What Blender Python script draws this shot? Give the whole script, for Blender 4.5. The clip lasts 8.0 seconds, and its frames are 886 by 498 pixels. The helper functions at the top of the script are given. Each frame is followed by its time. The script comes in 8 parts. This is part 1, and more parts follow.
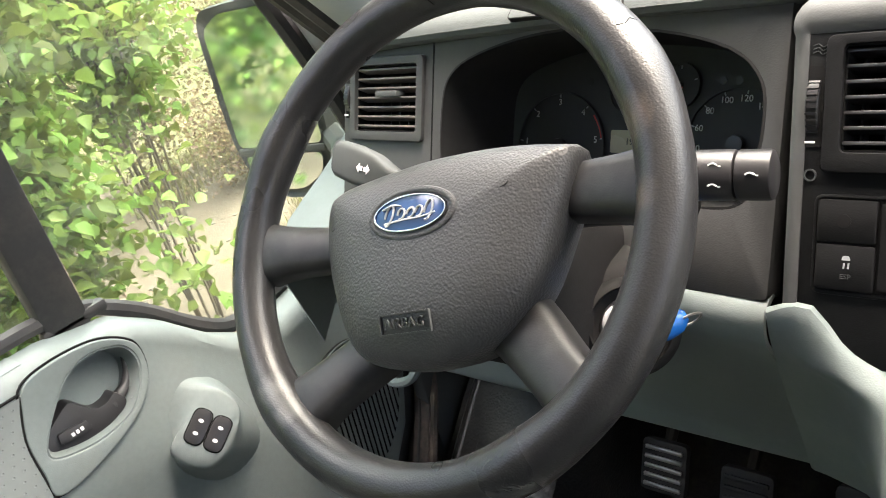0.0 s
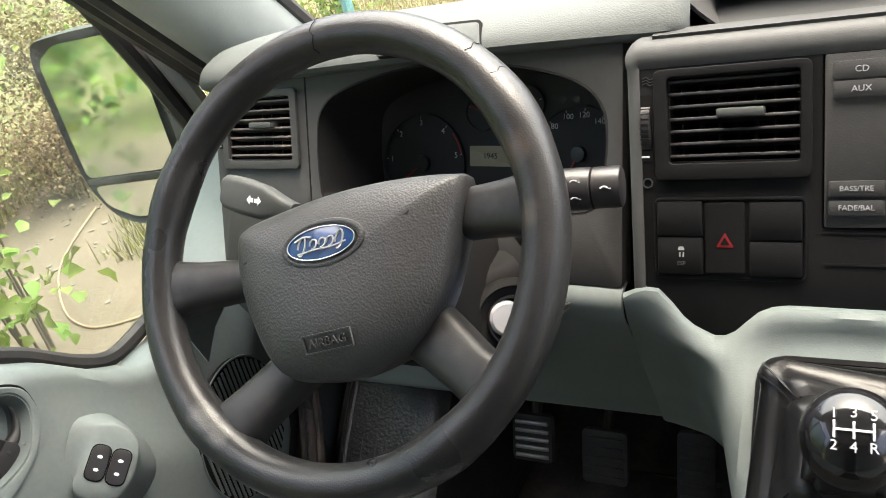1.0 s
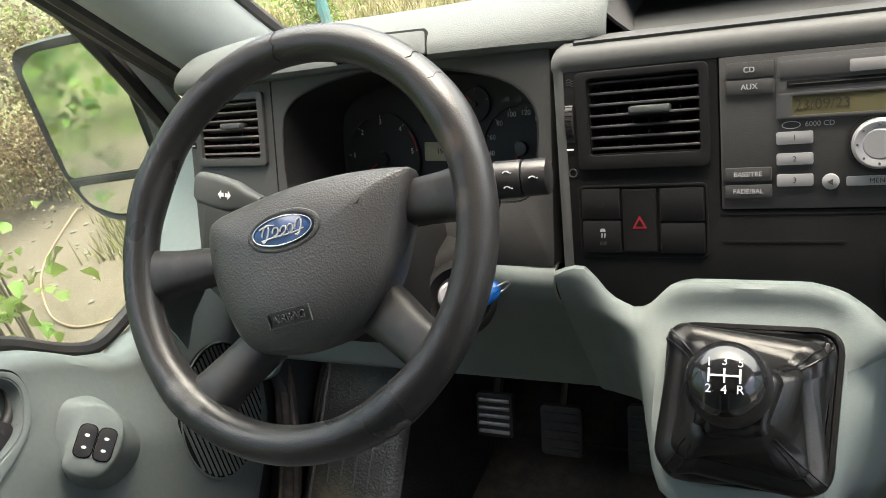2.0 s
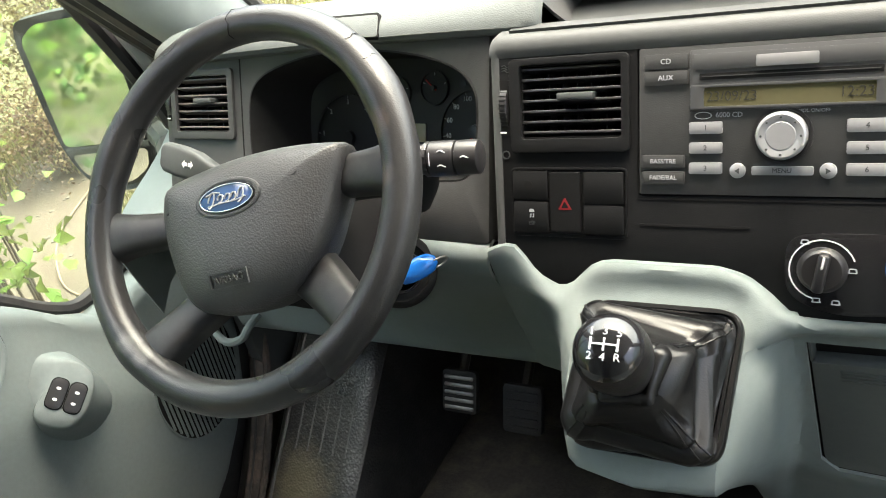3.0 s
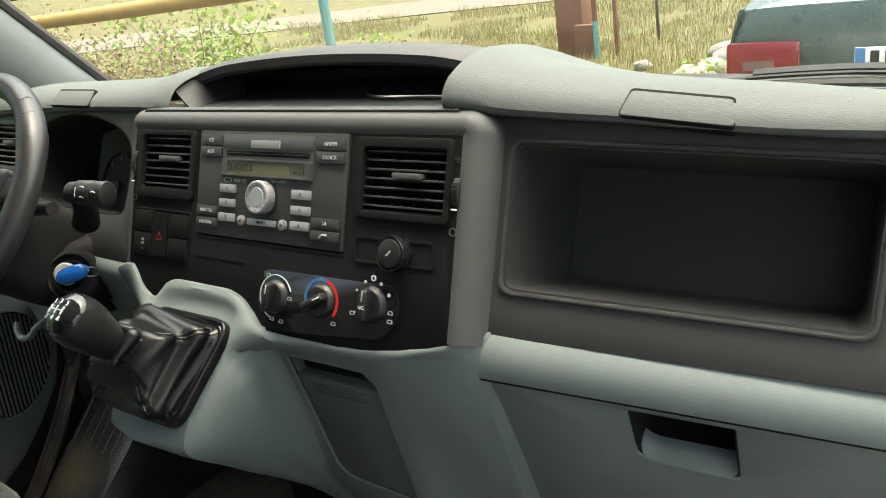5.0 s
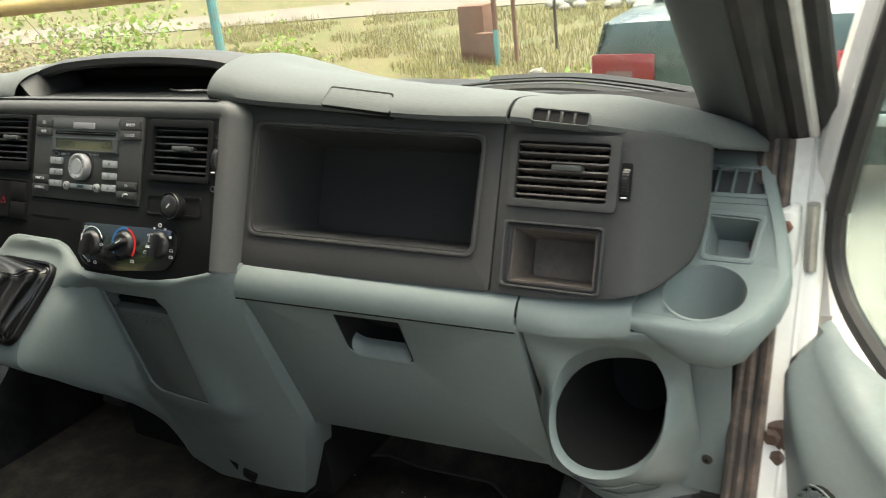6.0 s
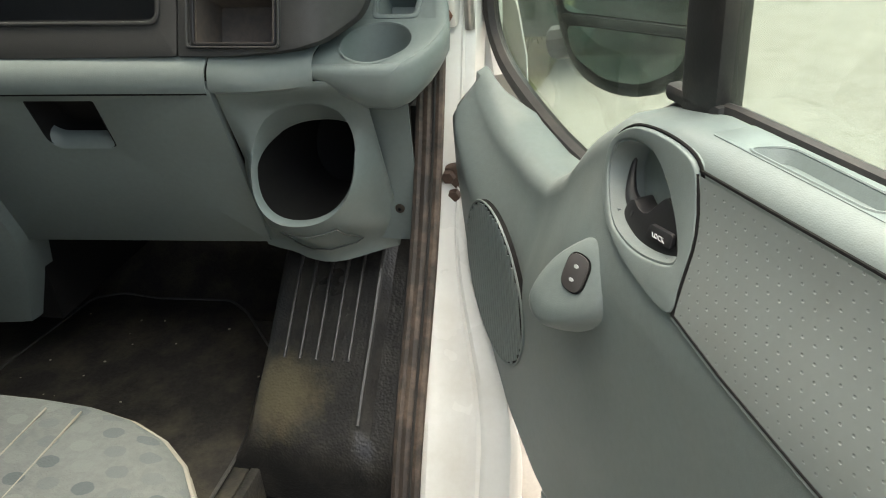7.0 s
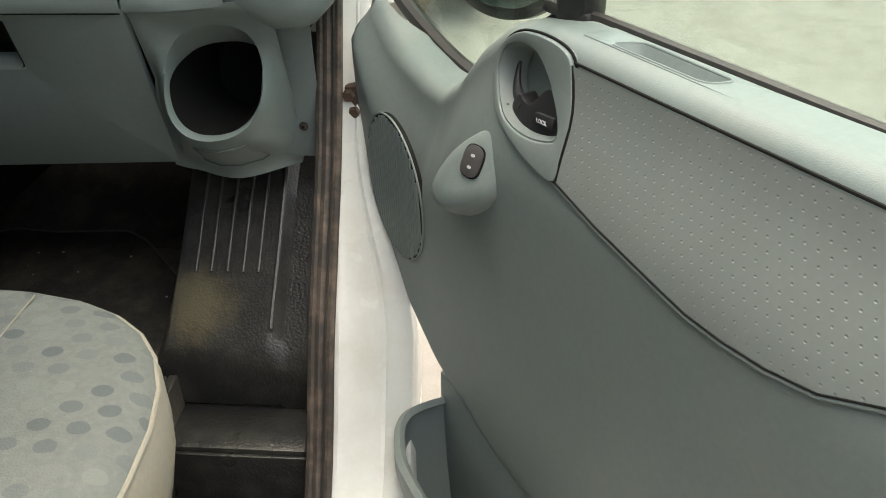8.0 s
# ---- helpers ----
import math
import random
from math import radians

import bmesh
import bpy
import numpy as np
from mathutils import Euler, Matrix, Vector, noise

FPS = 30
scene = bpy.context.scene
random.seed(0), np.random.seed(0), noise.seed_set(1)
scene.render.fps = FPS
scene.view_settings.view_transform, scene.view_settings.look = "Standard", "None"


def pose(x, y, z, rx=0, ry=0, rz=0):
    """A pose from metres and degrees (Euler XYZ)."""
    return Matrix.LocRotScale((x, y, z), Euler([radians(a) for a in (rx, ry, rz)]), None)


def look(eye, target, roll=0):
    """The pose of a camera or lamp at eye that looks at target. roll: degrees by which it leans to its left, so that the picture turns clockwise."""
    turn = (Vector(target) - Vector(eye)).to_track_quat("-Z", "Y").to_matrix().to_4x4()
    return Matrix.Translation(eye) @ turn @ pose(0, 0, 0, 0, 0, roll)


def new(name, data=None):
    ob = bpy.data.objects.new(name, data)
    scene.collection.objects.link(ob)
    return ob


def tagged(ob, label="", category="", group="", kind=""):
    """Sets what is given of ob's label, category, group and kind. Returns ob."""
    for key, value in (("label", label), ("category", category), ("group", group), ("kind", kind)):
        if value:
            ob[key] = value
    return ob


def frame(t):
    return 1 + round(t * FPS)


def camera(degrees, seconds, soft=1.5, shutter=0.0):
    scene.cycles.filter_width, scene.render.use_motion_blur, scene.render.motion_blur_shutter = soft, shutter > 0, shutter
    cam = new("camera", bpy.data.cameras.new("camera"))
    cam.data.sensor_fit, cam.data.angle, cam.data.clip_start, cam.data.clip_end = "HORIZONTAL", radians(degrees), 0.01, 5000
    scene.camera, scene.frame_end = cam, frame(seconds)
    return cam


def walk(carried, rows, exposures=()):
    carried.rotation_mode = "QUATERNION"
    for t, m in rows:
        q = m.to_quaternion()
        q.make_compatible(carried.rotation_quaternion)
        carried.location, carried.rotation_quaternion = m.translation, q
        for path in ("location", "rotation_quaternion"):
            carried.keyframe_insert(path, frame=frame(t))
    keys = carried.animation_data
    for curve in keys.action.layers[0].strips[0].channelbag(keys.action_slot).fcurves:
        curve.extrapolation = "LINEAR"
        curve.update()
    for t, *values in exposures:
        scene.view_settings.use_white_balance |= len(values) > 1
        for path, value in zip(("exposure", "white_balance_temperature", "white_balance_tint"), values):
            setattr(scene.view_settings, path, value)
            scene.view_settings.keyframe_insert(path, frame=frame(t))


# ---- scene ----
cam = camera(57.2, 8.0, 0.9, 0.12)
PATH = [
    (0, (-0.075, -0.512, 0.927), (-1.38, 0.747, 0.084), -16.6),
    (0.5, (-0.104, -0.517, 0.95), (-1.188, 0.882, 0.018), -16.0),
    (1, (-0.075, -0.583, 0.991), (-1.036, 0.884, 0.03), -16.2),
    (1.5, (-0.029, -0.622, 1.013), (-0.952, 0.863, 0.041), -16.7),
    (3, (0.079, -0.639, 1.002), (-0.895, 0.803, 0.015), -15.2),
    (3.5, (0.269, -0.571, 0.964), (-0.785, 0.847, 0.027), -13.6),
    (4, (0.404, -0.575, 0.941), (-0.737, 0.83, 0.09), -11.3),
    (5.5, (0.84, -0.617, 0.952), (-0.28, 0.887, 0.257), -7.3),
    (6, (1.019, -0.72, 0.963), (0.03, 0.858, 0.233), -6.5),
    (6.5, (1.153, -0.788, 0.864), (0.416, 0.854, -0.008), -5.9),
    (7, (1.144, -0.835, 0.825), (0.691, 0.855, -0.145), -4.5),
    (7.5, (1.112, -0.911, 0.822), (0.886, 0.792, -0.202), -2.6),
    (8, (1.125, -0.979, 0.827), (0.99, 0.704, -0.243), -1.1),
]
walk(cam, [(t, look(eye, target, roll)) for t, eye, target, roll in PATH], [(0, 4.0, 6700, 13), (1.5, 3.4, 6680, 11), (3.0, 3.88, 6700, 7), (3.5, 4.2, 6700, 6), (4, 3.58, 6750, 6), (5.5, 2.96, 6850, 5), (6.0, 3.0, 6850, 5), (6.5, 3.34, 6850, 5), (7, 2.55, 6850, 4), (8, 2.35, 6850, 4)])

# ---- world and light ----
world = bpy.data.worlds.new("overcast_sky")
scene.world = world
world.use_nodes = True
wn = world.node_tree.nodes
wl = world.node_tree.links
sky = wn.new("ShaderNodeTexSky")
sky.sky_type = "NISHITA"
sky.sun_disc = False
sky.sun_elevation, sky.sun_rotation = radians(76), radians(20)
sky.air_density, sky.dust_density, sky.ozone_density = 0.8, 9.0, 0.3
wn["Background"].inputs["Strength"].default_value = 0.09
wl.new(sky.outputs[0], wn["Background"].inputs["Color"])

sun_data = bpy.data.lights.new("sun", "SUN")
sun_data.energy, sun_data.angle, sun_data.color = 1.5, radians(110), (1.0, 0.97, 0.92)
sun = new("sun", sun_data)
sun.matrix_world = look((0.7, 1.9, 8), (0, 0, 0))


# ---- helpers of this scene ----
ORIGIN = {}


def thing(name, label, category, at=(0, 0, 0), group="", kind=""):
    """An empty at the base of a thing, which its parts hang from."""
    ob = new(name)
    ob.empty_display_size = 0.02
    ob.location = at
    ORIGIN[ob] = Vector(at)
    return tagged(ob, label, category, group, kind)


def mesh_of(name, bm, mat, angle=35):
    bmesh.ops.recalc_face_normals(bm, faces=bm.faces)
    me = bpy.data.meshes.new(name)
    bm.to_mesh(me)
    bm.free()
    me.shade_smooth()
    me.set_sharp_from_angle(angle=radians(angle))
    for m in mat if isinstance(mat, (list, tuple)) else [mat]:
        me.materials.append(m)
    return me


def part(name, bm, mat, parent, label="", angle=35):
    """One mesh, given in world coordinates, under a thing or a part."""
    o = ORIGIN[parent]
    bmesh.ops.translate(bm, verts=bm.verts, vec=-o)
    ob = new(name, mesh_of(name, bm, mat, angle))
    ob.parent = parent
    ORIGIN[ob] = o
    return tagged(ob, label)


def single(name, bm, mat, label, category, group="", kind="", angle=35, at=None):
    """A thing that is one mesh."""
    if at is not None:
        bmesh.ops.translate(bm, verts=bm.verts, vec=-Vector(at))
    ob = new(name, mesh_of(name, bm, mat, angle))
    ob.location = at or (0, 0, 0)
    ORIGIN[ob] = Vector(at or (0, 0, 0))
    return tagged(ob, label, category, group, kind)


def panel(o, r, u):
    """A frame whose x runs along r, y up along u, and z out of the face."""
    r = Vector(r).normalized()
    u = Vector(u)
    u = (u - u.dot(r) * r).normalized()
    n = r.cross(u)
    m = Matrix((r, u, n)).transposed().to_4x4()
    m.translation = o
    return m


def spun(pts, n=6, closed=True):
    """A smooth curve through points of any dimension."""
    out, k = [], len(pts)
    span = range(k) if closed else range(k - 1)
    P = [np.array(p, float) for p in pts]
    for i in span:
        if closed:
            a, b, c, d = P[i - 1], P[i], P[(i + 1) % k], P[(i + 2) % k]
        else:
            a, b, c, d = P[max(i - 1, 0)], P[i], P[i + 1], P[min(i + 2, k - 1)]
        for j in range(n):
            t = j / n
            out.append(0.5 * (2 * b + (c - a) * t + (2 * a - 5 * b + 4 * c - d) * t * t + (3 * b - a - 3 * c + d) * t ** 3))
    if not closed:
        out.append(P[-1])
    return [tuple(float(v) for v in p) for p in out]


def rounded(pts, r, n=4):
    """A polygon with its corners rounded; r may be one radius or one for each corner."""
    out, k = [], len(pts)
    for i in range(k):
        p, a, b = Vector(pts[i]), Vector(pts[i - 1]), Vector(pts[(i + 1) % k])
        rad = r[i] if isinstance(r, (list, tuple)) else r
        da, db = (a - p), (b - p)
        q = min(rad, da.length * 0.45, db.length * 0.45)
        if q < 1e-5:
            out.append(tuple(p))
            continue
        s, e = p + da.normalized() * q, p + db.normalized() * q
        for j in range(n + 1):
            t = j / n
            out.append(tuple((1 - t) ** 2 * s + 2 * t * (1 - t) * p + t * t * e))
    return out


def box_pts(x0, y0, x1, y1):
    return [(x0, y0), (x1, y0), (x1, y1), (x0, y1)]


def circle_pts(x, y, r, n=24, ry=None, a0=0.0):
    return [(x + r * math.cos(a0 + 2 * math.pi * i / n), y + (ry or r) * math.sin(a0 + 2 * math.pi * i / n)) for i in range(n)]


def plate(outer, z0, z1, m=None, holes=(), r=0.0, seg=2, bm=None):
    """An outline in a panel's plane, with holes through it, from depth z0 to z1."""
    b = bmesh.new()
    edges = []
    for loop in (outer, *holes):
        vs = [b.verts.new((p[0], p[1], z0)) for p in loop]
        edges += [b.edges.new((vs[i - 1], vs[i])) for i in range(len(vs))]
    bmesh.ops.triangle_fill(b, use_beauty=True, use_dissolve=False, edges=edges)
    bmesh.ops.recalc_face_normals(b, faces=b.faces)
    ext = bmesh.ops.extrude_face_region(b, geom=list(b.faces))
    bmesh.ops.translate(b, verts=[g for g in ext["geom"] if isinstance(g, bmesh.types.BMVert)], vec=(0, 0, z1 - z0))
    bmesh.ops.recalc_face_normals(b, faces=b.faces)
    if r > 0:
        top = [e for e in b.edges if len(e.link_faces) == 2 and e.calc_face_angle(0) > radians(50) and abs(e.verts[0].co.z - z1) < 1e-6 and abs(e.verts[1].co.z - z1) < 1e-6]
        bmesh.ops.bevel(b, geom=top, offset=r, segments=seg, affect="EDGES", profile=0.5, clamp_overlap=True)
    return merged(bm, b, m)


def merged(bm, b, m=None):
    if m is not None:
        bmesh.ops.transform(b, matrix=m, verts=b.verts)
        if m.determinant() < 0:
            bmesh.ops.reverse_faces(b, faces=b.faces)
    if bm is None:
        return b
    me = bpy.data.meshes.new("tmp")
    b.to_mesh(me)
    b.free()
    bm.from_mesh(me)
    bpy.data.meshes.remove(me)
    return bm


def block(x0, x1, y0, y1, z0, z1, m=None, r=0.002, seg=2, bm=None):
    b = bmesh.new()
    bmesh.ops.create_cube(b, size=1.0)
    bmesh.ops.transform(b, matrix=Matrix.LocRotScale(((x0 + x1) / 2, (y0 + y1) / 2, (z0 + z1) / 2), None, (x1 - x0, y1 - y0, z1 - z0)), verts=b.verts)
    if r > 0:
        bmesh.ops.bevel(b, geom=list(b.edges), offset=r, segments=seg, affect="EDGES", profile=0.5, clamp_overlap=True)
    return merged(bm, b, m)


def loft(rows, m=None, closed=False, caps=False, bm=None, ring=False):
    """A skin over rows of points. closed: each row closes on itself; ring: the last row meets the first."""
    b = bmesh.new()
    vs = [[b.verts.new(p) for p in row] for row in rows]
    k = len(rows[0])
    for i in range(len(vs) if ring else len(vs) - 1):
        a, c = vs[i], vs[(i + 1) % len(vs)]
        for j in range(k if closed else k - 1):
            b.faces.new((a[j], a[(j + 1) % k], c[(j + 1) % k], c[j]))
    if caps:
        b.faces.new(vs[0])
        b.faces.new(vs[-1][::-1])
    return merged(bm, b, m)


def thick(bm, t):
    """Gives a skin a thickness."""
    bmesh.ops.recalc_face_normals(bm, faces=bm.faces)
    bm.normal_update()
    old = list(bm.verts)
    rim_edges = [(e.verts[0], e.verts[1]) for e in bm.edges if e.is_boundary]
    faces = list(bm.faces)
    twin = {v: bm.verts.new(v.co - v.normal * t) for v in old}
    for fc in faces:
        bm.faces.new([twin[v] for v in reversed(fc.verts)])
    for a, c in rim_edges:
        bm.faces.new((a, c, twin[c], twin[a]))
    bmesh.ops.recalc_face_normals(bm, faces=bm.faces)
    return bm


def tube(path, r, n=10, m=None, closed=False, bm=None, squash=1.0):
    """A round bar along a path; r may be a list."""
    P = [Vector(p) for p in path]
    rows, up = [], None
    k = len(P)
    for i in range(k):
        t = (P[(i + 1) % k] - P[i - 1]) if closed else (P[min(i + 1, k - 1)] - P[max(i - 1, 0)])
        t.normalize()
        if up is None:
            up = t.orthogonal().normalized()
        up = (up - up.dot(t) * t).normalized()
        side = t.cross(up)
        rad = r[i] if isinstance(r, (list, tuple)) else r
        rows.append([P[i] + rad * (math.cos(a) * up + squash * math.sin(a) * side) for a in (2 * math.pi * j / n for j in range(n))])
    return loft(rows, m, closed=True, caps=not closed, bm=bm, ring=closed)


def lathe(profile, n=32, m=None, bm=None):
    """A profile of (radius, height) spun round the local z."""
    rows = []
    for i in range(n):
        a = 2 * math.pi * i / n
        rows.append([(p[0] * math.cos(a), p[0] * math.sin(a), p[1]) for p in profile])
    b = loft(rows, None, ring=True)
    bmesh.ops.remove_doubles(b, verts=b.verts, dist=1e-6)
    return merged(bm, b, m)


def lettering(text, size, mat, parent, m, name="lettering", depth=0.0003, align="CENTER", stretch=1.0):
    """Words in the built-in font, lying in a panel's plane."""
    cu = bpy.data.curves.new("t", "FONT")
    cu.body, cu.size, cu.extrude, cu.align_x, cu.align_y, cu.resolution_u = text, size, depth, align, "CENTER", 3
    ob = new("t", cu)
    bpy.context.view_layer.update()
    me = bpy.data.meshes.new_from_object(ob.evaluated_get(bpy.context.evaluated_depsgraph_get()))
    bpy.data.objects.remove(ob)
    b = bmesh.new()
    b.from_mesh(me)
    bpy.data.meshes.remove(me)
    bmesh.ops.transform(b, matrix=m @ Matrix.Diagonal((stretch, 1, 1, 1)), verts=b.verts)
    return part(name, b, mat, parent)


def lerp(a, b, t):
    return a + (b - a) * t


def smooth01(t):
    t = max(0.0, min(1.0, t))
    return t * t * (3 - 2 * t)


def table(x, xs, ys):
    return float(np.interp(x, xs, ys))


# ---- materials ----
def material(name, rgb, rough=0.5, metal=0.0, spec=0.5, grain=0.0, grain_size=0.0012, vary=0.06, dirt=None, dirt_amount=0.0, dirt_size=0.06, coat=0.0, sheen=0.0, pattern="voronoi", stretch=None):
    """A surface with variation at two scales and, where it has one, a moulded grain of grain_size metres."""
    mat = bpy.data.materials.new(name)
    mat.use_nodes = True
    nt = mat.node_tree
    N, L = nt.nodes, nt.links
    bsdf = N["Principled BSDF"]
    co = N.new("ShaderNodeTexCoord")
    src = co.outputs["Object"]
    if stretch:
        mp = N.new("ShaderNodeMapping")
        mp.inputs["Scale"].default_value = stretch
        L.new(src, mp.inputs[0])
        src = mp.outputs[0]
    big = N.new("ShaderNodeTexNoise")
    big.inputs["Scale"].default_value, big.inputs["Detail"].default_value = 7.0, 4.0
    L.new(co.outputs["Object"], big.inputs["Vector"])
    fine = N.new("ShaderNodeTexNoise")
    fine.inputs["Scale"].default_value, fine.inputs["Detail"].default_value = 160.0, 5.0
    L.new(src, fine.inputs["Vector"])
    add = N.new("ShaderNodeMath")
    add.operation = "ADD"
    L.new(big.outputs["Fac"], add.inputs[0])
    L.new(fine.outputs["Fac"], add.inputs[1])
    ramp = N.new("ShaderNodeMapRange")
    ramp.inputs["From Min"].default_value, ramp.inputs["From Max"].default_value = 0.6, 1.4
    ramp.inputs["To Min"].default_value, ramp.inputs["To Max"].default_value = 1 - vary, 1 + vary
    L.new(add.outputs[0], ramp.inputs["Value"])
    mul = N.new("ShaderNodeMix")
    mul.data_type, mul.blend_type = "RGBA", "MULTIPLY"
    mul.inputs["Factor"].default_value = 1.0
    mul.inputs["A"].default_value = (*rgb, 1)
    L.new(ramp.outputs[0], mul.inputs["B"])
    col = mul.outputs["Result"]
    if dirt:
        dn = N.new("ShaderNodeTexNoise")
        dn.inputs["Scale"].default_value, dn.inputs["Detail"].default_value, dn.inputs["Roughness"].default_value = 1 / dirt_size, 8.0, 0.65
        L.new(co.outputs["Object"], dn.inputs["Vector"])
        dr = N.new("ShaderNodeMapRange")
        dr.inputs["From Min"].default_value, dr.inputs["From Max"].default_value = 0.45, 0.75
        dr.inputs["To Min"].default_value, dr.inputs["To Max"].default_value = 0.0, dirt_amount
        L.new(dn.outputs["Fac"], dr.inputs["Value"])
        dm = N.new("ShaderNodeMix")
        dm.data_type = "RGBA"
        L.new(dr.outputs[0], dm.inputs["Factor"])
        L.new(col, dm.inputs["A"])
        dm.inputs["B"].default_value = (*dirt, 1)
        col = dm.outputs["Result"]
    L.new(col, bsdf.inputs["Base Color"])
    rr = N.new("ShaderNodeMapRange")
    rr.inputs["From Min"].default_value, rr.inputs["From Max"].default_value = 0.3, 0.7
    rr.inputs["To Min"].default_value, rr.inputs["To Max"].default_value = max(0.02, rough - 0.08), min(1, rough + 0.08)
    L.new(big.outputs["Fac"], rr.inputs["Value"])
    L.new(rr.outputs[0], bsdf.inputs["Roughness"])
    bsdf.inputs["Metallic"].default_value = metal
    bsdf.inputs["Specular IOR Level"].default_value = spec
    bsdf.inputs["Coat Weight"].default_value = coat
    bsdf.inputs["Coat Roughness"].default_value = 0.06
    bsdf.inputs["Sheen Weight"].default_value = sheen
    if grain > 0:
        if pattern == "voronoi":
            g = N.new("ShaderNodeTexVoronoi")
            g.inputs["Scale"].default_value = 1 / grain_size
            g.feature = "SMOOTH_F1"
            out = g.outputs["Distance"]
        elif pattern == "wave":
            g = N.new("ShaderNodeTexWave")
            g.inputs["Scale"].default_value = 1 / grain_size / 6.28
            g.inputs["Distortion"].default_value = 1.0
            out = g.outputs["Fac"]
        else:
            g = N.new("ShaderNodeTexNoise")
            g.inputs["Scale"].default_value, g.inputs["Detail"].default_value = 1 / grain_size, 6.0
            out = g.outputs["Fac"]
        L.new(src, g.inputs["Vector"])
        bp = N.new("ShaderNodeBump")
        bp.inputs["Strength"].default_value = grain
        bp.inputs["Distance"].default_value = grain_size * 0.4
        L.new(out, bp.inputs["Height"])
        L.new(bp.outputs[0], bsdf.inputs["Normal"])
    return mat


CENTRE = material("black_centre_plastic", (0.0105, 0.0110, 0.0114), 0.55, grain=0.22, grain_size=0.0010, vary=0.14, spec=0.12)
CHARCOAL = material("charcoal_plastic", (0.042, 0.0435, 0.0430), 0.52, grain=0.25, grain_size=0.0011, vary=0.10, spec=0.35)
PAD = material("grey_soft_pad", (0.092, 0.103, 0.100), 0.66, grain=0.38, grain_size=0.0015, vary=0.10, spec=0.18, stretch=(1, 1.3, 1.3))
GREY = material("grey_green_plastic", (0.172, 0.207, 0.203), 0.50, grain=0.22, grain_size=0.0011, vary=0.07, spec=0.30, dirt=(0.14, 0.15, 0.135), dirt_amount=0.25, dirt_size=0.2)
DOORGREY = material("grey_door_trim", (0.160, 0.192, 0.188), 0.46, grain=0.25, grain_size=0.0011, vary=0.08, spec=0.38, dirt=(0.20, 0.19, 0.16), dirt_amount=0.25, dirt_size=0.15)
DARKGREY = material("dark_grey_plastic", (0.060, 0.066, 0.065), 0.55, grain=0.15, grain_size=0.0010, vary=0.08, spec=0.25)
# lighter grey for edges that catch light: the light is in the colour
LITGREY = material("lit_smooth_grey", (0.080, 0.084, 0.083), 0.56, grain=0.2, grain_size=0.0011, vary=0.07, spec=0.22)
RIMSKIN = material("worn_black_rim_leather", (0.019, 0.0195, 0.020), 0.33, grain=0.32, grain_size=0.0012, vary=0.25, spec=0.5, dirt=(0.045, 0.043, 0.04), dirt_amount=0.3, dirt_size=0.03)
HUBSKIN = material("pebbled_airbag_cover", (0.047, 0.049, 0.050), 0.42, grain=0.6, grain_size=0.0016, vary=0.08)
BLACK = material("black_plastic", (0.018, 0.018, 0.019), 0.38, grain=0.08, vary=0.1)
MATTBLACK = material("matt_black_plastic", (0.016, 0.016, 0.016), 0.78, vary=0.12, spec=0.15, grain=0.15, grain_size=0.0012)
# near-black for gaps, holes and recesses: their inner shade is in the colour
SHADE = material("near_black_shade", (0.012, 0.012, 0.012), 0.8, vary=0.1, spec=0.1)
GLOSSBLACK = material("gloss_black", (0.012, 0.012, 0.013), 0.14, coat=0.4, vary=0.1)
SILVER = material("silver_paint", (0.37, 0.38, 0.39), 0.36, metal=0.45, vary=0.04)
CHROME = material("chrome", (0.75, 0.75, 0.76), 0.12, metal=1.0, vary=0.03)
WHITE = material("white_print", (0.78, 0.79, 0.79), 0.5, vary=0.03)
DIMWHITE = material("grey_print", (0.42, 0.44, 0.45), 0.5, vary=0.03)
RED = material("red_print", (0.62, 0.03, 0.03), 0.4, vary=0.05)
DARKRED = material("dark_red_print", (0.22, 0.015, 0.02), 0.4, vary=0.05)
BLUE = material("blue_print", (0.05, 0.20, 0.48), 0.4, vary=0.05)
BLUEGLOSS = material("blue_key_plastic", (0.010, 0.135, 0.50), 0.20, coat=0.4, vary=0.05)
EMBLEM = material("blue_emblem", (0.015, 0.05, 0.15), 0.16, coat=0.5, vary=0.05)
RUBBER = material("black_rubber", (0.022, 0.022, 0.022), 0.55, grain=0.12, grain_size=0.002, vary=0.12, dirt=(0.12, 0.10, 0.08), dirt_amount=0.25, dirt_size=0.05)
SEAL = material("worn_door_seal", (0.040, 0.033, 0.028), 0.55, grain=0.2, grain_size=0.003, vary=0.25, dirt=(0.22, 0.16, 0.12), dirt_amount=0.7, dirt_size=0.035, stretch=(3, 3, 0.7))
FLOORVINYL = material("dirty_black_vinyl", (0.040, 0.039, 0.037), 0.40, grain=0.35, grain_size=0.004, vary=0.25, dirt=(0.19, 0.165, 0.11), dirt_amount=0.6, dirt_size=0.11)
CARPET = material("black_carpet", (0.042, 0.039, 0.036), 0.95, grain=0.9, grain_size=0.003, vary=0.3, dirt=(0.15, 0.13, 0.09), dirt_amount=0.45, dirt_size=0.07, pattern="noise", spec=0.1)
WHITEPAINT = material("white_car_paint", (0.72, 0.73, 0.70), 0.25, coat=0.3, vary=0.03, dirt=(0.42, 0.38, 0.30), dirt_amount=0.35, dirt_size=0.12)
LEATHER = material("black_gaiter_leather", (0.0055, 0.0058, 0.0062), 0.34, grain=0.14, grain_size=0.0016, vary=0.2, spec=0.42)
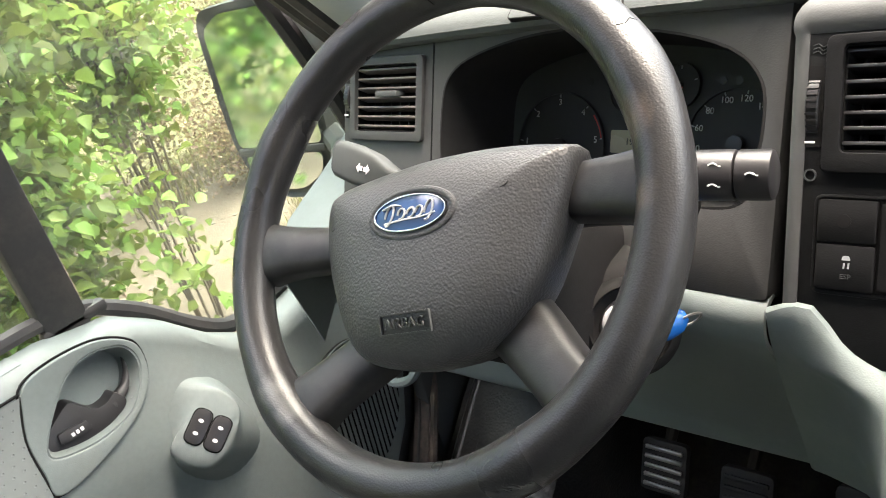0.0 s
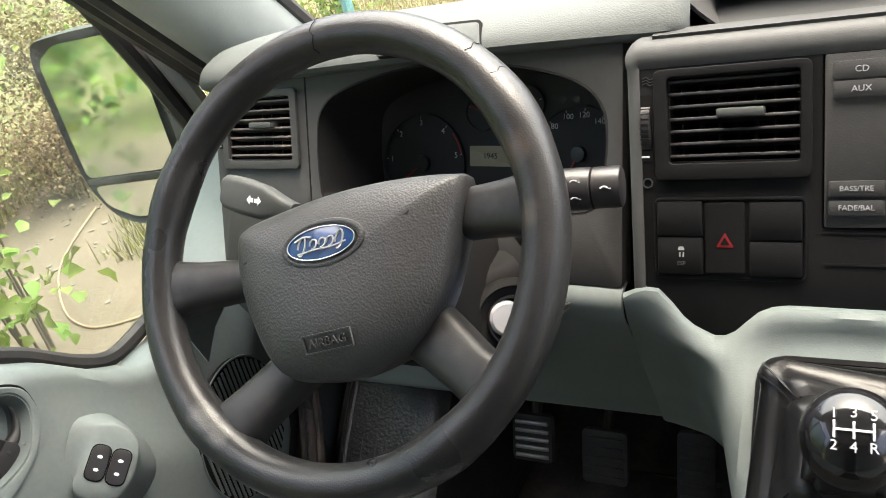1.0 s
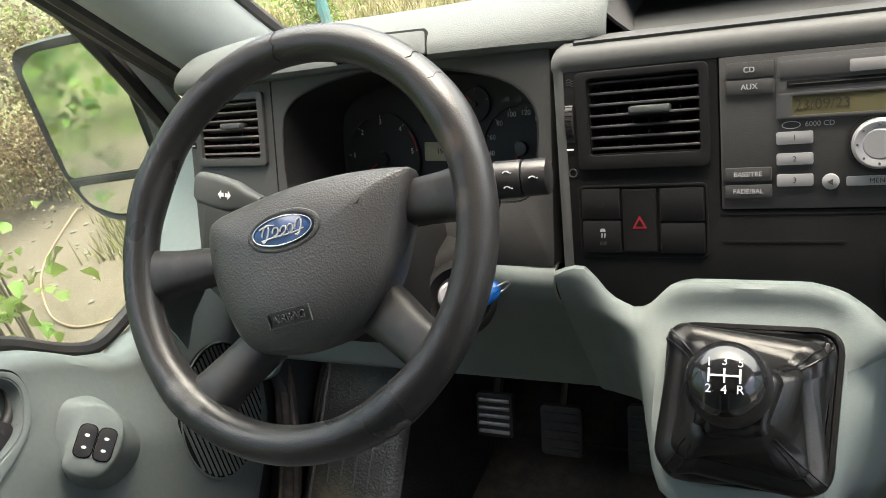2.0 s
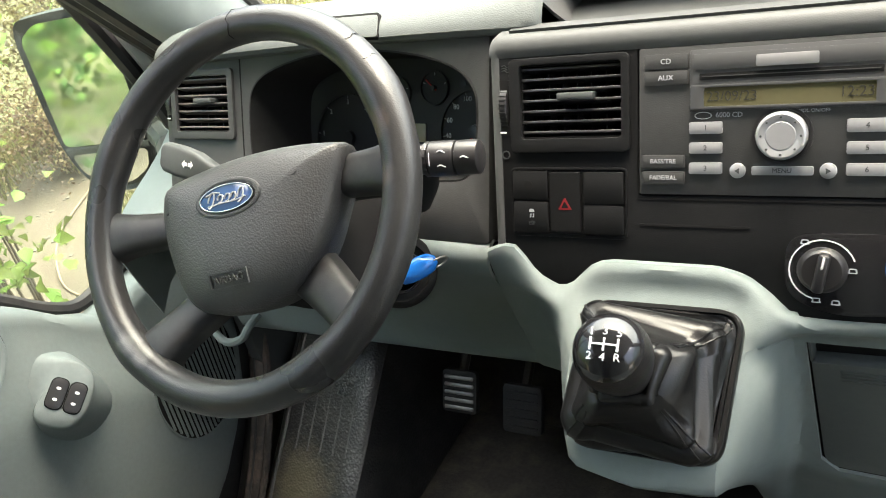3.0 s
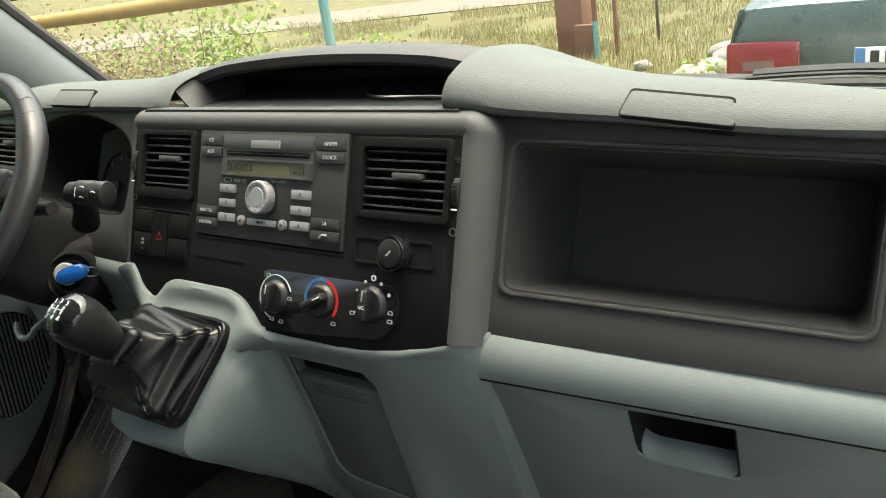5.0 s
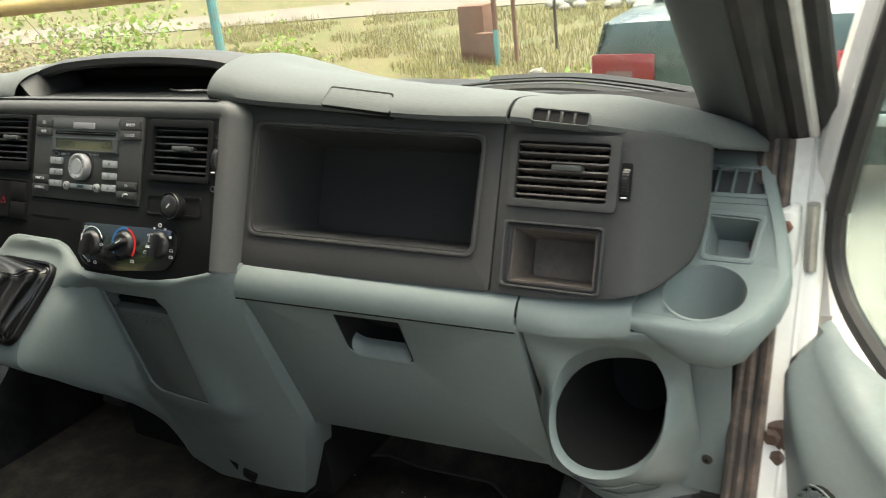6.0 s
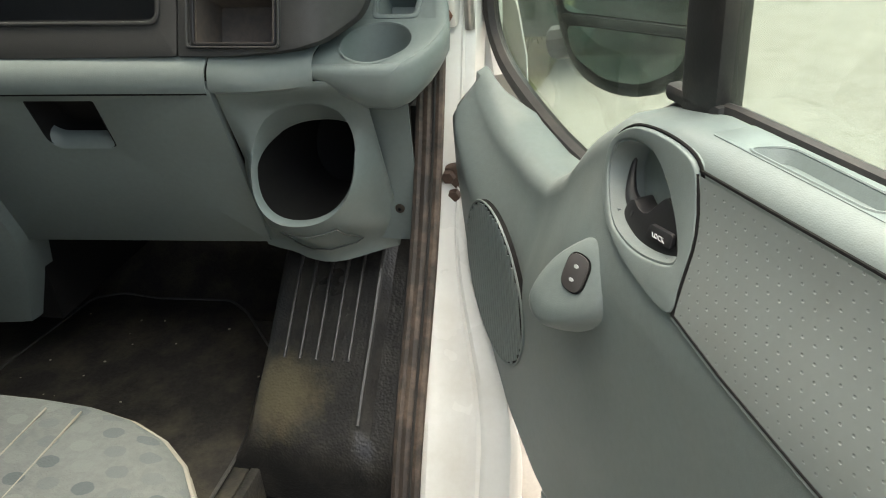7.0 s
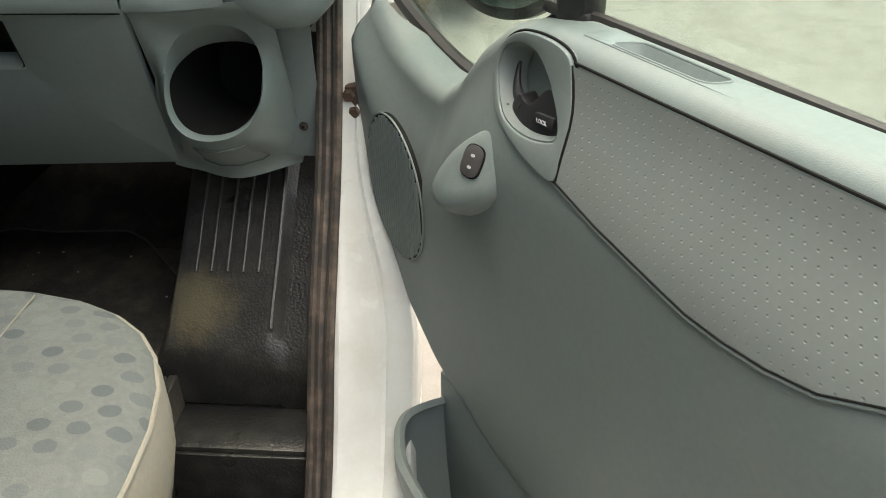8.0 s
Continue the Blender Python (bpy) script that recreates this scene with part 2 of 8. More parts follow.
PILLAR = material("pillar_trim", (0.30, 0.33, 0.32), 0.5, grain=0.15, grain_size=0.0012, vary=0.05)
HEADLINER = material("headliner", (0.42, 0.43, 0.41), 0.9, grain=0.4, grain_size=0.003, pattern="noise", vary=0.05)
STEEL = material("worn_steel", (0.40, 0.39, 0.37), 0.35, metal=0.8, vary=0.15)
DUSTY = material("dusty_slat_plastic", (0.080, 0.072, 0.066), 0.55, vary=0.2, dirt=(0.17, 0.13, 0.10), dirt_amount=0.55, dirt_size=0.02)
RUST = material("rusty_iron", (0.16, 0.075, 0.045), 0.8, grain=0.5, grain_size=0.006, vary=0.3, pattern="noise")
OLDIRON = material("old_brown_iron", (0.075, 0.045, 0.032), 0.7, grain=0.5, grain_size=0.006, vary=0.3, pattern="noise")
FASTENER = material("dark_fastener", (0.06, 0.05, 0.04), 0.5, metal=0.4, vary=0.2)


def glass(name, tint=(1, 1, 1), dust=0.0):
    """A thin pane: clear, with a Fresnel gloss and, where it is dusty, a little of a pale film."""
    mat = bpy.data.materials.new(name)
    mat.use_nodes = True
    N, L = mat.node_tree.nodes, mat.node_tree.links
    N.remove(N["Principled BSDF"])
    out = N["Material Output"]
    tr, gl, mix, fr = (N.new("ShaderNode" + k) for k in ("BsdfTransparent", "BsdfGlossy", "MixShader", "LayerWeight"))
    tr.inputs["Color"].default_value = (*tint, 1)
    gl.inputs["Roughness"].default_value = 0.02
    fr.inputs["Blend"].default_value = 0.5
    pw, ad = N.new("ShaderNodeMath"), N.new("ShaderNodeMath")
    pw.operation, ad.operation = "POWER", "MULTIPLY_ADD"
    pw.inputs[1].default_value, ad.inputs[1].default_value, ad.inputs[2].default_value = 5.0, 0.9, 0.05
    L.new(fr.outputs["Facing"], pw.inputs[0])
    L.new(pw.outputs[0], ad.inputs[0])
    L.new(ad.outputs[0], mix.inputs[0])
    L.new(tr.outputs[0], mix.inputs[1])
    L.new(gl.outputs[0], mix.inputs[2])
    last = mix.outputs[0]
    if dust > 0:
        df, m2, co, nz, mr = (N.new("ShaderNode" + k) for k in ("BsdfDiffuse", "MixShader", "TexCoord", "TexNoise", "MapRange"))
        df.inputs["Color"].default_value = (0.55, 0.55, 0.5, 1)
        nz.inputs["Scale"].default_value, nz.inputs["Detail"].default_value = 22.0, 8.0
        mr.inputs["From Min"].default_value, mr.inputs["From Max"].default_value = 0.35, 0.8
        mr.inputs["To Min"].default_value, mr.inputs["To Max"].default_value = dust * 0.4, dust * 1.8
        L.new(co.outputs["Object"], nz.inputs["Vector"])
        L.new(nz.outputs["Fac"], mr.inputs["Value"])
        L.new(mr.outputs[0], m2.inputs[0])
        L.new(last, m2.inputs[1])
        L.new(df.outputs[0], m2.inputs[2])
        last = m2.outputs[0]
    L.new(last, out.inputs[0])
    return mat


WINDSCREEN = glass("windscreen_glass", (0.68, 0.72, 0.69), 0.09)
SIDEGLASS = glass("side_window_glass", (0.72, 0.80, 0.76), 0.04)
MIRROR = material("mirror_glass", (0.80, 0.84, 0.82), 0.02, metal=1.0, vary=0.01)


def cloth():
    """Grey seat cloth with staggered blue-grey ovals and ribbed stripes."""
    mat = material("seat_cloth", (0.112, 0.121, 0.117), 0.9, grain=0.8, grain_size=0.0016, vary=0.16, spec=0.1)
    N, L = mat.node_tree.nodes, mat.node_tree.links
    bsdf = N["Principled BSDF"]
    base = bsdf.inputs["Base Color"].links[0].from_socket
    co, sep = N.new("ShaderNodeTexCoord"), N.new("ShaderNodeSeparateXYZ")
    L.new(co.outputs["Object"], sep.inputs[0])

    def mth(op, a, b=None):
        n = N.new("ShaderNodeMath")
        n.operation = op
        for i, v in enumerate((a, b)):
            if v is None:
                continue
            if isinstance(v, (int, float)):
                n.inputs[i].default_value = v
            else:
                L.new(v, n.inputs[i])
        return n.outputs[0]
    u, v = mth("DIVIDE", sep.outputs["X"], 0.031), mth("DIVIDE", sep.outputs["Y"], 0.0215)
    row = mth("FLOOR", v)
    odd = mth("MULTIPLY", mth("MODULO", mth("ABSOLUTE", row), 2.0), 0.5)
    fu = mth("SUBTRACT", mth("FRACT", mth("ADD", u, odd)), 0.5)
    fv = mth("SUBTRACT", mth("FRACT", v), 0.5)
    d = mth("SQRT", mth("ADD", mth("MULTIPLY", mth("MULTIPLY", fu, fu), 1.7), mth("MULTIPLY", mth("MULTIPLY", fv, fv), 1.35)))
    nz = N.new("ShaderNodeTexNoise")
    nz.inputs["Scale"].default_value = 180.0
    L.new(co.outputs["Object"], nz.inputs["Vector"])
    edge = mth("ADD", d, mth("MULTIPLY", mth("SUBTRACT", nz.outputs["Fac"], 0.5), 0.12))
    mr = N.new("ShaderNodeMapRange")
    mr.inputs["From Min"].default_value, mr.inputs["From Max"].default_value = 0.36, 0.40
    mr.inputs["To Min"].default_value, mr.inputs["To Max"].default_value = 0.75, 0.0
    L.new(edge, mr.inputs["Value"])
    tone = N.new("ShaderNodeTexWhiteNoise")
    tone.noise_dimensions = "2D"
    cmb = N.new("ShaderNodeCombineXYZ")
    L.new(mth("FLOOR", mth("ADD", u, odd)), cmb.inputs[0])
    L.new(row, cmb.inputs[1])
    L.new(cmb.outputs[0], tone.inputs["Vector"])
    two = N.new("ShaderNodeMix")
    two.data_type = "RGBA"
    L.new(tone.outputs["Value"], two.inputs["Factor"])
    two.inputs["A"].default_value, two.inputs["B"].default_value = (0.060, 0.070, 0.076, 1), (0.135, 0.145, 0.138, 1)
    mx = N.new("ShaderNodeMix")
    mx.data_type = "RGBA"
    L.new(mr.outputs[0], mx.inputs["Factor"])
    L.new(base, mx.inputs["A"])
    L.new(two.outputs["Result"], mx.inputs["B"])
    L.new(mx.outputs["Result"], bsdf.inputs["Base Color"])
    return mat


CLOTH = cloth()
CLOTHSIDE = material("soiled_seat_side_cloth", (0.21, 0.20, 0.17), 0.9, grain=0.5, grain_size=0.0012, vary=0.1, spec=0.15, dirt=(0.24, 0.19, 0.12), dirt_amount=0.6, dirt_size=0.09)

# ---- frames of the dashboard's faces ----
FC = panel((0, -0.0145, 0.7135), (1, 0, 0), (0, 0.398, 1))
FP = panel((0.443, 0.024, 0.688), (0.305, 0.026, -0.0105), (0, 0.42, 1))
FI = panel((-0.628, 0.046, 0.726), (1, -0.1, 0.02), (0, 0.45, 1))
FY = panel((-0.4, 0.145, 0.68), (1, -0.1, 0), (0, 0.45, 1))
FW = panel((-0.4494, -0.1644, 0.7126), (0.9993, 0.0372, 0), (-0.0243, 0.6535, 0.7565))


def at(m, u, v, n=0.0):
    return m @ Vector((u, v, n))


def local(m, u, v, n=0.0, turn=0.0):
    """A frame in a panel's plane, turned in it."""
    return m @ Matrix.Translation((u, v, n)) @ pose(0, 0, 0, 0, 0, turn)


# ---- dashboard ----
DARKSILVER = material("dull_silver_paint", (0.26, 0.265, 0.27), 0.4, metal=0.4, vary=0.05)
dash = thing("dashboard", "grey and charcoal moulded plastic dashboard of a van", "dashboard", (0, 0.1, 0.0))

V1 = rounded(box_pts(-0.2236, -0.0105, -0.1304, 0.0545), 0.004)
V2 = rounded(box_pts(0.1395, -0.0140, 0.2415, 0.0490), 0.004)
VR1 = rounded(box_pts(-0.2335, -0.0225, -0.1235, 0.0605), 0.006)
VR2 = rounded(box_pts(0.1310, -0.0215, 0.2475, 0.0585), 0.006)
RADIO = rounded(box_pts(-0.1165, -0.0600, 0.1185, 0.0625), 0.002)
CLIM = rounded([(0.0015, -0.088), (0.0015, -0.140), (0.040, -0.1535), (0.182, -0.1395), (0.1995, -0.115), (0.1955, -0.0845)], [0.02, 0.03, 0.02, 0.02, 0.02, 0.02], 5)
b = plate([(-0.247, 0.072), (-0.247, -0.115), (-0.234, -0.117), (-0.214, -0.142), (-0.189, -0.154), (-0.171, -0.147), (-0.159, -0.132), (-0.145, -0.126), (-0.05, -0.127), (-0.028, -0.133), (-0.010, -0.146), (0.003, -0.159), (0.03, -0.162), (0.12, -0.163), (0.20, -0.153), (0.25, -0.137), (0.261, -0.130), (0.261, 0.072)], -0.02, 0.0, FC, [V1, V2, RADIO], r=0.002)
centre_panel = part("centre_panel", b, CENTRE, dash, "dark charcoal centre panel")
for ring, hole in ((VR1, V1), (VR2, V2)):
    part("vent_surround", plate(ring, 0.0, 0.0045, FC, [hole], r=0.0035, seg=3), CENTRE, dash)
# rounded surround of the centre panel: up one side, over the radio and down the other
SIDE_R = [(0.0, 0.0012), (0.007, 0.0008), (0.014, -0.003), (0.021, -0.012), (0.025, -0.024), (0.025, -0.05)]
OVER = [(0.0, 0.0002), (0.008, 0.003), (0.017, 0.001), (0.024, -0.008), (0.0265, -0.022), (0.022, -0.05)]
SIDE_L = [(0.0, 0.0012), (0.0055, 0.0005), (0.010, -0.004), (0.0125, -0.012), (0.0135, -0.03), (0.0135, -0.05)]
stations = [(0.256, v, 0.0, SIDE_R, SIDE_R, 0.0) for v in (-0.131, -0.1, -0.05, 0.0, 0.045)]
stations += [(0.256, 0.062, 90.0 * k / 7, SIDE_R, OVER, k / 7) for k in range(8)]
stations += [(u, 0.062, 90.0, OVER, OVER, 0.0) for u in (0.2, 0.1, 0.0, -0.1, -0.2)]
stations += [(-0.2445, 0.062, 90.0 + 90.0 * k / 7, OVER, SIDE_L, k / 7) for k in range(8)]
stations += [(-0.2445, v, 180.0, SIDE_L, SIDE_L, 0.0) for v in (0.045, 0.0, -0.05, -0.1, -0.118)]
rows = []
for u, v, turn, pa, pb, w in stations:
    prof = spun([(lerp(a[0], c[0], w), lerp(a[1], c[1], w)) for a, c in zip(pa, pb)], 5, closed=False)
    rows.append([(u + d * math.cos(radians(turn)), v + d * math.sin(radians(turn)), n) for d, n in prof])
# same plastic as the panel, painted lighter where its rounded edge is lit
part("panel_surround", thick(loft(rows, FC), 0.003), LITGREY, dash, "smooth surround of the centre panel in a lit grey")

# blank switches, hazard switch
for name, x0, y0, x1, y1, lab in (("blank_switch", -0.2335, -0.0655, -0.1995, -0.0395, ""), ("stability_switch", -0.2335, -0.0960, -0.1995, -0.0675, "blank button with a small car symbol"),
                                  ("hazard_switch", -0.1970, -0.0945, -0.1690, -0.0405, "hazard light button with a dark red triangle"),
                                  ("blank_switch", -0.1655, -0.0680, -0.1295, -0.0405, ""), ("blank_switch", -0.1655, -0.0955, -0.1295, -0.0700, "")):
    sw = part(name, plate(rounded(box_pts(x0, y0, x1, y1), 0.0015), -0.004, 0.0035, FC, r=0.0012), CENTRE, dash, lab)
    if name == "hazard_switch":
        for k, sc in enumerate((1.0, 0.55)):
            tri = [(-0.183 + sc * 0.0075 * math.cos(a), -0.0705 + sc * 0.0075 * math.sin(a)) for a in (math.pi / 2, math.pi * 7 / 6, math.pi * 11 / 6)]
            part("triangle", plate(rounded(tri, 0.001), 0.0034, 0.0038 + 0.0003 * k, FC), DARKRED if k == 0 else CENTRE, sw)
    elif name == "stability_switch":
        part("symbol", plate(rounded([(-0.2182, -0.0770), (-0.2128, -0.0770), (-0.2138, -0.0742), (-0.2172, -0.0742)], 0.0008), 0.0034, 0.0038, FC), DIMWHITE, sw)
        for u in (-0.2172, -0.2146):
            part("symbol", plate([(u, -0.0822), (u + 0.0010, -0.0822), (u + 0.0014, -0.0785), (u + 0.0004, -0.0785)], 0.0034, 0.0038, FC), DIMWHITE, sw)
        lettering("ESP", 0.0045, DARKGREY, sw, local(FC, -0.2155, -0.0875, 0.0036))
    elif lab == "" and x0 < -0.23:
        part("hole", plate(circle_pts(-0.2180, -0.0525, 0.0042, 16), 0.0034, 0.0038, FC), SHADE, sw)
part("switch_surround", plate(rounded(box_pts(-0.2365, -0.1000, -0.1265, -0.0365), 0.006), 0.0, 0.0016, FC, [rounded(box_pts(-0.2345, -0.0972, -0.1285, -0.0390), 0.004)], r=0.0008), CENTRE, dash)
part("card_slot", plate(box_pts(-0.1158, -0.0868, -0.0260, -0.0850), 0.0, 0.0008, FC), SHADE, dash)
part("shelf_groove", plate(box_pts(-0.1175, -0.0640, 0.1190, -0.0625), 0.0, 0.0006, FC), SHADE, dash)
# round symbols moulded beside the vents
for u, v in ((-0.2405, -0.0250), (0.2520, -0.0270)):
    part("moulded_ring", lathe([(0.0030, 0.0), (0.0030, 0.0012), (0.0040, 0.0012), (0.0040, 0.0)], 16, local(FC, u, v)), DARKGREY, dash)

# ---- passenger panels ----
BIN = rounded([(-0.1525, -0.0675), (0.1540, -0.0655), (0.1570, 0.0660), (-0.1520, 0.0690)], 0.013, 5)
b = plate(rounded([(-0.1725, -0.112), (0.1785, -0.105), (0.1795, 0.088), (-0.1725, 0.095)], 0.005), -0.02, 0.0, FP, [BIN], r=0.003)
bin_panel = part("bin_panel", b, CHARCOAL, dash, "dark charcoal panel round an open bin")
rim_in = rounded([(-0.1525, -0.0675), (0.1540, -0.0655), (0.1570, 0.0660), (-0.1520, 0.0690)], 0.013, 5)
rim_out = rounded([(-0.1575, -0.0725), (0.1590, -0.0705), (0.1620, 0.0710), (-0.1570, 0.0740)], 0.016, 5)
part("bin_lip", plate(rim_out, 0.0, 0.003, FP, [rim_in], r=0.0022), CHARCOAL, dash)


def tub(front, back, d0, d1, m):
    """An open tub: walls from the front outline back to a smaller one, and a floor."""
    bb = bmesh.new()
    rows = [[(p[0], p[1], d0) for p in front], [(lerp(p[0], q[0], 0.55), lerp(p[1], q[1], 0.55), lerp(d0, d1, 0.55)) for p, q in zip(front, back)],
            [(lerp(p[0], q[0], 0.93), lerp(p[1], q[1], 0.93), lerp(d0, d1, 0.94)) for p, q in zip(front, back)], [(q[0], q[1], d1) for q in back]]
    bb = loft(rows, None, closed=True)
    bb.faces.new([v for v in bb.verts if abs(v.co.z - d1) < 1e-7])
    return merged(None, thick(bb, 0.002), m)


back = rounded([(-0.135, -0.060), (0.142, -0.058), (0.145, 0.060), (-0.135, 0.062)], 0.016, 5)
part("bin_tub", tub(BIN, back, -0.001, -0.128, FP), CHARCOAL, dash, "deep open storage bin")

V3 = rounded(box_pts(0.1990, 0.0005, 0.3008, 0.0635), 0.004)
SB = rounded(box_pts(0.2010, -0.0905, 0.2955, -0.0300), 0.004)
pr = spun([(0.1805, -0.105), (0.240, -0.1045), (0.308, -0.098), (0.340, -0.0895), (0.3555, -0.081), (0.374, -0.063), (0.3855, -0.046), (0.392, -0.02), (0.394, 0.01), (0.394, 0.043), (0.393, 0.075)], 3, closed=False) + [(0.1815, 0.088)]
b = plate(pr, -0.02, 0.0, FP, [V3, SB], r=0.002)
# the outer end of the panel curves away to the side
for u in (0.326, 0.336, 0.346, 0.356, 0.366, 0.376, 0.386):
    bmesh.ops.bisect_plane(b, geom=b.verts[:] + b.edges[:] + b.faces[:], plane_co=at(FP, u, 0, 0), plane_no=FP.to_3x3() @ Vector((1, 0, 0)))
back = FP.inverted()
for v in b.verts:
    q = back @ v.co
    v.co = at(FP, q.x, q.y, q.z - 13.0 * max(0.0, q.x - 0.326) ** 2)
bmesh.ops.triangulate(b, faces=b.faces)
part("end_panel", b, CHARCOAL, dash, "dark charcoal end panel with a vent")
part("vent_surround", plate(rounded(box_pts(0.1905, -0.0080, 0.3120, 0.0715), 0.006), 0.0, 0.0045, FP, [V3], r=0.0035, seg=3), CHARCOAL, dash)
part("tray_surround", plate(rounded(box_pts(0.1905, -0.0965, 0.3035, -0.0235), 0.006), 0.0, 0.005, FP, [rounded(box_pts(0.1945, -0.0935, 0.3000, -0.0265), 0.005)], r=0.002), CHARCOAL, dash)
part("tray_surround", plate(rounded(box_pts(0.1965, -0.0925, 0.2985, -0.0275), 0.005), -0.004, 0.0025, FP, [SB], r=0.002), BLACK, dash)
part("small_tub", tub(SB, rounded(box_pts(0.2100, -0.0860, 0.2900, -0.0400), 0.006), -0.001, -0.055, FP), DUSTY, dash, "small open oddments tray")
# curved cheek between the end panel and the side pod
rows = []
for k, v in enumerate(np.linspace(-0.096, 0.078, 9)):
    u0 = table(v, [-0.098, -0.0895, -0.081, -0.063, -0.046, -0.02, 0.01, 0.043, 0.075], [0.308, 0.340, 0.3555, 0.374, 0.3855, 0.392, 0.394, 0.394, 0.393])
    rows.append([tuple(at(FP, u0 - 0.002 - 0.050 * t, v, -0.002 - 13.0 * max(0.0, u0 - 0.328) ** 2 - 0.10 * t)) for t in np.linspace(0, 1, 7)])
part("cheek", thick(loft(rows), 0.003), CHARCOAL, dash)

# ---- driver's instrument panel ----
V0 = rounded(box_pts(-0.0955, -0.0330, 0.0025, 0.0340), 0.004)
HOLE = spun([(0.036, -0.055), (0.0355, -0.01), (0.043, 0.018), (0.070, 0.036), (0.13, 0.050), (0.195, 0.054), (0.27, 0.047), (0.325, 0.032), (0.350, 0.010), (0.3545, -0.02), (0.350, -0.055), (0.343, -0.075), (0.30, -0.082), (0.10, -0.082), (0.045, -0.075)], 4)
b = plate(rounded([(-0.118, -0.15), (0.366, -0.14), (0.367, 0.072), (-0.118, 0.066)], 0.005), -0.02, 0.0, FI, [V0, HOLE], r=0.002)
part("instrument_panel", b, CHARCOAL, dash, "charcoal panel round the instruments")
part("vent_surround", plate(rounded(box_pts(-0.1040, -0.0420, 0.0115, 0.0420), 0.006), 0.0, 0.004, FI, [V0], r=0.003, seg=3), CHARCOAL, dash)
part("panel_seam", plate(box_pts(0.0225, -0.12, 0.0240, 0.06), 0.0, 0.0006, FI), SHADE, dash)
shrink = [(lerp(x, 0.195, 0.10), lerp(y, -0.02, 0.05)) for x, y in HOLE]
bb = loft([[(x, y, 0.0) for x, y in HOLE], [(lerp(x, sx, 0.5), lerp(y, sy, 0.5), -0.045) for (x, y), (sx, sy) in zip(HOLE, shrink)], [(x, y, -0.085) for x, y in shrink]], FI, closed=True)
part("instrument_hood", thick(bb, 0.002), MATTBLACK, dash)

# ---- upper pads ----
def pad_rows(stations):
    rows = []
    for x, pts in stations:
        rows.append([(x, y, z) for y, z in spun(pts, 4, closed=False)])
    return rows


def dense(rows, n=4):
    """More rows between, along smooth curves."""
    cols = [spun([r[j] for r in rows], n, closed=False) for j in range(len(rows[0]))]
    return [[c[i] for c in cols] for i in range(len(cols[0]))]


drv = [(-0.800, [(0.15, 0.745), (0.143, 0.752), (0.155, 0.762), (0.19, 0.765), (0.23, 0.757), (0.30, 0.73), (0.40, 0.70)]),
       (-0.755, [(0.085, 0.765), (0.078, 0.772), (0.092, 0.785), (0.13, 0.790), (0.18, 0.780), (0.28, 0.75), (0.40, 0.71)]),
       (-0.640, [(0.068, 0.776), (0.060, 0.783), (0.075, 0.797), (0.11, 0.803), (0.16, 0.798), (0.26, 0.765), (0.42, 0.715)]),
       (-0.420, [(0.052, 0.784), (0.043, 0.791), (0.060, 0.803), (0.10, 0.808), (0.15, 0.802), (0.26, 0.770), (0.43, 0.72)]),
       (-0.300, [(0.043, 0.786), (0.034, 0.793), (0.052, 0.807), (0.09, 0.812), (0.14, 0.808), (0.26, 0.777), (0.44, 0.72)]),
       (-0.228, [(0.040, 0.786), (0.030, 0.793), (0.048, 0.812), (0.085, 0.822), (0.13, 0.820), (0.25, 0.79), (0.44, 0.72)]),
       (-0.214, [(0.046, 0.784), (0.040, 0.790), (0.056, 0.808), (0.09, 0.817), (0.135, 0.815), (0.25, 0.785), (0.44, 0.72)])]
psg = [(0.222, [(0.040, 0.790), (0.034, 0.797), (0.050, 0.812), (0.085, 0.821), (0.13, 0.820), (0.22, 0.80), (0.44, 0.72)]),
       (0.236, [(0.034, 0.791), (0.026, 0.799), (0.042, 0.818), (0.080, 0.829), (0.13, 0.828), (0.22, 0.806), (0.44, 0.72)]),
       (0.300, [(0.045, 0.783), (0.036, 0.789), (0.052, 0.805), (0.090, 0.814), (0.14, 0.806), (0.23, 0.783), (0.44, 0.72)]),
       (0.400, [(0.052, 0.776), (0.046, 0.780), (0.062, 0.793), (0.10, 0.799), (0.15, 0.788), (0.24, 0.765), (0.43, 0.715)]),
       (0.520, [(0.060, 0.766), (0.053, 0.770), (0.068, 0.782), (0.10, 0.789), (0.15, 0.778), (0.24, 0.756), (0.42, 0.71)]),
       (0.632, [(0.066, 0.762), (0.058, 0.768), (0.076, 0.778), (0.11, 0.775), (0.16, 0.765), (0.24, 0.745), (0.40, 0.705)])]
endp = [(0.636, [(0.066, 0.761), (0.058, 0.768), (0.076, 0.778), (0.11, 0.775), (0.16, 0.765), (0.24, 0.745), (0.40, 0.705)]),
        (0.720, [(0.080, 0.750), (0.073, 0.757), (0.092, 0.769), (0.125, 0.771), (0.17, 0.763), (0.24, 0.742), (0.39, 0.70)]),
        (0.780, [(0.105, 0.737), (0.099, 0.743), (0.116, 0.754), (0.145, 0.756), (0.18, 0.749), (0.25, 0.730), (0.37, 0.695)]),
        (0.832, [(0.155, 0.716), (0.151, 0.722), (0.165, 0.731), (0.190, 0.731), (0.22, 0.725), (0.27, 0.710), (0.35, 0.69)]),
        (0.868, [(0.235, 0.690), (0.233, 0.694), (0.243, 0.699), (0.258, 0.699), (0.27, 0.697), (0.30, 0.690), (0.34, 0.68)])]
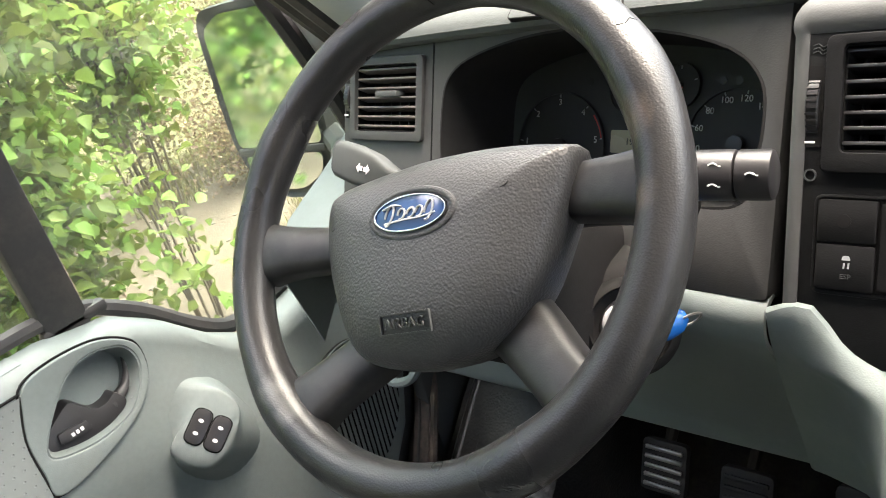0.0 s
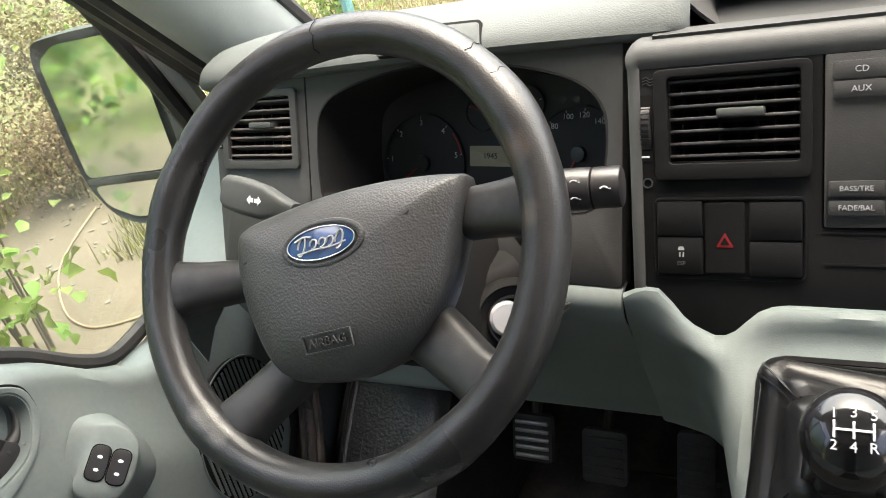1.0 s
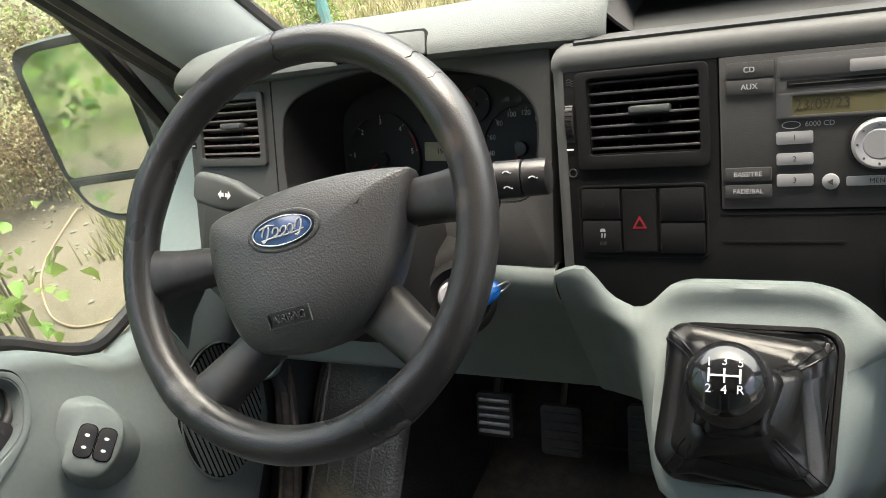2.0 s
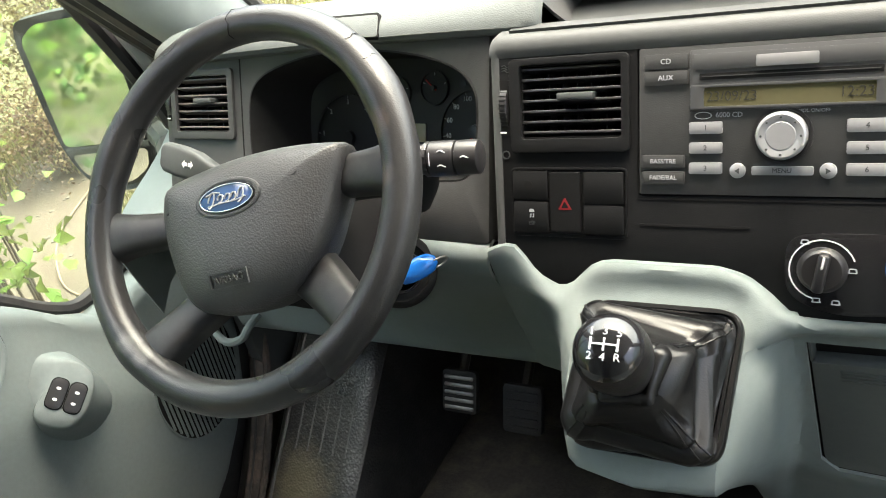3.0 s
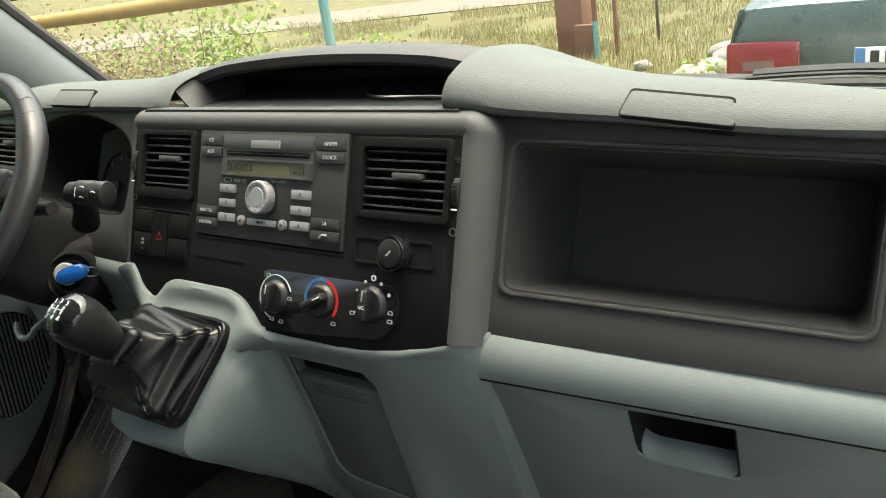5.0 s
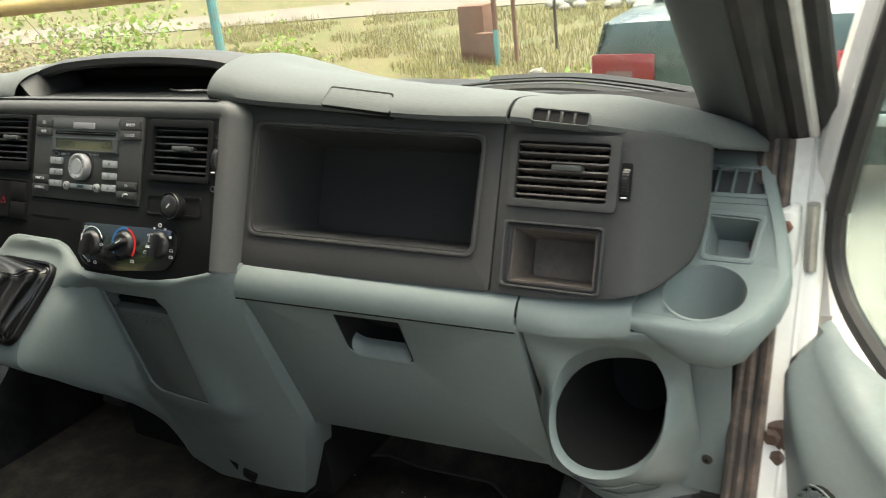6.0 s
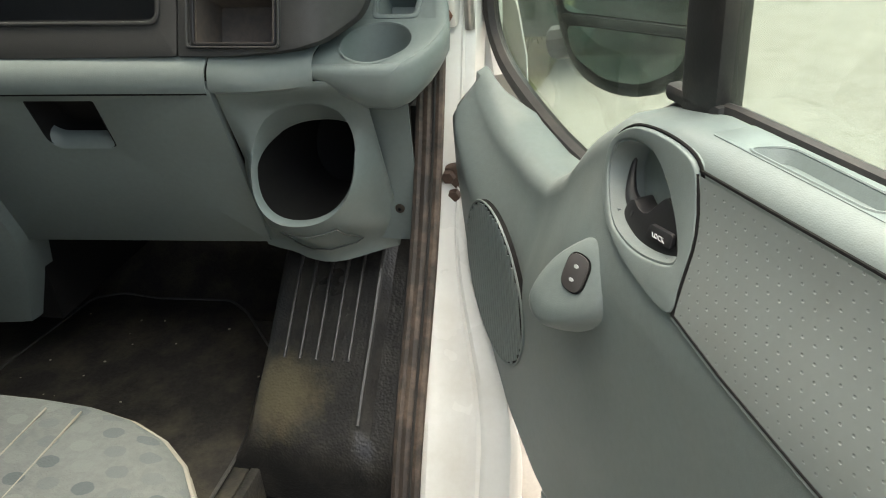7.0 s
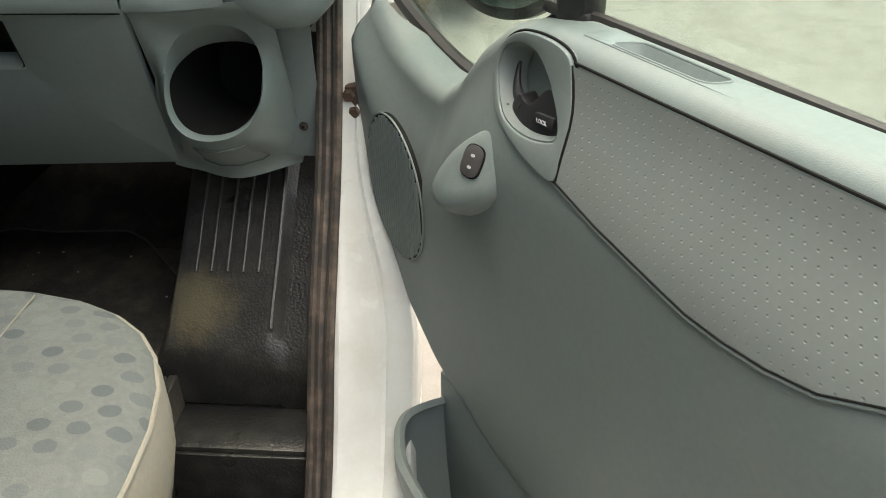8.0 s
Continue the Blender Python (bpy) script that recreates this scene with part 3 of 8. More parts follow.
for lab, st in (("grained grey pad over the instruments", drv), ("grained grey pad over the open bin", psg), ("grained grey pad at the passenger's end", endp)):
    part("upper_pad", thick(loft(dense(pad_rows(st), 4)), -0.004), PAD, dash, lab)
# flaps set into the pads
for m, w in ((panel((0.441, 0.0525, 0.7850), (0.094, 0.006, -0.011), (0, 0.75, 0.65)), 0.094), (panel((-0.440, 0.0480, 0.8010), (0.1, -0.007, 0.0), (0, 0.75, 0.65)), 0.110)):
    out = rounded([(-w / 2, -0.012), (w / 2, -0.012), (w / 2 - 0.006, 0.013), (-w / 2 + 0.004, 0.013)], 0.004)
    part("flap", plate(out, -0.012, 0.0018, m, r=0.0012), PAD, dash, "small hinged flap in the pad")
    part("flap_gap", plate([(x * 1.03, y * 1.14 + 0.001) for x, y in out], -0.012, 0.0009, m), SHADE, dash)
# defroster outlets on the pads' ends
for m in (panel((0.690, 0.0690, 0.7680), (0.052, 0.010, -0.007), (0, 0.55, 0.60)), panel((-0.700, 0.079, 0.783), (0.052, -0.010, 0.003), (0, 0.55, 0.75))):
    m = m @ Matrix.Translation((0, -0.004, -0.002))
    out = rounded(box_pts(-0.031, -0.0085, 0.031, 0.0085), 0.004)
    part("defroster_outlet", plate(out, -0.006, 0.0066, m, [rounded(box_pts(-0.0295, -0.0070, 0.0295, 0.0070), 0.003)], r=0.0008), PAD, dash)
    # the pad is not cut: a near-black plate stands for the hole's shade
    part("outlet_hole", plate(rounded(box_pts(-0.0298, -0.0073, 0.0298, 0.0073), 0.003), -0.003, 0.0040, m), SHADE, dash)
    for x in (-0.013, 0.001, 0.015):
        part("outlet_bar", block(x - 0.0012, x + 0.0012, -0.0064, 0.0064, 0.0, 0.0062, m, r=0.0005), CHARCOAL, dash)

# ---- tray in the middle of the top, under its arched hood ----
def arch(x):
    t = (x - 0.005) / 0.225
    return 0.838 - 0.014 * t * t - 0.010 * max(0.0, abs(t) - 0.75) * 4 * 0.5


rows = []
for x in np.linspace(-0.232, 0.242, 25):
    z = arch(x)
    rows.append([(x, 0.105, z - 0.012), (x, 0.098, z - 0.008), (x, 0.097, z - 0.002), (x, 0.104, z + 0.001), (x, 0.15, z - 0.002), (x, 0.25, z - 0.03), (x, 0.44, 0.722)])
part("tray_hood", thick(loft(rows), -0.003), CHARCOAL, dash, "arched hood over the top tray")
bb = block(-0.235, 0.245, 0.03, 0.26, 0.770, 0.782, r=0)
part("tray_floor", bb, CHARCOAL, dash)
part("tray_back", block(-0.225, 0.235, 0.235, 0.245, 0.78, 0.795, r=0), CHARCOAL, dash)
rows = [[(x, 0.016 + 0.004, 0.7925), (x, 0.035, 0.792), (x, 0.06, 0.784)] for x in (-0.235, 0.0, 0.245)]
part("tray_lip", thick(loft(rows), 0.003), CHARCOAL, dash)
for s, x0 in ((1, -0.212), (-1, 0.222)):
    rows = []
    for y in np.linspace(0.058, 0.16, 8):
        h = lerp(0.80, 0.815, smooth01((y - 0.03) / 0.06)) - 0.05 * max(0.0, y - 0.10)
        rows.append([(x0 + s * (0.010 + 0.02 * (1 - smooth01((y - 0.03) / 0.08))), y, 0.778), (x0 + s * 0.006, y, lerp(0.778, h, 0.6)), (x0 - s * 0.004, y, h)])
    part("tray_cheek", thick(loft(rows), 0.003), CHARCOAL, dash)
part("cable", tube(spun([(0.05, 0.12, 0.785), (0.09, 0.10, 0.787), (0.14, 0.105, 0.786), (0.20, 0.10, 0.786)], 6, False), 0.0015, 6), STEEL, dash)

# ---- air vents ----
def air_vent(m, x0, y0, x1, y1, n, wheel_u, wheel_v0, wheel_v1, label, grime):
    v = thing("air_vent", label, "air vent", at(m, (x0 + x1) / 2, y0, 0), group="dashboard air vents")
    part("duct", tub(box_pts(x0, y0, x1, y1), box_pts(x0 + 0.004, y0 + 0.003, x1 - 0.004, y1 - 0.003), -0.0005, -0.05, m), SHADE, v)
    h = y1 - y0
    for i in range(n):
        y = y0 + h * (i + 0.6) / n
        sl = block(x0 + 0.001, x1 - 0.001, -0.0012, 0.0012, -0.013, 0.0005, m @ Matrix.Translation((0, y, 0)) @ pose(0, 0, 0, -16, 0, 0), r=0.0006)
        part("slat", sl, grime, v)
    for i in range(7):
        x = lerp(x0, x1, (i + 0.5) / 7)
        part("vertical_vane", block(x - 0.0007, x + 0.0007, y0 + 0.001, y1 - 0.001, -0.034, -0.018, m, r=0), BLACK, v)
    xm, ym = (x0 + x1) / 2 + 0.006, y0 + h * 0.56
    part("tab", block(xm - 0.0165, xm + 0.0165, ym - 0.003, ym + 0.0035, -0.006, 0.0075, m, r=0.0015), DARKGREY, v, "grey plastic adjusting tab")
    if wheel_u is not None:
        part("wheel_slot", plate(rounded(box_pts(wheel_u - 0.0058, wheel_v0 - 0.002, wheel_u + 0.0058, wheel_v1 + 0.002), 0.002), 0.0, 0.0009, m), SHADE, v)
        rr = (wheel_v1 - wheel_v0) / 2 + 0.003
        wm = m @ Matrix.Translation((wheel_u, (wheel_v0 + wheel_v1) / 2, -rr + 0.0062)) @ pose(0, 0, 0, 0, 90, 0)
        w = part("thumb_wheel", lathe([(0, -0.0038), (rr - 0.001, -0.0038), (rr, -0.003), (rr, 0.003), (rr - 0.001, 0.0038), (0, 0.0038)], 40, wm), BLACK, v, "ridged black thumb wheel")
        bb = bmesh.new()
        for i in range(40):
            a = 2 * math.pi * i / 40
            bb = block(-0.0007, 0.0007, -0.0034, 0.0034, rr - 0.0004, rr + 0.0006, m @ Matrix.Translation((wheel_u, (wheel_v0 + wheel_v1) / 2, -rr + 0.0062)) @ pose(0, 0, 0, math.degrees(a), 0, 0) @ pose(0, 0, 0, 0, 0, 90), r=0, bm=bb)
        part("knurling", bb, BLACK, w)
        part("mark", block(wheel_u - 0.003, wheel_u + 0.003, wheel_v0 + 0.0005, wheel_v0 + 0.002, 0.004, 0.0052, m, r=0.0003), WHITE, v)
    return v


air_vent(FC, -0.2236, -0.0105, -0.1304, 0.0545, 7, -0.2405, -0.0055, 0.0405, "black louvred dashboard vent beside the radio", BLACK)
air_vent(FC, 0.1395, -0.0140, 0.2415, 0.0490, 7, 0.2540, -0.0075, 0.0270, "black louvred dashboard vent beside the radio", BLACK)
air_vent(FP, 0.1990, 0.0005, 0.3008, 0.0635, 7, 0.3190, 0.0075, 0.0430, "dusty brownish louvred vent at the passenger's end", DUSTY)
air_vent(FI, -0.0955, -0.0330, 0.0025, 0.0340, 7, -0.1090, -0.0180, 0.0220, "dusty louvred vent by the driver's door", DUSTY)
for m, u, v in ((FC, -0.2385, 0.0530), (FC, 0.2520, 0.0400), (FP, 0.3120, 0.0620)):
    for k in range(3):
        part("vent_symbol", tube(spun([(u - 0.004, v - 0.0025 + 0.0022 * k, 0.0003), (u - 0.001, v - 0.0015 + 0.0022 * k, 0.0003), (u + 0.0015, v - 0.0035 + 0.0022 * k, 0.0003), (u + 0.004, v - 0.0025 + 0.0022 * k, 0.0003)], 3, False), 0.0004, 4, m), DARKGREY, dash)

# ---- radio ----
radio = thing("car_radio", "dark grey car radio with silver buttons and a display", "car radio", at(FC, 0, -0.06, 0))
part("faceplate", plate(rounded(box_pts(-0.1155, -0.0590, 0.1175, 0.0615), 0.002), -0.03, 0.0015, FC, r=0.001), CHARCOAL, radio, "dark grey faceplate")
LIGHTGREY = material("dark_silver_plastic", (0.062, 0.064, 0.065), 0.40, metal=0.1, vary=0.05)
part("display_bezel", plate(rounded(box_pts(-0.0735, 0.0095, 0.0715, 0.0580), 0.002), 0.0012, 0.0030, FC, r=0.001), LIGHTGREY, radio)
part("upper_strip", plate(rounded(box_pts(-0.0710, 0.0420, 0.0700, 0.0545), 0.001), 0.0028, 0.0042, FC, r=0.0008), LIGHTGREY, radio)
part("eject_button", plate(rounded(box_pts(-0.0228, 0.0425, 0.0215, 0.0515), 0.0015), 0.004, 0.0065, FC, r=0.001), DARKSILVER, radio, "silver eject button")
part("disc_slot", plate(rounded(box_pts(-0.0660, 0.0340, 0.0650, 0.0392), 0.001), 0.0028, 0.0036, FC), SHADE, radio, "black disc slot")
part("slot_line", plate(box_pts(-0.0640, 0.0364, 0.0630, 0.0372), 0.0034, 0.0042, FC), CHARCOAL, radio)
part("display_frame", plate(rounded(box_pts(-0.0725, 0.0108, 0.0705, 0.0302), 0.001), 0.0028, 0.0050, FC, [rounded(box_pts(-0.0622, 0.0130, 0.0606, 0.0280), 0.001)], r=0.001), LIGHTGREY, radio)
LCD = material("amber_grey_display", (0.100, 0.093, 0.050), 0.25, vary=0.06)
INK = material("display_ink", (0.020, 0.020, 0.014), 0.4, vary=0.05)
lcd = part("display", plate(box_pts(-0.0624, 0.0128, 0.0608, 0.0282), 0.0028, 0.0036, FC), LCD, radio, "olive display showing date and time")
lettering("23/09/23", 0.0115, INK, lcd, local(FC, -0.0605, 0.0204, 0.0038), align="LEFT", stretch=0.95)
lettering("12:23", 0.0115, INK, lcd, local(FC, 0.0600, 0.0204, 0.0038), align="RIGHT", stretch=0.95)
for x0, x1, y0, y1, txt, mt, ink, sz in (
        (-0.1105, -0.0750, 0.0442, 0.0562, "CD", CHARCOAL, DIMWHITE, 0.0060), (-0.1108, -0.0750, 0.0315, 0.0428, "AUX", CHARCOAL, DIMWHITE, 0.0060),
        (-0.1128, -0.0775, -0.0364, -0.0258, "BASS/TRE", CHARCOAL, DIMWHITE, 0.0052), (-0.1128, -0.0775, -0.0500, -0.0395, "FADE/BAL", CHARCOAL, DIMWHITE, 0.0052),
        (0.0745, 0.1145, 0.0438, 0.0562, "AM/FM", CHARCOAL, DIMWHITE, 0.0060), (0.0745, 0.1148, 0.0300, 0.0420, "CLOCK", CHARCOAL, DIMWHITE, 0.0060),
        (0.0735, 0.1122, -0.0374, -0.0270, "TA", CHARCOAL, DIMWHITE, 0.0056), (0.0735, 0.1125, -0.0508, -0.0400, "", CHARCOAL, DIMWHITE, 0.0056),
        (-0.0738, -0.0477, -0.0088, 0.0008, "1", SILVER, DARKGREY, 0.0060), (-0.0738, -0.0477, -0.0248, -0.0158, "2", SILVER, DARKGREY, 0.0060), (-0.0738, -0.0477, -0.0415, -0.0322, "3", SILVER, DARKGREY, 0.0060),
        (0.0422, 0.0700, -0.0096, 0.0004, "4", SILVER, DARKGREY, 0.0060), (0.0425, 0.0705, -0.0260, -0.0166, "5", SILVER, DARKGREY, 0.0060), (0.0428, 0.0708, -0.0424, -0.0330, "6", SILVER, DARKGREY, 0.0060),
        (-0.0250, 0.0202, -0.0422, -0.0352, "MENU", SILVER, DARKGREY, 0.0052)):
    bt = part("button", plate(rounded(box_pts(x0, y0, x1, y1), 0.0018), 0.0012, 0.0042, FC, r=0.0011), mt, radio)
    if txt:
        lettering(txt, sz, ink, bt, local(FC, (x0 + x1) / 2, (y0 + y1) / 2, 0.0044))
    else:
        part("symbol", tube(spun([at(FC, 0.088, -0.0472, 0.0044), at(FC, 0.091, -0.0440, 0.0046), at(FC, 0.098, -0.0440, 0.0044)], 4, False), 0.0011, 6), DIMWHITE, bt)
for u, s in ((-0.0357, 1), (0.0305, -1)):
    bt = part("arrow_button", lathe([(0, 0.0048), (0.0052, 0.0046), (0.0060, 0.0040), (0.0062, 0.0012)], 24, local(FC, u, -0.0388)), SILVER, radio)
    part("arrow", plate([(u - 0.0022 * s, -0.0388), (u + 0.0016 * s, -0.0364), (u + 0.0016 * s, -0.0412)], 0.0048, 0.0051, FC), DARKGREY, bt)
part("knob_well", lathe([(0.0225, 0.0012), (0.0225, 0.0026), (0.0205, 0.0026), (0.0200, 0.0014)], 40, local(FC, -0.0030, -0.0110)), BLACK, radio)
kn = part("volume_knob", lathe([(0, 0.0125), (0.0105, 0.0125), (0.0112, 0.0118), (0.0118, 0.0122), (0.0165, 0.0128), (0.0182, 0.0118), (0.0187, 0.0095), (0.0187, 0.0012)], 48, local(FC, -0.0030, -0.0110)), SILVER, radio, "round silver volume knob")
for i in range(8):
    a = 2 * math.pi * i / 8
    part("dimple", lathe([(0, 0.0007), (0.0007, 0.0006), (0.001, 0.0)], 8, local(FC, -0.0030 + 0.0145 * math.cos(a), -0.0110 + 0.0145 * math.sin(a), 0.0125)), DARKGREY, kn)
lettering("6000 CD", 0.0056, DIMWHITE, radio, local(FC, -0.0535, 0.0058, 0.0017), align="LEFT")
lettering("VOL ON/OFF", 0.0038, DIMWHITE, radio, local(FC, 0.0195, 0.0073, 0.0017))
part("badge", plate(circle_pts(-0.0632, 0.0058, 0.0068, 24, 0.0030), 0.0014, 0.0022, FC, [circle_pts(-0.0632, 0.0058, 0.0062, 24, 0.0024)]), DIMWHITE, radio)

# ---- heater controls ----
heater = thing("heater_controls", "black heater panel with three rotary dials", "heater controls", at(FC, 0.1, -0.155, 0))
part("backplate", plate(CLIM, 0.0, 0.004, FC, r=0.003), GLOSSBLACK, heater, "gloss black backplate")


def arc(m, u, v, r, a0, a1, w, n0, n1, steps=20):
    pts = [(u + (r + w) * math.cos(a), v + (r + w) * math.sin(a)) for a in np.linspace(a0, a1, steps)] + [(u + r * math.cos(a), v + r * math.sin(a)) for a in np.linspace(a1, a0, steps)]
    return plate(pts, n0, n1, m)


for k, (u, v, turn) in enumerate(((0.0290, -0.1165, -10), (0.0965, -0.1120, -62), (0.1650, -0.1065, -4))):
    d = part("dial", lathe([(0, 0.010), (0.0145, 0.010), (0.0165, 0.0085), (0.0185, 0.0040)], 40, local(FC, u, v)), BLACK, heater, "black rotary dial with a grip bar")
    part("grip", block(-0.0042, 0.0042, -0.0155, 0.0155, 0.008, 0.021, local(FC, u, v, 0, turn), r=0.0024, seg=3), BLACK, d)
    part("pointer", block(-0.0008, 0.0008, 0.004, 0.0140, 0.0208, 0.0214, local(FC, u, v, 0, turn), r=0.0002), WHITE if k < 2 else DIMWHITE, d)
    if k == 0:
        part("scale", arc(FC, u, v, 0.0235, radians(20), radians(255), 0.0010, 0.0040, 0.0046), WHITE, heater)
    elif k == 1:
        part("cold_scale", arc(FC, u, v, 0.0210, radians(75), radians(215), 0.0032, 0.0040, 0.0047), BLUE, heater, "blue half of the temperature scale")
        part("hot_scale", arc(FC, u, v, 0.0210, radians(-38), radians(74), 0.0032, 0.0040, 0.0047), RED, heater, "red half of the temperature scale")
    else:
        for j, a in enumerate((205, 150, 115, 65, 30)):
            part("fan_mark", plate(circle_pts(u + 0.0240 * math.cos(radians(a)), v + 0.0240 * math.sin(radians(a)), 0.0012 + 0.0002 * j, 12), 0.0040, 0.0046, FC), WHITE, heater)
        part("zero_mark", plate(circle_pts(u, v + 0.0265, 0.0030, 16), 0.0040, 0.0046, FC, [circle_pts(u, v + 0.0265, 0.0020, 16)]), WHITE, heater)
        lettering("A/C", 0.0050, WHITE, d, local(FC, u, v - 0.002, 0.0212))
for u, v in ((0.0505, -0.1160), (0.0395, -0.1420), (0.1155, -0.1330), (0.1400, -0.1180), (0.1890, -0.1200), (0.0160, -0.0945), (0.1890, -0.1115), (0.0255, -0.1410)):
    s = part("symbol", plate(rounded([(u - 0.0035, v - 0.002), (u + 0.0035, v - 0.002), (u + 0.0025, v + 0.002), (u - 0.0025, v + 0.002)], 0.001), 0.0040, 0.0045, FC, [box_pts(u - 0.002, v - 0.0012, u + 0.002, v + 0.0012)]), DIMWHITE, heater)

# ---- lighter ----
lighter = thing("cigarette_lighter", "black cigarette lighter in a glossy ring", "lighter", at(FC, 0.189, -0.07, 0))
recess = rounded([(0.1330, -0.0680), (0.1330, -0.0400), (0.2330, -0.0385), (0.2345, -0.0660)], 0.006)
part("lighter_plate", plate(recess, 0.0, 0.0014, FC, [rounded([(0.1365, -0.0645), (0.1365, -0.0435), (0.2300, -0.0420), (0.2310, -0.0630)], 0.004)], r=0.0007), CENTRE, lighter)
part("socket_ring", lathe([(0.0150, 0.004), (0.0155, 0.0125), (0.0170, 0.0135), (0.0178, 0.012), (0.0182, 0.0)], 40, local(FC, 0.1890, -0.0530)), GLOSSBLACK, lighter, "glossy black ring")
part("lighter_knob", lathe([(0, 0.0150), (0.0110, 0.0150), (0.0138, 0.0140), (0.0148, 0.0115), (0.0150, 0.003)], 40, local(FC, 0.1890, -0.0530)), BLACK, lighter)
part("symbol", plate(rounded([(0.1860, -0.0555), (0.1872, -0.0562), (0.1925, -0.0506), (0.1913, -0.0498)], 0.0006), 0.0150, 0.0154, FC), WHITE, lighter)

# ---- lower dashboard ----
TOPX = [-0.262, -0.247, -0.235, -0.215, -0.189, -0.172, -0.160, -0.145, -0.05, -0.028, -0.010, 0.003, 0.03, 0.12, 0.2, 0.256, 0.281]
TOPV = [-0.118, -0.112, -0.112, -0.138, -0.150, -0.143, -0.128, -0.122, -0.1225, -0.1285, -0.142, -0.155, -0.158, -0.160, -0.150, -0.1335, -0.120]


def console_profile(x):
    """The console's face at x, from the dark panel's lower edge down: (y, z) rows between fitted stations."""
    st = [(-0.262, [(-0.054, 0.584), (-0.050, 0.568), (-0.040, 0.535), (-0.030, 0.505), (-0.020, 0.48), (-0.010, 0.45), (0.004, 0.415), (0.05, 0.40)]),
          (-0.215, [(-0.072, 0.572), (-0.066, 0.562), (-0.056, 0.535), (-0.046, 0.505), (-0.036, 0.48), (-0.026, 0.45), (-0.004, 0.41), (0.05, 0.395)]),
          (-0.186, [(-0.084, 0.568), (-0.088, 0.556), (-0.090, 0.530), (-0.086, 0.500), (-0.076, 0.475), (-0.060, 0.445), (-0.03, 0.41), (0.05, 0.39)]),
          (-0.168, [(-0.088, 0.576), (-0.118, 0.554), (-0.146, 0.524), (-0.160, 0.494), (-0.152, 0.468), (-0.115, 0.442), (-0.06, 0.415), (0.05, 0.388)]),
          (-0.155, [(-0.084, 0.584), (-0.120, 0.556), (-0.160, 0.522), (-0.188, 0.494), (-0.180, 0.476), (-0.135, 0.458), (-0.08, 0.435), (0.05, 0.40)]),
          (-0.100, [(-0.078, 0.590), (-0.118, 0.558), (-0.160, 0.522), (-0.194, 0.490), (-0.188, 0.470), (-0.140, 0.448), (-0.08, 0.425), (0.04, 0.38)]),
          (-0.040, [(-0.080, 0.588), (-0.116, 0.556), (-0.152, 0.520), (-0.178, 0.484), (-0.170, 0.452), (-0.128, 0.412), (-0.07, 0.355), (0.03, 0.27)]),
          (-0.010, [(-0.082, 0.575), (-0.094, 0.552), (-0.102, 0.518), (-0.102, 0.478), (-0.086, 0.430), (-0.055, 0.375), (-0.01, 0.31), (0.045, 0.21)]),
          (0.020, [(-0.077, 0.558), (-0.068, 0.538), (-0.053, 0.505), (-0.0415, 0.46), (-0.031, 0.41), (-0.017, 0.35), (0.020, 0.27), (0.052, 0.16)]),
          (0.090, [(-0.074, 0.553), (-0.066, 0.535), (-0.0545, 0.505), (-0.0415, 0.455), (-0.0275, 0.39), (-0.009, 0.32), (0.030, 0.23), (0.062, 0.13)]),
          (0.180, [(-0.072, 0.562), (-0.067, 0.540), (-0.0595, 0.51), (-0.0465, 0.455), (-0.0315, 0.39), (-0.013, 0.32), (0.030, 0.23), (0.066, 0.13)]),
          (0.235, [(-0.062, 0.574), (-0.060, 0.550), (-0.052, 0.51), (-0.036, 0.455), (-0.014, 0.39), (0.012, 0.32), (0.040, 0.23), (0.070, 0.13)]),
          (0.281, [(-0.044, 0.572), (-0.044, 0.552), (-0.040, 0.51), (-0.020, 0.455), (0.004, 0.39), (0.034, 0.32), (0.060, 0.23), (0.078, 0.13)])]
    xs = [s[0] for s in st]
    return [(table(x, xs, [s[1][k][0] for s in st]), table(x, xs, [s[1][k][1] for s in st])) for k in range(8)]


def console_x(x, z):
    """Lower down the console leans towards the driver's side."""
    a = table(z, [0.13, 0.30, 0.50, 0.56], [0.045, 0.024, 0.0, 0.0])
    b_ = table(z, [0.13, 0.31, 0.51, 0.56], [0.075, 0.045, 0.0, 0.0])
    c = table(z, [0.13, 0.20, 0.297, 0.554, 0.60], [0.082, 0.054, 0.019, -0.003, -0.003])
    return x - table(x, [-0.1, 0.02, 0.15, 0.281], [0.0, a, b_, c])


rows = []
for x in [*np.linspace(-0.262, -0.14, 15), *np.linspace(-0.125, -0.05, 7), *np.linspace(-0.04, 0.04, 12), *np.linspace(0.055, 0.281, 15)]:
    v = table(x, TOPX, TOPV)
    back_ = 0.030 * smooth01((x - 0.256) / 0.024)
    lip_ = lerp(0.001, 0.006, smooth01((x + 0.19) / 0.03)) * lerp(1.0, -0.25, smooth01((x + 0.02) / 0.03))
    p0, p1 = at(FC, x, v, -0.002 - back_), at(FC, x, v - 0.002, lip_ - back_)
    dip = smooth01((x + 0.176) / 0.02) * smooth01((-0.014 - x) / 0.02)
    prof = [(y + 0.005 * dip * (k < 4), z - 0.010 * dip * (k < 4)) for k, (y, z) in enumerate(console_profile(x))]
    pts = [(p0.y, p0.z), (p1.y, p1.z)] + prof
    rows.append([(console_x(x, z), y, z) for y, z in spun(pts, 4, closed=False)])
LIDGREY = material("grey_pocket_lid", (0.110, 0.127, 0.122), 0.48, grain=0.25, grain_size=0.0011, vary=0.06)
rows.append([(x + 0.0015, y + 0.012, z) for x, y, z in rows[-1]])
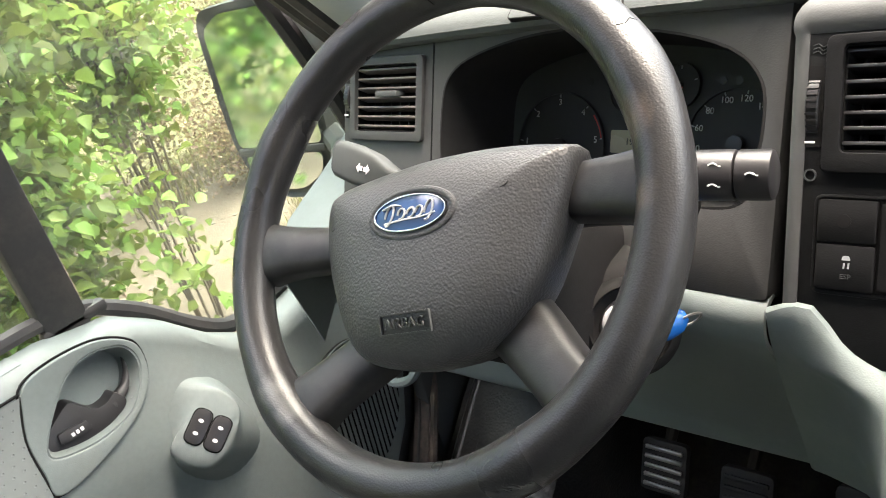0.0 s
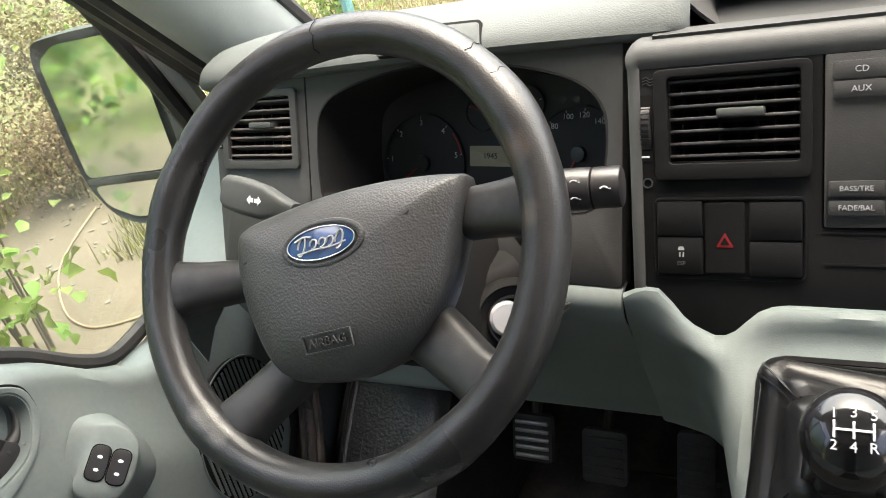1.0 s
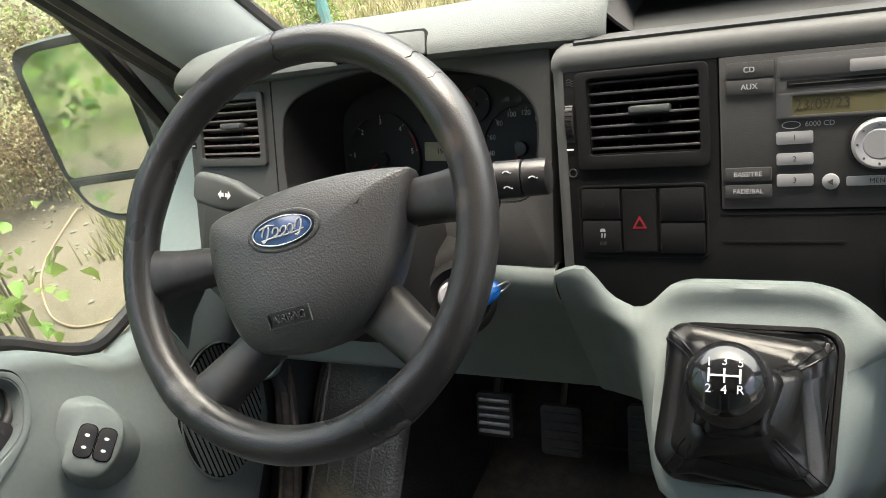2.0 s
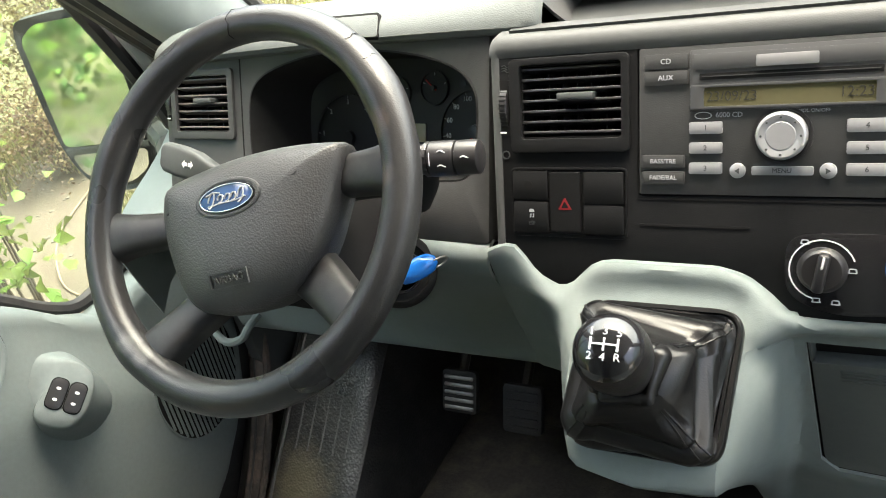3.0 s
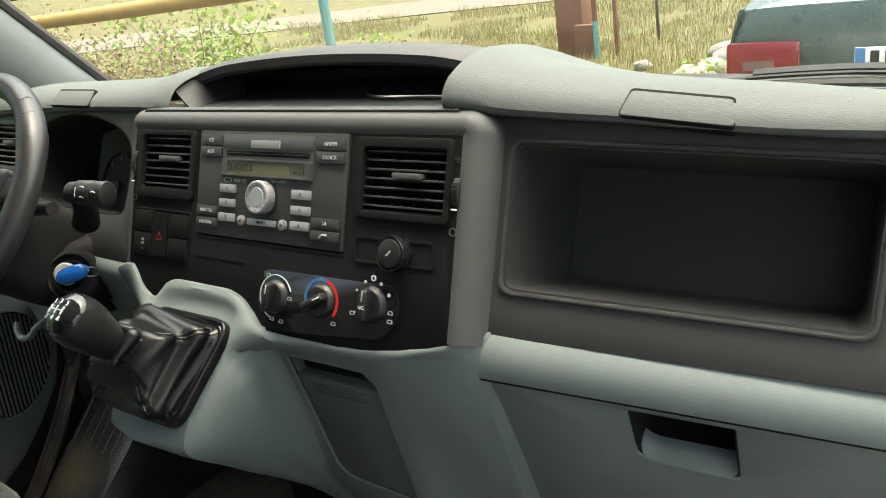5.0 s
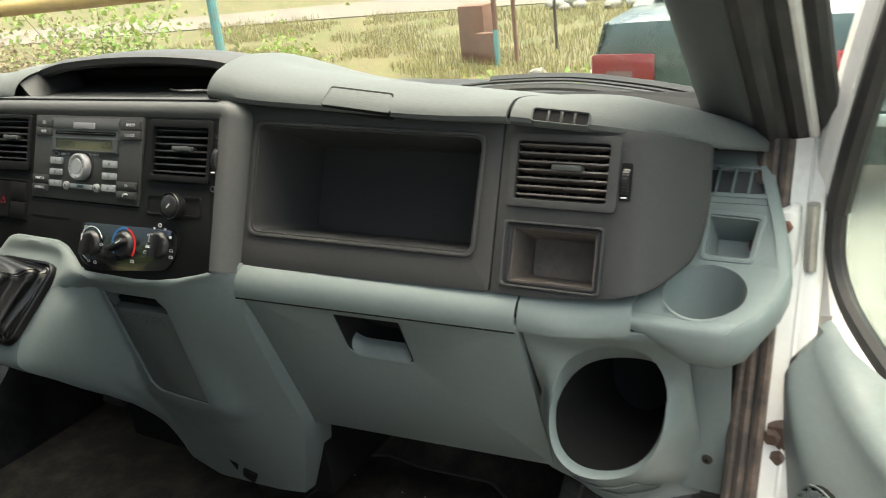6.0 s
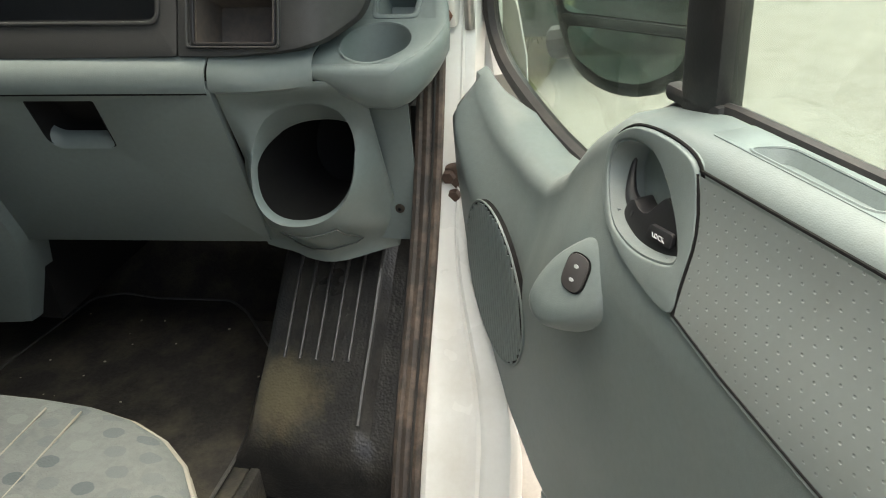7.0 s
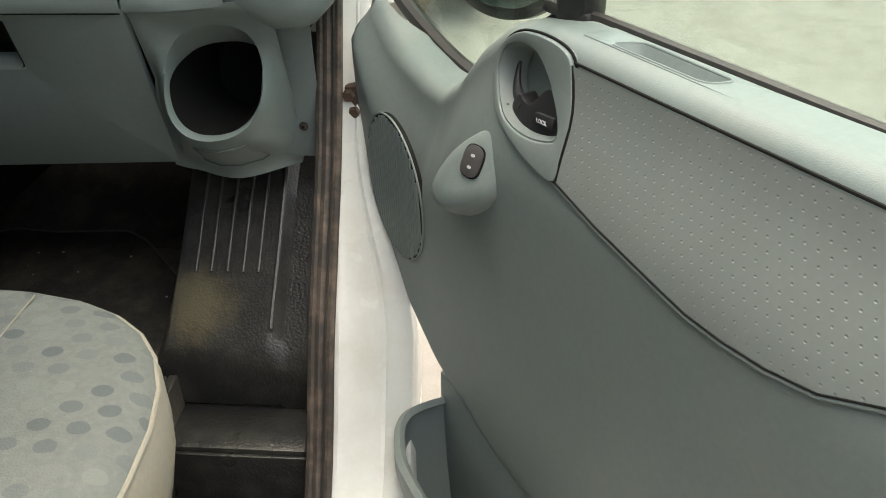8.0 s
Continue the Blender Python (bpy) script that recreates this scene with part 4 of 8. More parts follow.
rows.append([(x + 0.0005, y + 0.045, z) for x, y, z in rows[-1]])
# darkened copy of GREY, with shade put into its colour
GREYSHADE = material("shaded_grey_green", (0.085, 0.100, 0.097), 0.45, grain=0.2, grain_size=0.0011, vary=0.06)
bb = loft(rows)
bmesh.ops.smooth_vert(bb, verts=[v for v in bb.verts if not v.is_boundary], factor=0.5, use_axis_x=True, use_axis_y=True, use_axis_z=True)
# flat bay for the storage pocket's lid, cut right through
LID = panel((0.089, -0.0535, 0.511), (0.132, -0.009, 0.009), (0.002, -0.030, 0.156))
bay = [(-0.0750, -0.146), (-0.0610, -0.1625), (0.0512, -0.1685), (0.0662, 0.008), (0.0530, 0.0240), (-0.0712, 0.0250)]
inv_lid = LID.inverted()
for v in bb.verts:
    q = inv_lid @ v.co
    if abs(q.z) < 0.05:
        off = max(-0.078 - q.x, q.x - 0.068, -0.172 - q.y, q.y - 0.028, 0.0)
        v.co = LID @ Vector((q.x, q.y, q.z * smooth01(off / 0.035)))
for (x0, y0), (x1, y1) in zip(bay, bay[1:] + bay[:1]):
    near = [fc for fc in bb.faces if abs((inv_lid @ fc.calc_center_median()).z) < 0.05]
    geom = list({v for fc in near for v in fc.verts}) + list({e for fc in near for e in fc.edges}) + near
    bmesh.ops.bisect_plane(bb, geom=geom, plane_co=LID @ Vector((x0, y0, 0)), plane_no=LID.to_3x3() @ Vector((y1 - y0, x0 - x1, 0)))
gone = []
for fc in bb.faces:
    q = inv_lid @ fc.calc_center_median()
    if abs(q.z) < 0.02 and all((x1 - x0) * (q.y - y0) - (y1 - y0) * (q.x - x0) > 0 for (x0, y0), (x1, y1) in zip(bay, bay[1:] + bay[:1])):
        gone.append(fc)
bmesh.ops.delete(bb, geom=gone, context="FACES")
part("console", thick(bb, -0.004), GREY, dash, "grey-green lower console")

# lid of the storage pocket, with its dark finger slot
lid_out = rounded([(-0.0725, -0.1595), (0.0495, -0.1655), (0.0625, -0.003), (-0.0697, -0.004)], [0.018, 0.004, 0.004, 0.004], 5)
part("pocket_gap", plate([(lerp(x, -0.006, -0.10), lerp(y, -0.08, -0.12)) for x, y in lid_out], -0.0165, -0.0120, LID), SHADE, dash)
slot_out = rounded([(-0.0710, -0.006), (0.0640, -0.006), (0.0652, 0.008), (0.0525, 0.0232), (-0.0705, 0.0242)], [0.002, 0.003, 0.006, 0.006, 0.004], 5)
# the slot's inner shade is painted with the darker grey
part("finger_slot", tub(slot_out, [(lerp(x, 0.0, 0.03), y - 0.003) for x, y in slot_out], -0.0005, -0.020, LID), GREYSHADE, dash, "shallow finger slot over the lid")
lid = part("pocket_lid", plate(lid_out, -0.012, 0.0012, LID, r=0.002), LIDGREY, dash, "grey storage pocket lid")
for k in range(4):
    part("ridge", block(-0.048, 0.040, -0.0135 - 0.0042 * k, -0.0122 - 0.0042 * k, 0.0008, 0.0024, LID, r=0.0005), LIDGREY, lid)

FOOT = panel((0.092, 0.0515, 0.1600), (1, 0.10, -0.55), (0, -0.33, 0.945))
for u in (-0.020, 0.016):
    part("foot_slot", plate(rounded([(u - 0.013, -0.017), (u + 0.011, -0.017), (u + 0.014, 0.017), (u - 0.012, 0.017)], 0.004), -0.004, 0.0022, FOOT, r=0.001), SHADE, dash, "dark slot in the console's foot")

# ---- glovebox ----
glove = thing("glovebox", "grey-green glovebox lid with a dark pull recess", "glovebox", (0.45, 0.08, 0.29))
FG = panel((0.456, 0.026, 0.420), (0.384, 0.041, -0.010), (-0.004, -0.42, 1))
PULL = rounded(box_pts(-0.050, 0.046, 0.041, 0.1265), [0.024, 0.012, 0.003, 0.003], 6)
b = plate(rounded([(-0.1985, -0.146), (0.1945, -0.139), (0.1915, 0.1445), (-0.200, 0.1475)], 0.004), -0.014, 0.0, FG, [PULL], r=0.003)
part("lid", b, GREY, glove)
part("pull_recess", tub(PULL, [(lerp(x, -0.004, 0.05), y + 0.003) for x, y in PULL], -0.0005, -0.050, FG), MATTBLACK, glove, "black finger recess")
# sloping grey ledge in the lower part of the recess
rows = []
for x in np.linspace(-0.0495, 0.0405, 13):
    e = max(0.0, -0.030 - x) ** 2 * 32 + max(0.0, x - 0.034) ** 2 * 60
    rows.append([(x, y + e, n) for y, n in spun([(0.0462, 0.001), (0.0480, 0.0), (0.0520, -0.004), (0.0555, -0.009), (0.0575, -0.014), (0.0575, -0.022)], 3, closed=False)])
part("pull_lip", thick(loft(rows, FG), 0.002), GREY, glove, "sloping grey finger ledge")

part("lid_seam", tube([at(FG, -0.2005, 0.150, 0.001), at(FG, -0.1995, 0.0, 0.001), at(FG, -0.1990, -0.147, 0.0005)], 0.0019, 6), SHADE, glove)
part("lid_seam", tube([(0.277, -0.0480, 0.5515), (0.465, -0.0280, 0.5470), (0.653, -0.0080, 0.5425)], 0.0020, 6), SHADE, glove)

# rolled ledge between the dark panels and the glovebox
def ledge(x0, x1, n, top, low, bulge, name, mat):
    rows = []
    for t in np.linspace(0, 1, n):
        a, c = Vector(top(t)), Vector(low(t))
        mid = a.lerp(c, 0.45) + Vector((0, -bulge, bulge * 0.3))
        rows.append(spun([a + Vector((0, 0.02, 0.004)), a, mid, c, c + Vector((0, 0.02, -0.003))], 4, closed=False))
    return part(name, thick(loft(rows), -0.003), mat, dash)


ledge(0, 1, 12, lambda t: (lerp(0.283, 0.654, t), lerp(-0.026, 0.012, t), lerp(0.592, 0.581, t)), lambda t: (lerp(0.276, 0.653, t), lerp(-0.047, -0.007, t), lerp(0.553, 0.544, t)), 0.008, "ledge", GREY)
ledge(0, 1, 12, lambda t: (lerp(0.6565, 0.775, t), lerp(0.012, 0.036, t), lerp(0.581, 0.577, t)), lambda t: (lerp(0.6560, 0.775, t), -0.004 + 0.25 * max(0.0, lerp(0.656, 0.775, t) - 0.70) + 0.007 * smooth01((t - 0.6) / 0.4), 0.5455), 0.007, "ledge", GREY)

# ---- passenger's end: bottle holder and side pod ----
pod = thing("side_pod", "pale grey dashboard end with bottle holder and cup recess", "dashboard end", (0.76, 0.1, 0.28))


def base_y(x, z):
    return 0.0 + (0.545 - z) * 0.40 + max(0.0, x - 0.70) * 0.25


ring_n = 72
cx, cz = 0.745, 0.440


def rim_pt(a, rx, rz, dy=0.0):
    x, z = cx + rx * math.cos(a), cz + rz * math.sin(a)
    return (x, 0.022 + 0.45 * (z - 0.44) + 0.30 * (x - 0.742) + dy, z)


def outer_pt(a, k):
    """On the outer border (k = 1) or between it and the hole."""
    c, s = math.cos(a), math.sin(a)
    q = min((0.084 if c > 0 else 0.0880 - 0.03 * min(0.0, s)) / abs(c) if abs(c) > 1e-4 else 9, (0.108 if s > 0 else 0.166) / abs(s) if abs(s) > 1e-4 else 9)
    x, z = cx + q * c, cz + q * s
    return x, z, q


rows = []
for k in range(18):
    row = []
    for i in range(ring_n):
        a = 2 * math.pi * i / ring_n
        sq = 1.0 - 0.022 * math.cos(4 * a)
        up = smooth01(math.sin(a) * 1.6)
        low_top = lerp(1.0, 0.56, up)
        if k == 0:
            row.append(rim_pt(a, 0.0592 * sq, 0.0656 * sq * low_top, 0.009 + 0.046 * up))
        elif k == 1:
            row.append(rim_pt(a, 0.0596 * sq, 0.0660 * sq * low_top, 0.005 + 0.044 * up))
        elif k == 2:
            row.append(rim_pt(a, 0.0604 * sq, 0.0668 * sq * lerp(1.0, 0.62, up), 0.001 + 0.040 * up))
        elif k == 3:
            row.append(rim_pt(a, 0.0625 * sq, 0.0690 * sq, -0.002 + 0.006 * up))
        else:
            t = (k - 3) / 14
            x1, z1, q = outer_pt(a, 1)
            x0, y0, z0 = rim_pt(a, 0.0625 * sq, 0.0690 * sq, -0.002)
            x, z = lerp(x0, x1, t), lerp(z0, z1, t)
            row.append((x, lerp(y0, base_y(x1, z1) - (0.045 * math.exp(-((x1 - cx) / 0.06) ** 2) if z1 < 0.33 else 0.0), smooth01(t * 0.9 + 0.1)), z))
    rows.append(row)
hold = loft(rows, closed=True)
part("bottle_holder", thick(hold, 0.003), GREY, pod, "bulged grey panel with a bottle opening")
# well skin coloured near-black, so the shade inside is painted
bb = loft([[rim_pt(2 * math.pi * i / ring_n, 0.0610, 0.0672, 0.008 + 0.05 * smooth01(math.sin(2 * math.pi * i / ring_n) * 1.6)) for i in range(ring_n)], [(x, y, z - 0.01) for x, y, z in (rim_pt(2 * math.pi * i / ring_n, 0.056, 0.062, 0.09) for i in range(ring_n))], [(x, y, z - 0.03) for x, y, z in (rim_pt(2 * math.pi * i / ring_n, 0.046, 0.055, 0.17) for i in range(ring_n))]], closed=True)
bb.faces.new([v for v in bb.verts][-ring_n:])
part("bottle_well", bb, SHADE, pod, "bottle well with its shade coloured in")
# moulded rectangle below the opening
def holder_pt(a, t):
    x1, z1, q = outer_pt(a, 1)
    x0, y0, z0 = rim_pt(a, 0.0625, 0.0690, -0.002)
    return (lerp(x0, x1, t), lerp(y0, base_y(x1, z1) - 0.045 * math.exp(-((x1 - cx) / 0.06) ** 2), smooth01(t * 0.9 + 0.1)) - 0.0022, lerp(z0, z1, t) - 0.0018)


edge_pts = [holder_pt(radians(d), 0.20) for d in (-116, -104, -92, -80, -68)] + [holder_pt(radians(-71), t) for t in (0.35, 0.5, 0.62)] + [holder_pt(radians(d), 0.68) for d in (-76, -88, -100, -108)] + [holder_pt(radians(-112), t) for t in (0.62, 0.5, 0.35)]
# dark bar on the surface paints the groove's shade; nothing is cut
part("moulded_groove", tube(edge_pts, 0.0011, 6, closed=True), GREYSHADE, pod)
# flat trim with its fastener at the door post
rows = [[(x, 0.112 + 0.35 * (x - 0.84) ** 2 + (0.33 - z) * 0.05, z) for z in np.linspace(0.295, 0.50, 6)] for x in np.linspace(0.802, 0.862, 6)]
part("post_trim", thick(loft(rows), 0.003), GREY, pod)
sc = part("fastener", lathe([(0, 0.002), (0.0035, 0.0025), (0.006, 0.0018), (0.0068, 0.0)], 16, panel((0.836, 0.1075, 0.344), (1, 0, 0), (0, 0, 1))), FASTENER, pod, "brown screw in the trim")
part("fastener_hole", lathe([(0, 0.003), (0.0018, 0.003), (0.0022, 0.0022)], 8, panel((0.836, 0.1065, 0.344), (1, 0, 0), (0, 0, 1))), SHADE, sc)

# sloping top of the pod with its cup recess
def pod_top(y):
    return table(y, [0.022, 0.028, 0.040, 0.065, 0.105, 0.122, 0.14, 0.20, 0.30], [0.552, 0.563, 0.569, 0.574, 0.585, 0.590, 0.605, 0.652, 0.731])


left = lambda y: table(y, [0.02, 0.06, 0.09, 0.122, 0.14, 0.20, 0.30], [0.768, 0.765, 0.768, 0.772, 0.785, 0.790, 0.790])
right = lambda y: table(y, [0.02, 0.05, 0.09, 0.12, 0.16, 0.20, 0.23, 0.30], [0.866, 0.894, 0.910, 0.914, 0.905, 0.887, 0.874, 0.86])
CUP = circle_pts(0.837, 0.078, 0.0425, 40)
bb = bmesh.new()
ys = [0.026, 0.034, 0.046, 0.062, 0.084, 0.106, 0.120, 0.126]
outer = [(left(y), y) for y in reversed(ys)] + [(lerp(left(0.026), right(0.026), t), 0.024) for t in np.linspace(0.08, 0.92, 9)] + [(right(y), y) for y in ys]
b = plate(outer, 0, 0.003, None, [CUP])
for v in b.verts:
    v.co.z += pod_top(v.co.y) - 0.003
part("pod_top", b, GREY, pod)
cupw = [[(0.837 + r * math.cos(a), 0.078 + r * math.sin(a), (pod_top(0.078 + r * math.sin(a)) if z is None else z)) for a in (2 * math.pi * i / 40 for i in range(40))] for r, z in ((0.0455, None), (0.0430, None), (0.0410, 0.566), (0.0385, 0.525), (0.0350, 0.518))]
bb = loft(cupw, closed=True)
bb.faces.new([v for v in bb.verts if abs(v.co.z - 0.518) < 1e-6])
for v in bb.verts:
    if v.co.z > 0.57:
        v.co.z += 0.0012
part("cup_recess", bb, GREY, pod, "round grey cup recess")
# raised ramp with a pocket and a side window outlet
PR = panel((0.8465, 0.200, 0.6515), (1, 0, 0), (0, 0.060, 0.0475))
pk = rounded([(-0.022, -0.088), (0.026, -0.088), (0.030, -0.036), (-0.028, -0.034)], 0.006)
vt = rounded([(-0.040, -0.004), (0.029, -0.004), (0.022, 0.029), (-0.046, 0.031)], 0.006)
ramp_out = [(-0.074, -0.101), (0.066, -0.101), (0.058, -0.05), (0.044, -0.004), (0.034, 0.026), (0.022, 0.055), (-0.064, 0.055), (-0.056, -0.033), (-0.057, -0.06)]
part("ramp", plate(rounded(ramp_out, 0.010), -0.008, 0.0, PR, [pk, vt], r=0.002), GREY, pod)
part("pocket", tub(pk, [(lerp(x, 0.0, 0.20), lerp(y, -0.060, 0.20)) for x, y in pk], -0.001, -0.045, PR), GREY, pod, "small square pocket")
part("pocket_lip", plate(rounded([(-0.027, -0.094), (0.031, -0.094), (0.036, -0.030), (-0.034, -0.028)], 0.008), 0.0, 0.002, PR, [pk], r=0.0018), GREY, pod)
part("outlet_back", plate(vt, -0.008, -0.0065, PR), DARKGREY, pod)
part("outlet_frame", plate(rounded([(-0.046, -0.010), (0.035, -0.010), (0.028, 0.035), (-0.052, 0.037)], 0.008), 0.0, 0.002, PR, [vt], r=0.0015), GREY, pod)
for x in (-0.026, -0.008, 0.010):
    part("outlet_bar", block(x - 0.001, x + 0.001, -0.004, 0.030, -0.006, 0.001, PR, r=0.0004), GREY, pod)
part("ramp_ridge", block(-0.050, 0.040, -0.018, -0.0165, -0.002, 0.0012, PR, r=0.0005), GREY, pod)
# outer flank and front of the pod
rows = []
edge = [*[(lerp(0.768, 0.866, t), 0.0235 + 0.004 * t * t) for t in np.linspace(0, 1, 9)], *[(right(y), y) for y in (0.036, 0.05, 0.07, 0.09, 0.12, 0.15, 0.18, 0.21, 0.24)]]
k_ = len(edge)
for t in (-0.10, 0.0, 0.04, 0.10, 0.2, 0.35, 0.55, 0.75, 0.92, 1.0, 1.04):
    row = []
    for i, (x, y) in enumerate(edge):
        a, c = edge[max(0, i - 1)], edge[min(k_ - 1, i + 1)]
        ox, oy = c[1] - a[1], a[0] - c[0]
        q = math.hypot(ox, oy)
        ox, oy = ox / q, oy / q
        ztop = pod_top(max(y, 0.030)) + 0.001
        zlow = table(i, [0, 2, 5, 8, 10, 13, k_ - 1], [0.545, 0.530, 0.508, 0.506, 0.510, 0.528, 0.60])
        out = table(t, [-0.1, 0.0, 0.04, 0.10, 0.2, 0.55, 0.92, 1.0, 1.04], [-0.012, -0.003, 0.001, 0.003, 0.004, 0.002, -0.012, -0.020, -0.030])
        row.append((x + ox * out, y + oy * out, lerp(ztop, zlow, max(0.0, min(1.0, t))) - (0.0005 if t < 0 else 0)))
    rows.append(row)
part("pod_flank", thick(loft(rows), 0.002), GREY, pod, angle=60)
part("pod_seam", tube([(left(y) + 0.002, y, pod_top(y) + 0.0006) for y in (0.026, 0.045, 0.07, 0.09, 0.12)], 0.0008, 5), SHADE, pod)

# ---- driver's knee panel ----
rows = []
for x in np.linspace(-0.76, -0.266, 14):
    t = (x + 0.76) / 0.494
    rows.append([(x, y, z) for y, z in spun([(lerp(-0.01, -0.030, t), lerp(0.592, 0.603, t)), (lerp(-0.020, -0.052, t), lerp(0.585, 0.598, t)), (lerp(-0.022, -0.055, t), 0.580), (lerp(-0.012, -0.044, t), 0.560), (lerp(0.008, -0.014, t), 0.510), (lerp(0.030, 0.014, t), 0.455), (0.040, 0.405), (0.048, 0.378), (0.09, 0.370)], 3, closed=False)])
part("knee_panel", thick(loft(rows), -0.004), GREY, dash, "grey-green panel under the steering column")
# driver's end pod, seen past the wheel
rows = []
for y in np.linspace(-0.02, 0.28, 10):
    zt = table(y, [-0.02, 0.02, 0.06, 0.12, 0.2, 0.3], [0.56, 0.60, 0.612, 0.64, 0.69, 0.74])
    rows.append([(-0.74, y, zt - 0.002), (-0.76, y, zt), (-0.82, y, zt), (-0.862, y, zt - 0.006), (-0.872, y, zt - 0.03), (-0.865, y + 0.02, zt - 0.14)])
part("driver_end", thick(loft(rows), -0.003), GREY, dash, "grey-green dashboard end by the driver's door")
# dark hull behind the faces
part("hull", block(-0.80, 0.80, 0.205, 0.44, 0.36, 0.70, r=0), SHADE, dash)
part("hull_upper", block(-0.62, 0.80, 0.235, 0.43, 0.60, 0.715, r=0), SHADE, dash)
part("hull_low", block(-0.24, 0.24, 0.10, 0.44, 0.12, 0.40, r=0), SHADE, dash)

# ---- instrument cluster ----
CLUSTER = material("dark_grey_dial_face", (0.040, 0.041, 0.042), 0.6, vary=0.08, spec=0.3)
cl = thing("instrument_cluster", "dark instrument cluster with white figures and red marks", "instruments", at(FY, 0, -0.06, 0))
part("face", plate(rounded(box_pts(-0.215, -0.10, 0.125, 0.062), 0.03), -0.004, 0.0, FY), CLUSTER, cl, "dark grey dial face")


def gauge(u, v, r, figures, a0, a1, size, needle, redfrom=None):
    g = part("gauge", lathe([(0, 0.0012), (r, 0.0012), (r, 0.004), (r + 0.0015, 0.004), (r + 0.0015, 0)], 48, local(FY, u, v)), CLUSTER, cl, "round black gauge")
    k = len(figures)
    for i, fig in enumerate(figures):
        a = radians(lerp(a0, a1, i / max(1, k - 1)))
        if fig:
            lettering(fig, size, WHITE, g, local(FY, u + (r - size * 1.05) * math.cos(a), v + (r - size * 0.95) * math.sin(a), 0.0016), depth=0.0002)
        part("tick", block(-0.0005, 0.0005, r - 0.004, r - 0.0008, 0.0012, 0.0018, local(FY, u, v, 0, math.degrees(a) - 90), r=0), DIMWHITE, g)
    if redfrom is not None:
        part("red_zone", arc(FY, u, v, r - 0.003, radians(a1), radians(redfrom), 0.0024, 0.0012, 0.0017), RED, g)
    a = radians(needle)
    part("needle", block(-0.0008, 0.0008, -0.004, r * 0.8, 0.003, 0.0045, local(FY, u, v, 0, needle - 90), r=0.0003), RED, g)
    part("needle_cap", lathe([(0, 0.007), (r * 0.16, 0.0065), (r * 0.18, 0.002)], 20, local(FY, u, v)), BLACK, g)


gauge(-0.1375, -0.050, 0.054, ["0", "1", "2", "3", "4", "5"], 215, 12, 0.0090, 215, 40)
gauge(0.053, -0.038, 0.047, ["0", "20", "40", "60", "80", "100", "120", "140", "160", "180"], 241, 2.5, 0.0082, 241)
gauge(-0.060, 0.006, 0.0185, ["", "", ""], 160, 20, 0.004, 150)
gauge(-0.005, 0.012, 0.0185, ["", "", ""], 160, 20, 0.004, 140)
part("trip_display", plate(rounded(box_pts(-0.076, -0.052, -0.018, -0.030), 0.002), 0.0, 0.0015, FY), material("pale_trip_display", (0.42, 0.37, 0.24), 0.3, vary=0.05), cl, "pale amber trip display")
lettering("1945", 0.009, INK, cl, local(FY, -0.050, -0.041, 0.0017), depth=0.0002)
for u in (-0.105, 0.035, 0.050):
    part("lamp_symbol", plate(circle_pts(u, 0.016, 0.004, 6), 0.0, 0.0006, FY), BLACK, cl)

# ---- steering wheel ----
wheel = thing("steering_wheel", "worn black four-spoke steering wheel with a blue oval badge", "steering wheel", at(FW, 0, 0, -0.05))
TUBE = 0.0168
R0 = 0.191 - TUBE
rows = []
for i in range(120):
    a = 2 * math.pi * i / 120
    c, s = math.cos(a), math.sin(a)
    deg = math.degrees(a) % 360
    grip = 0.0
    for d in (34, 163, 309, 234):
        dd = min(abs(deg - d), 360 - abs(deg - d))
        grip += 0.0018 * math.exp(-(dd / 9.0) ** 2)
    row = []
    for j in range(20):
        b_ = 2 * math.pi * j / 20
        rr = TUBE + grip + 0.0003 * noise.noise(Vector((c * 9, s * 9, b_)))
        row.append(((R0 + rr * math.cos(b_)) * c, (R0 + rr * math.cos(b_)) * s, rr * 0.98 * math.sin(b_) - 0.002))
    rows.append(row)
rim = part("rim", loft(rows, FW, closed=True, ring=True), RIMSKIN, wheel, "rim worn smooth and shiny")
# shallow splits in the rim's skin
for d, ln in ((98, 0.02), (52, 0.006), (43, 0.006), (312, 0.010)):
    pts = []
    for k in range(9):
        b_ = math.pi * (0.10 + 0.75 * k / 8)
        rr = TUBE + 0.0004
        a = radians(d + 0.6 * math.sin(k * 2.1))
        pts.append(((R0 + rr * math.cos(b_)) * math.cos(a), (R0 + rr * math.cos(b_)) * math.sin(a), rr * math.sin(b_) - 0.002))
    part("split", tube(pts[: 3 + int(ln * 300)], 0.00035, 4, FW), SHADE, rim)

PADPTS = [(-0.094, 0.006), (-0.086, 0.019), (-0.057, 0.0305), (-0.005, 0.046), (0.05, 0.0555), (0.098, 0.058), (0.110, 0.052), (0.105, 0.010), (0.095, -0.035), (0.071, -0.072), (0.031, -0.094), (-0.019, -0.1005), (-0.045, -0.0905), (-0.068, -0.062), (-0.086, -0.028)]
padc = spun(PADPTS, 5)
rows = []
for k, (n, sc) in enumerate(((-0.045, 0.93), (-0.020, 1.0), (-0.008, 1.0), (-0.0015, 0.975), (0.004, 0.92), (0.010, 0.78), (0.0145, 0.58), (0.0165, 0.36), (0.0172, 0.14))):
    rows.append([(0.006 + (x - 0.006) * sc, -0.02 + (y + 0.02) * sc, n) for x, y in padc])
bb = loft(rows, FW, closed=True)
bb.faces.new([v for v in bb.verts][-len(padc):])
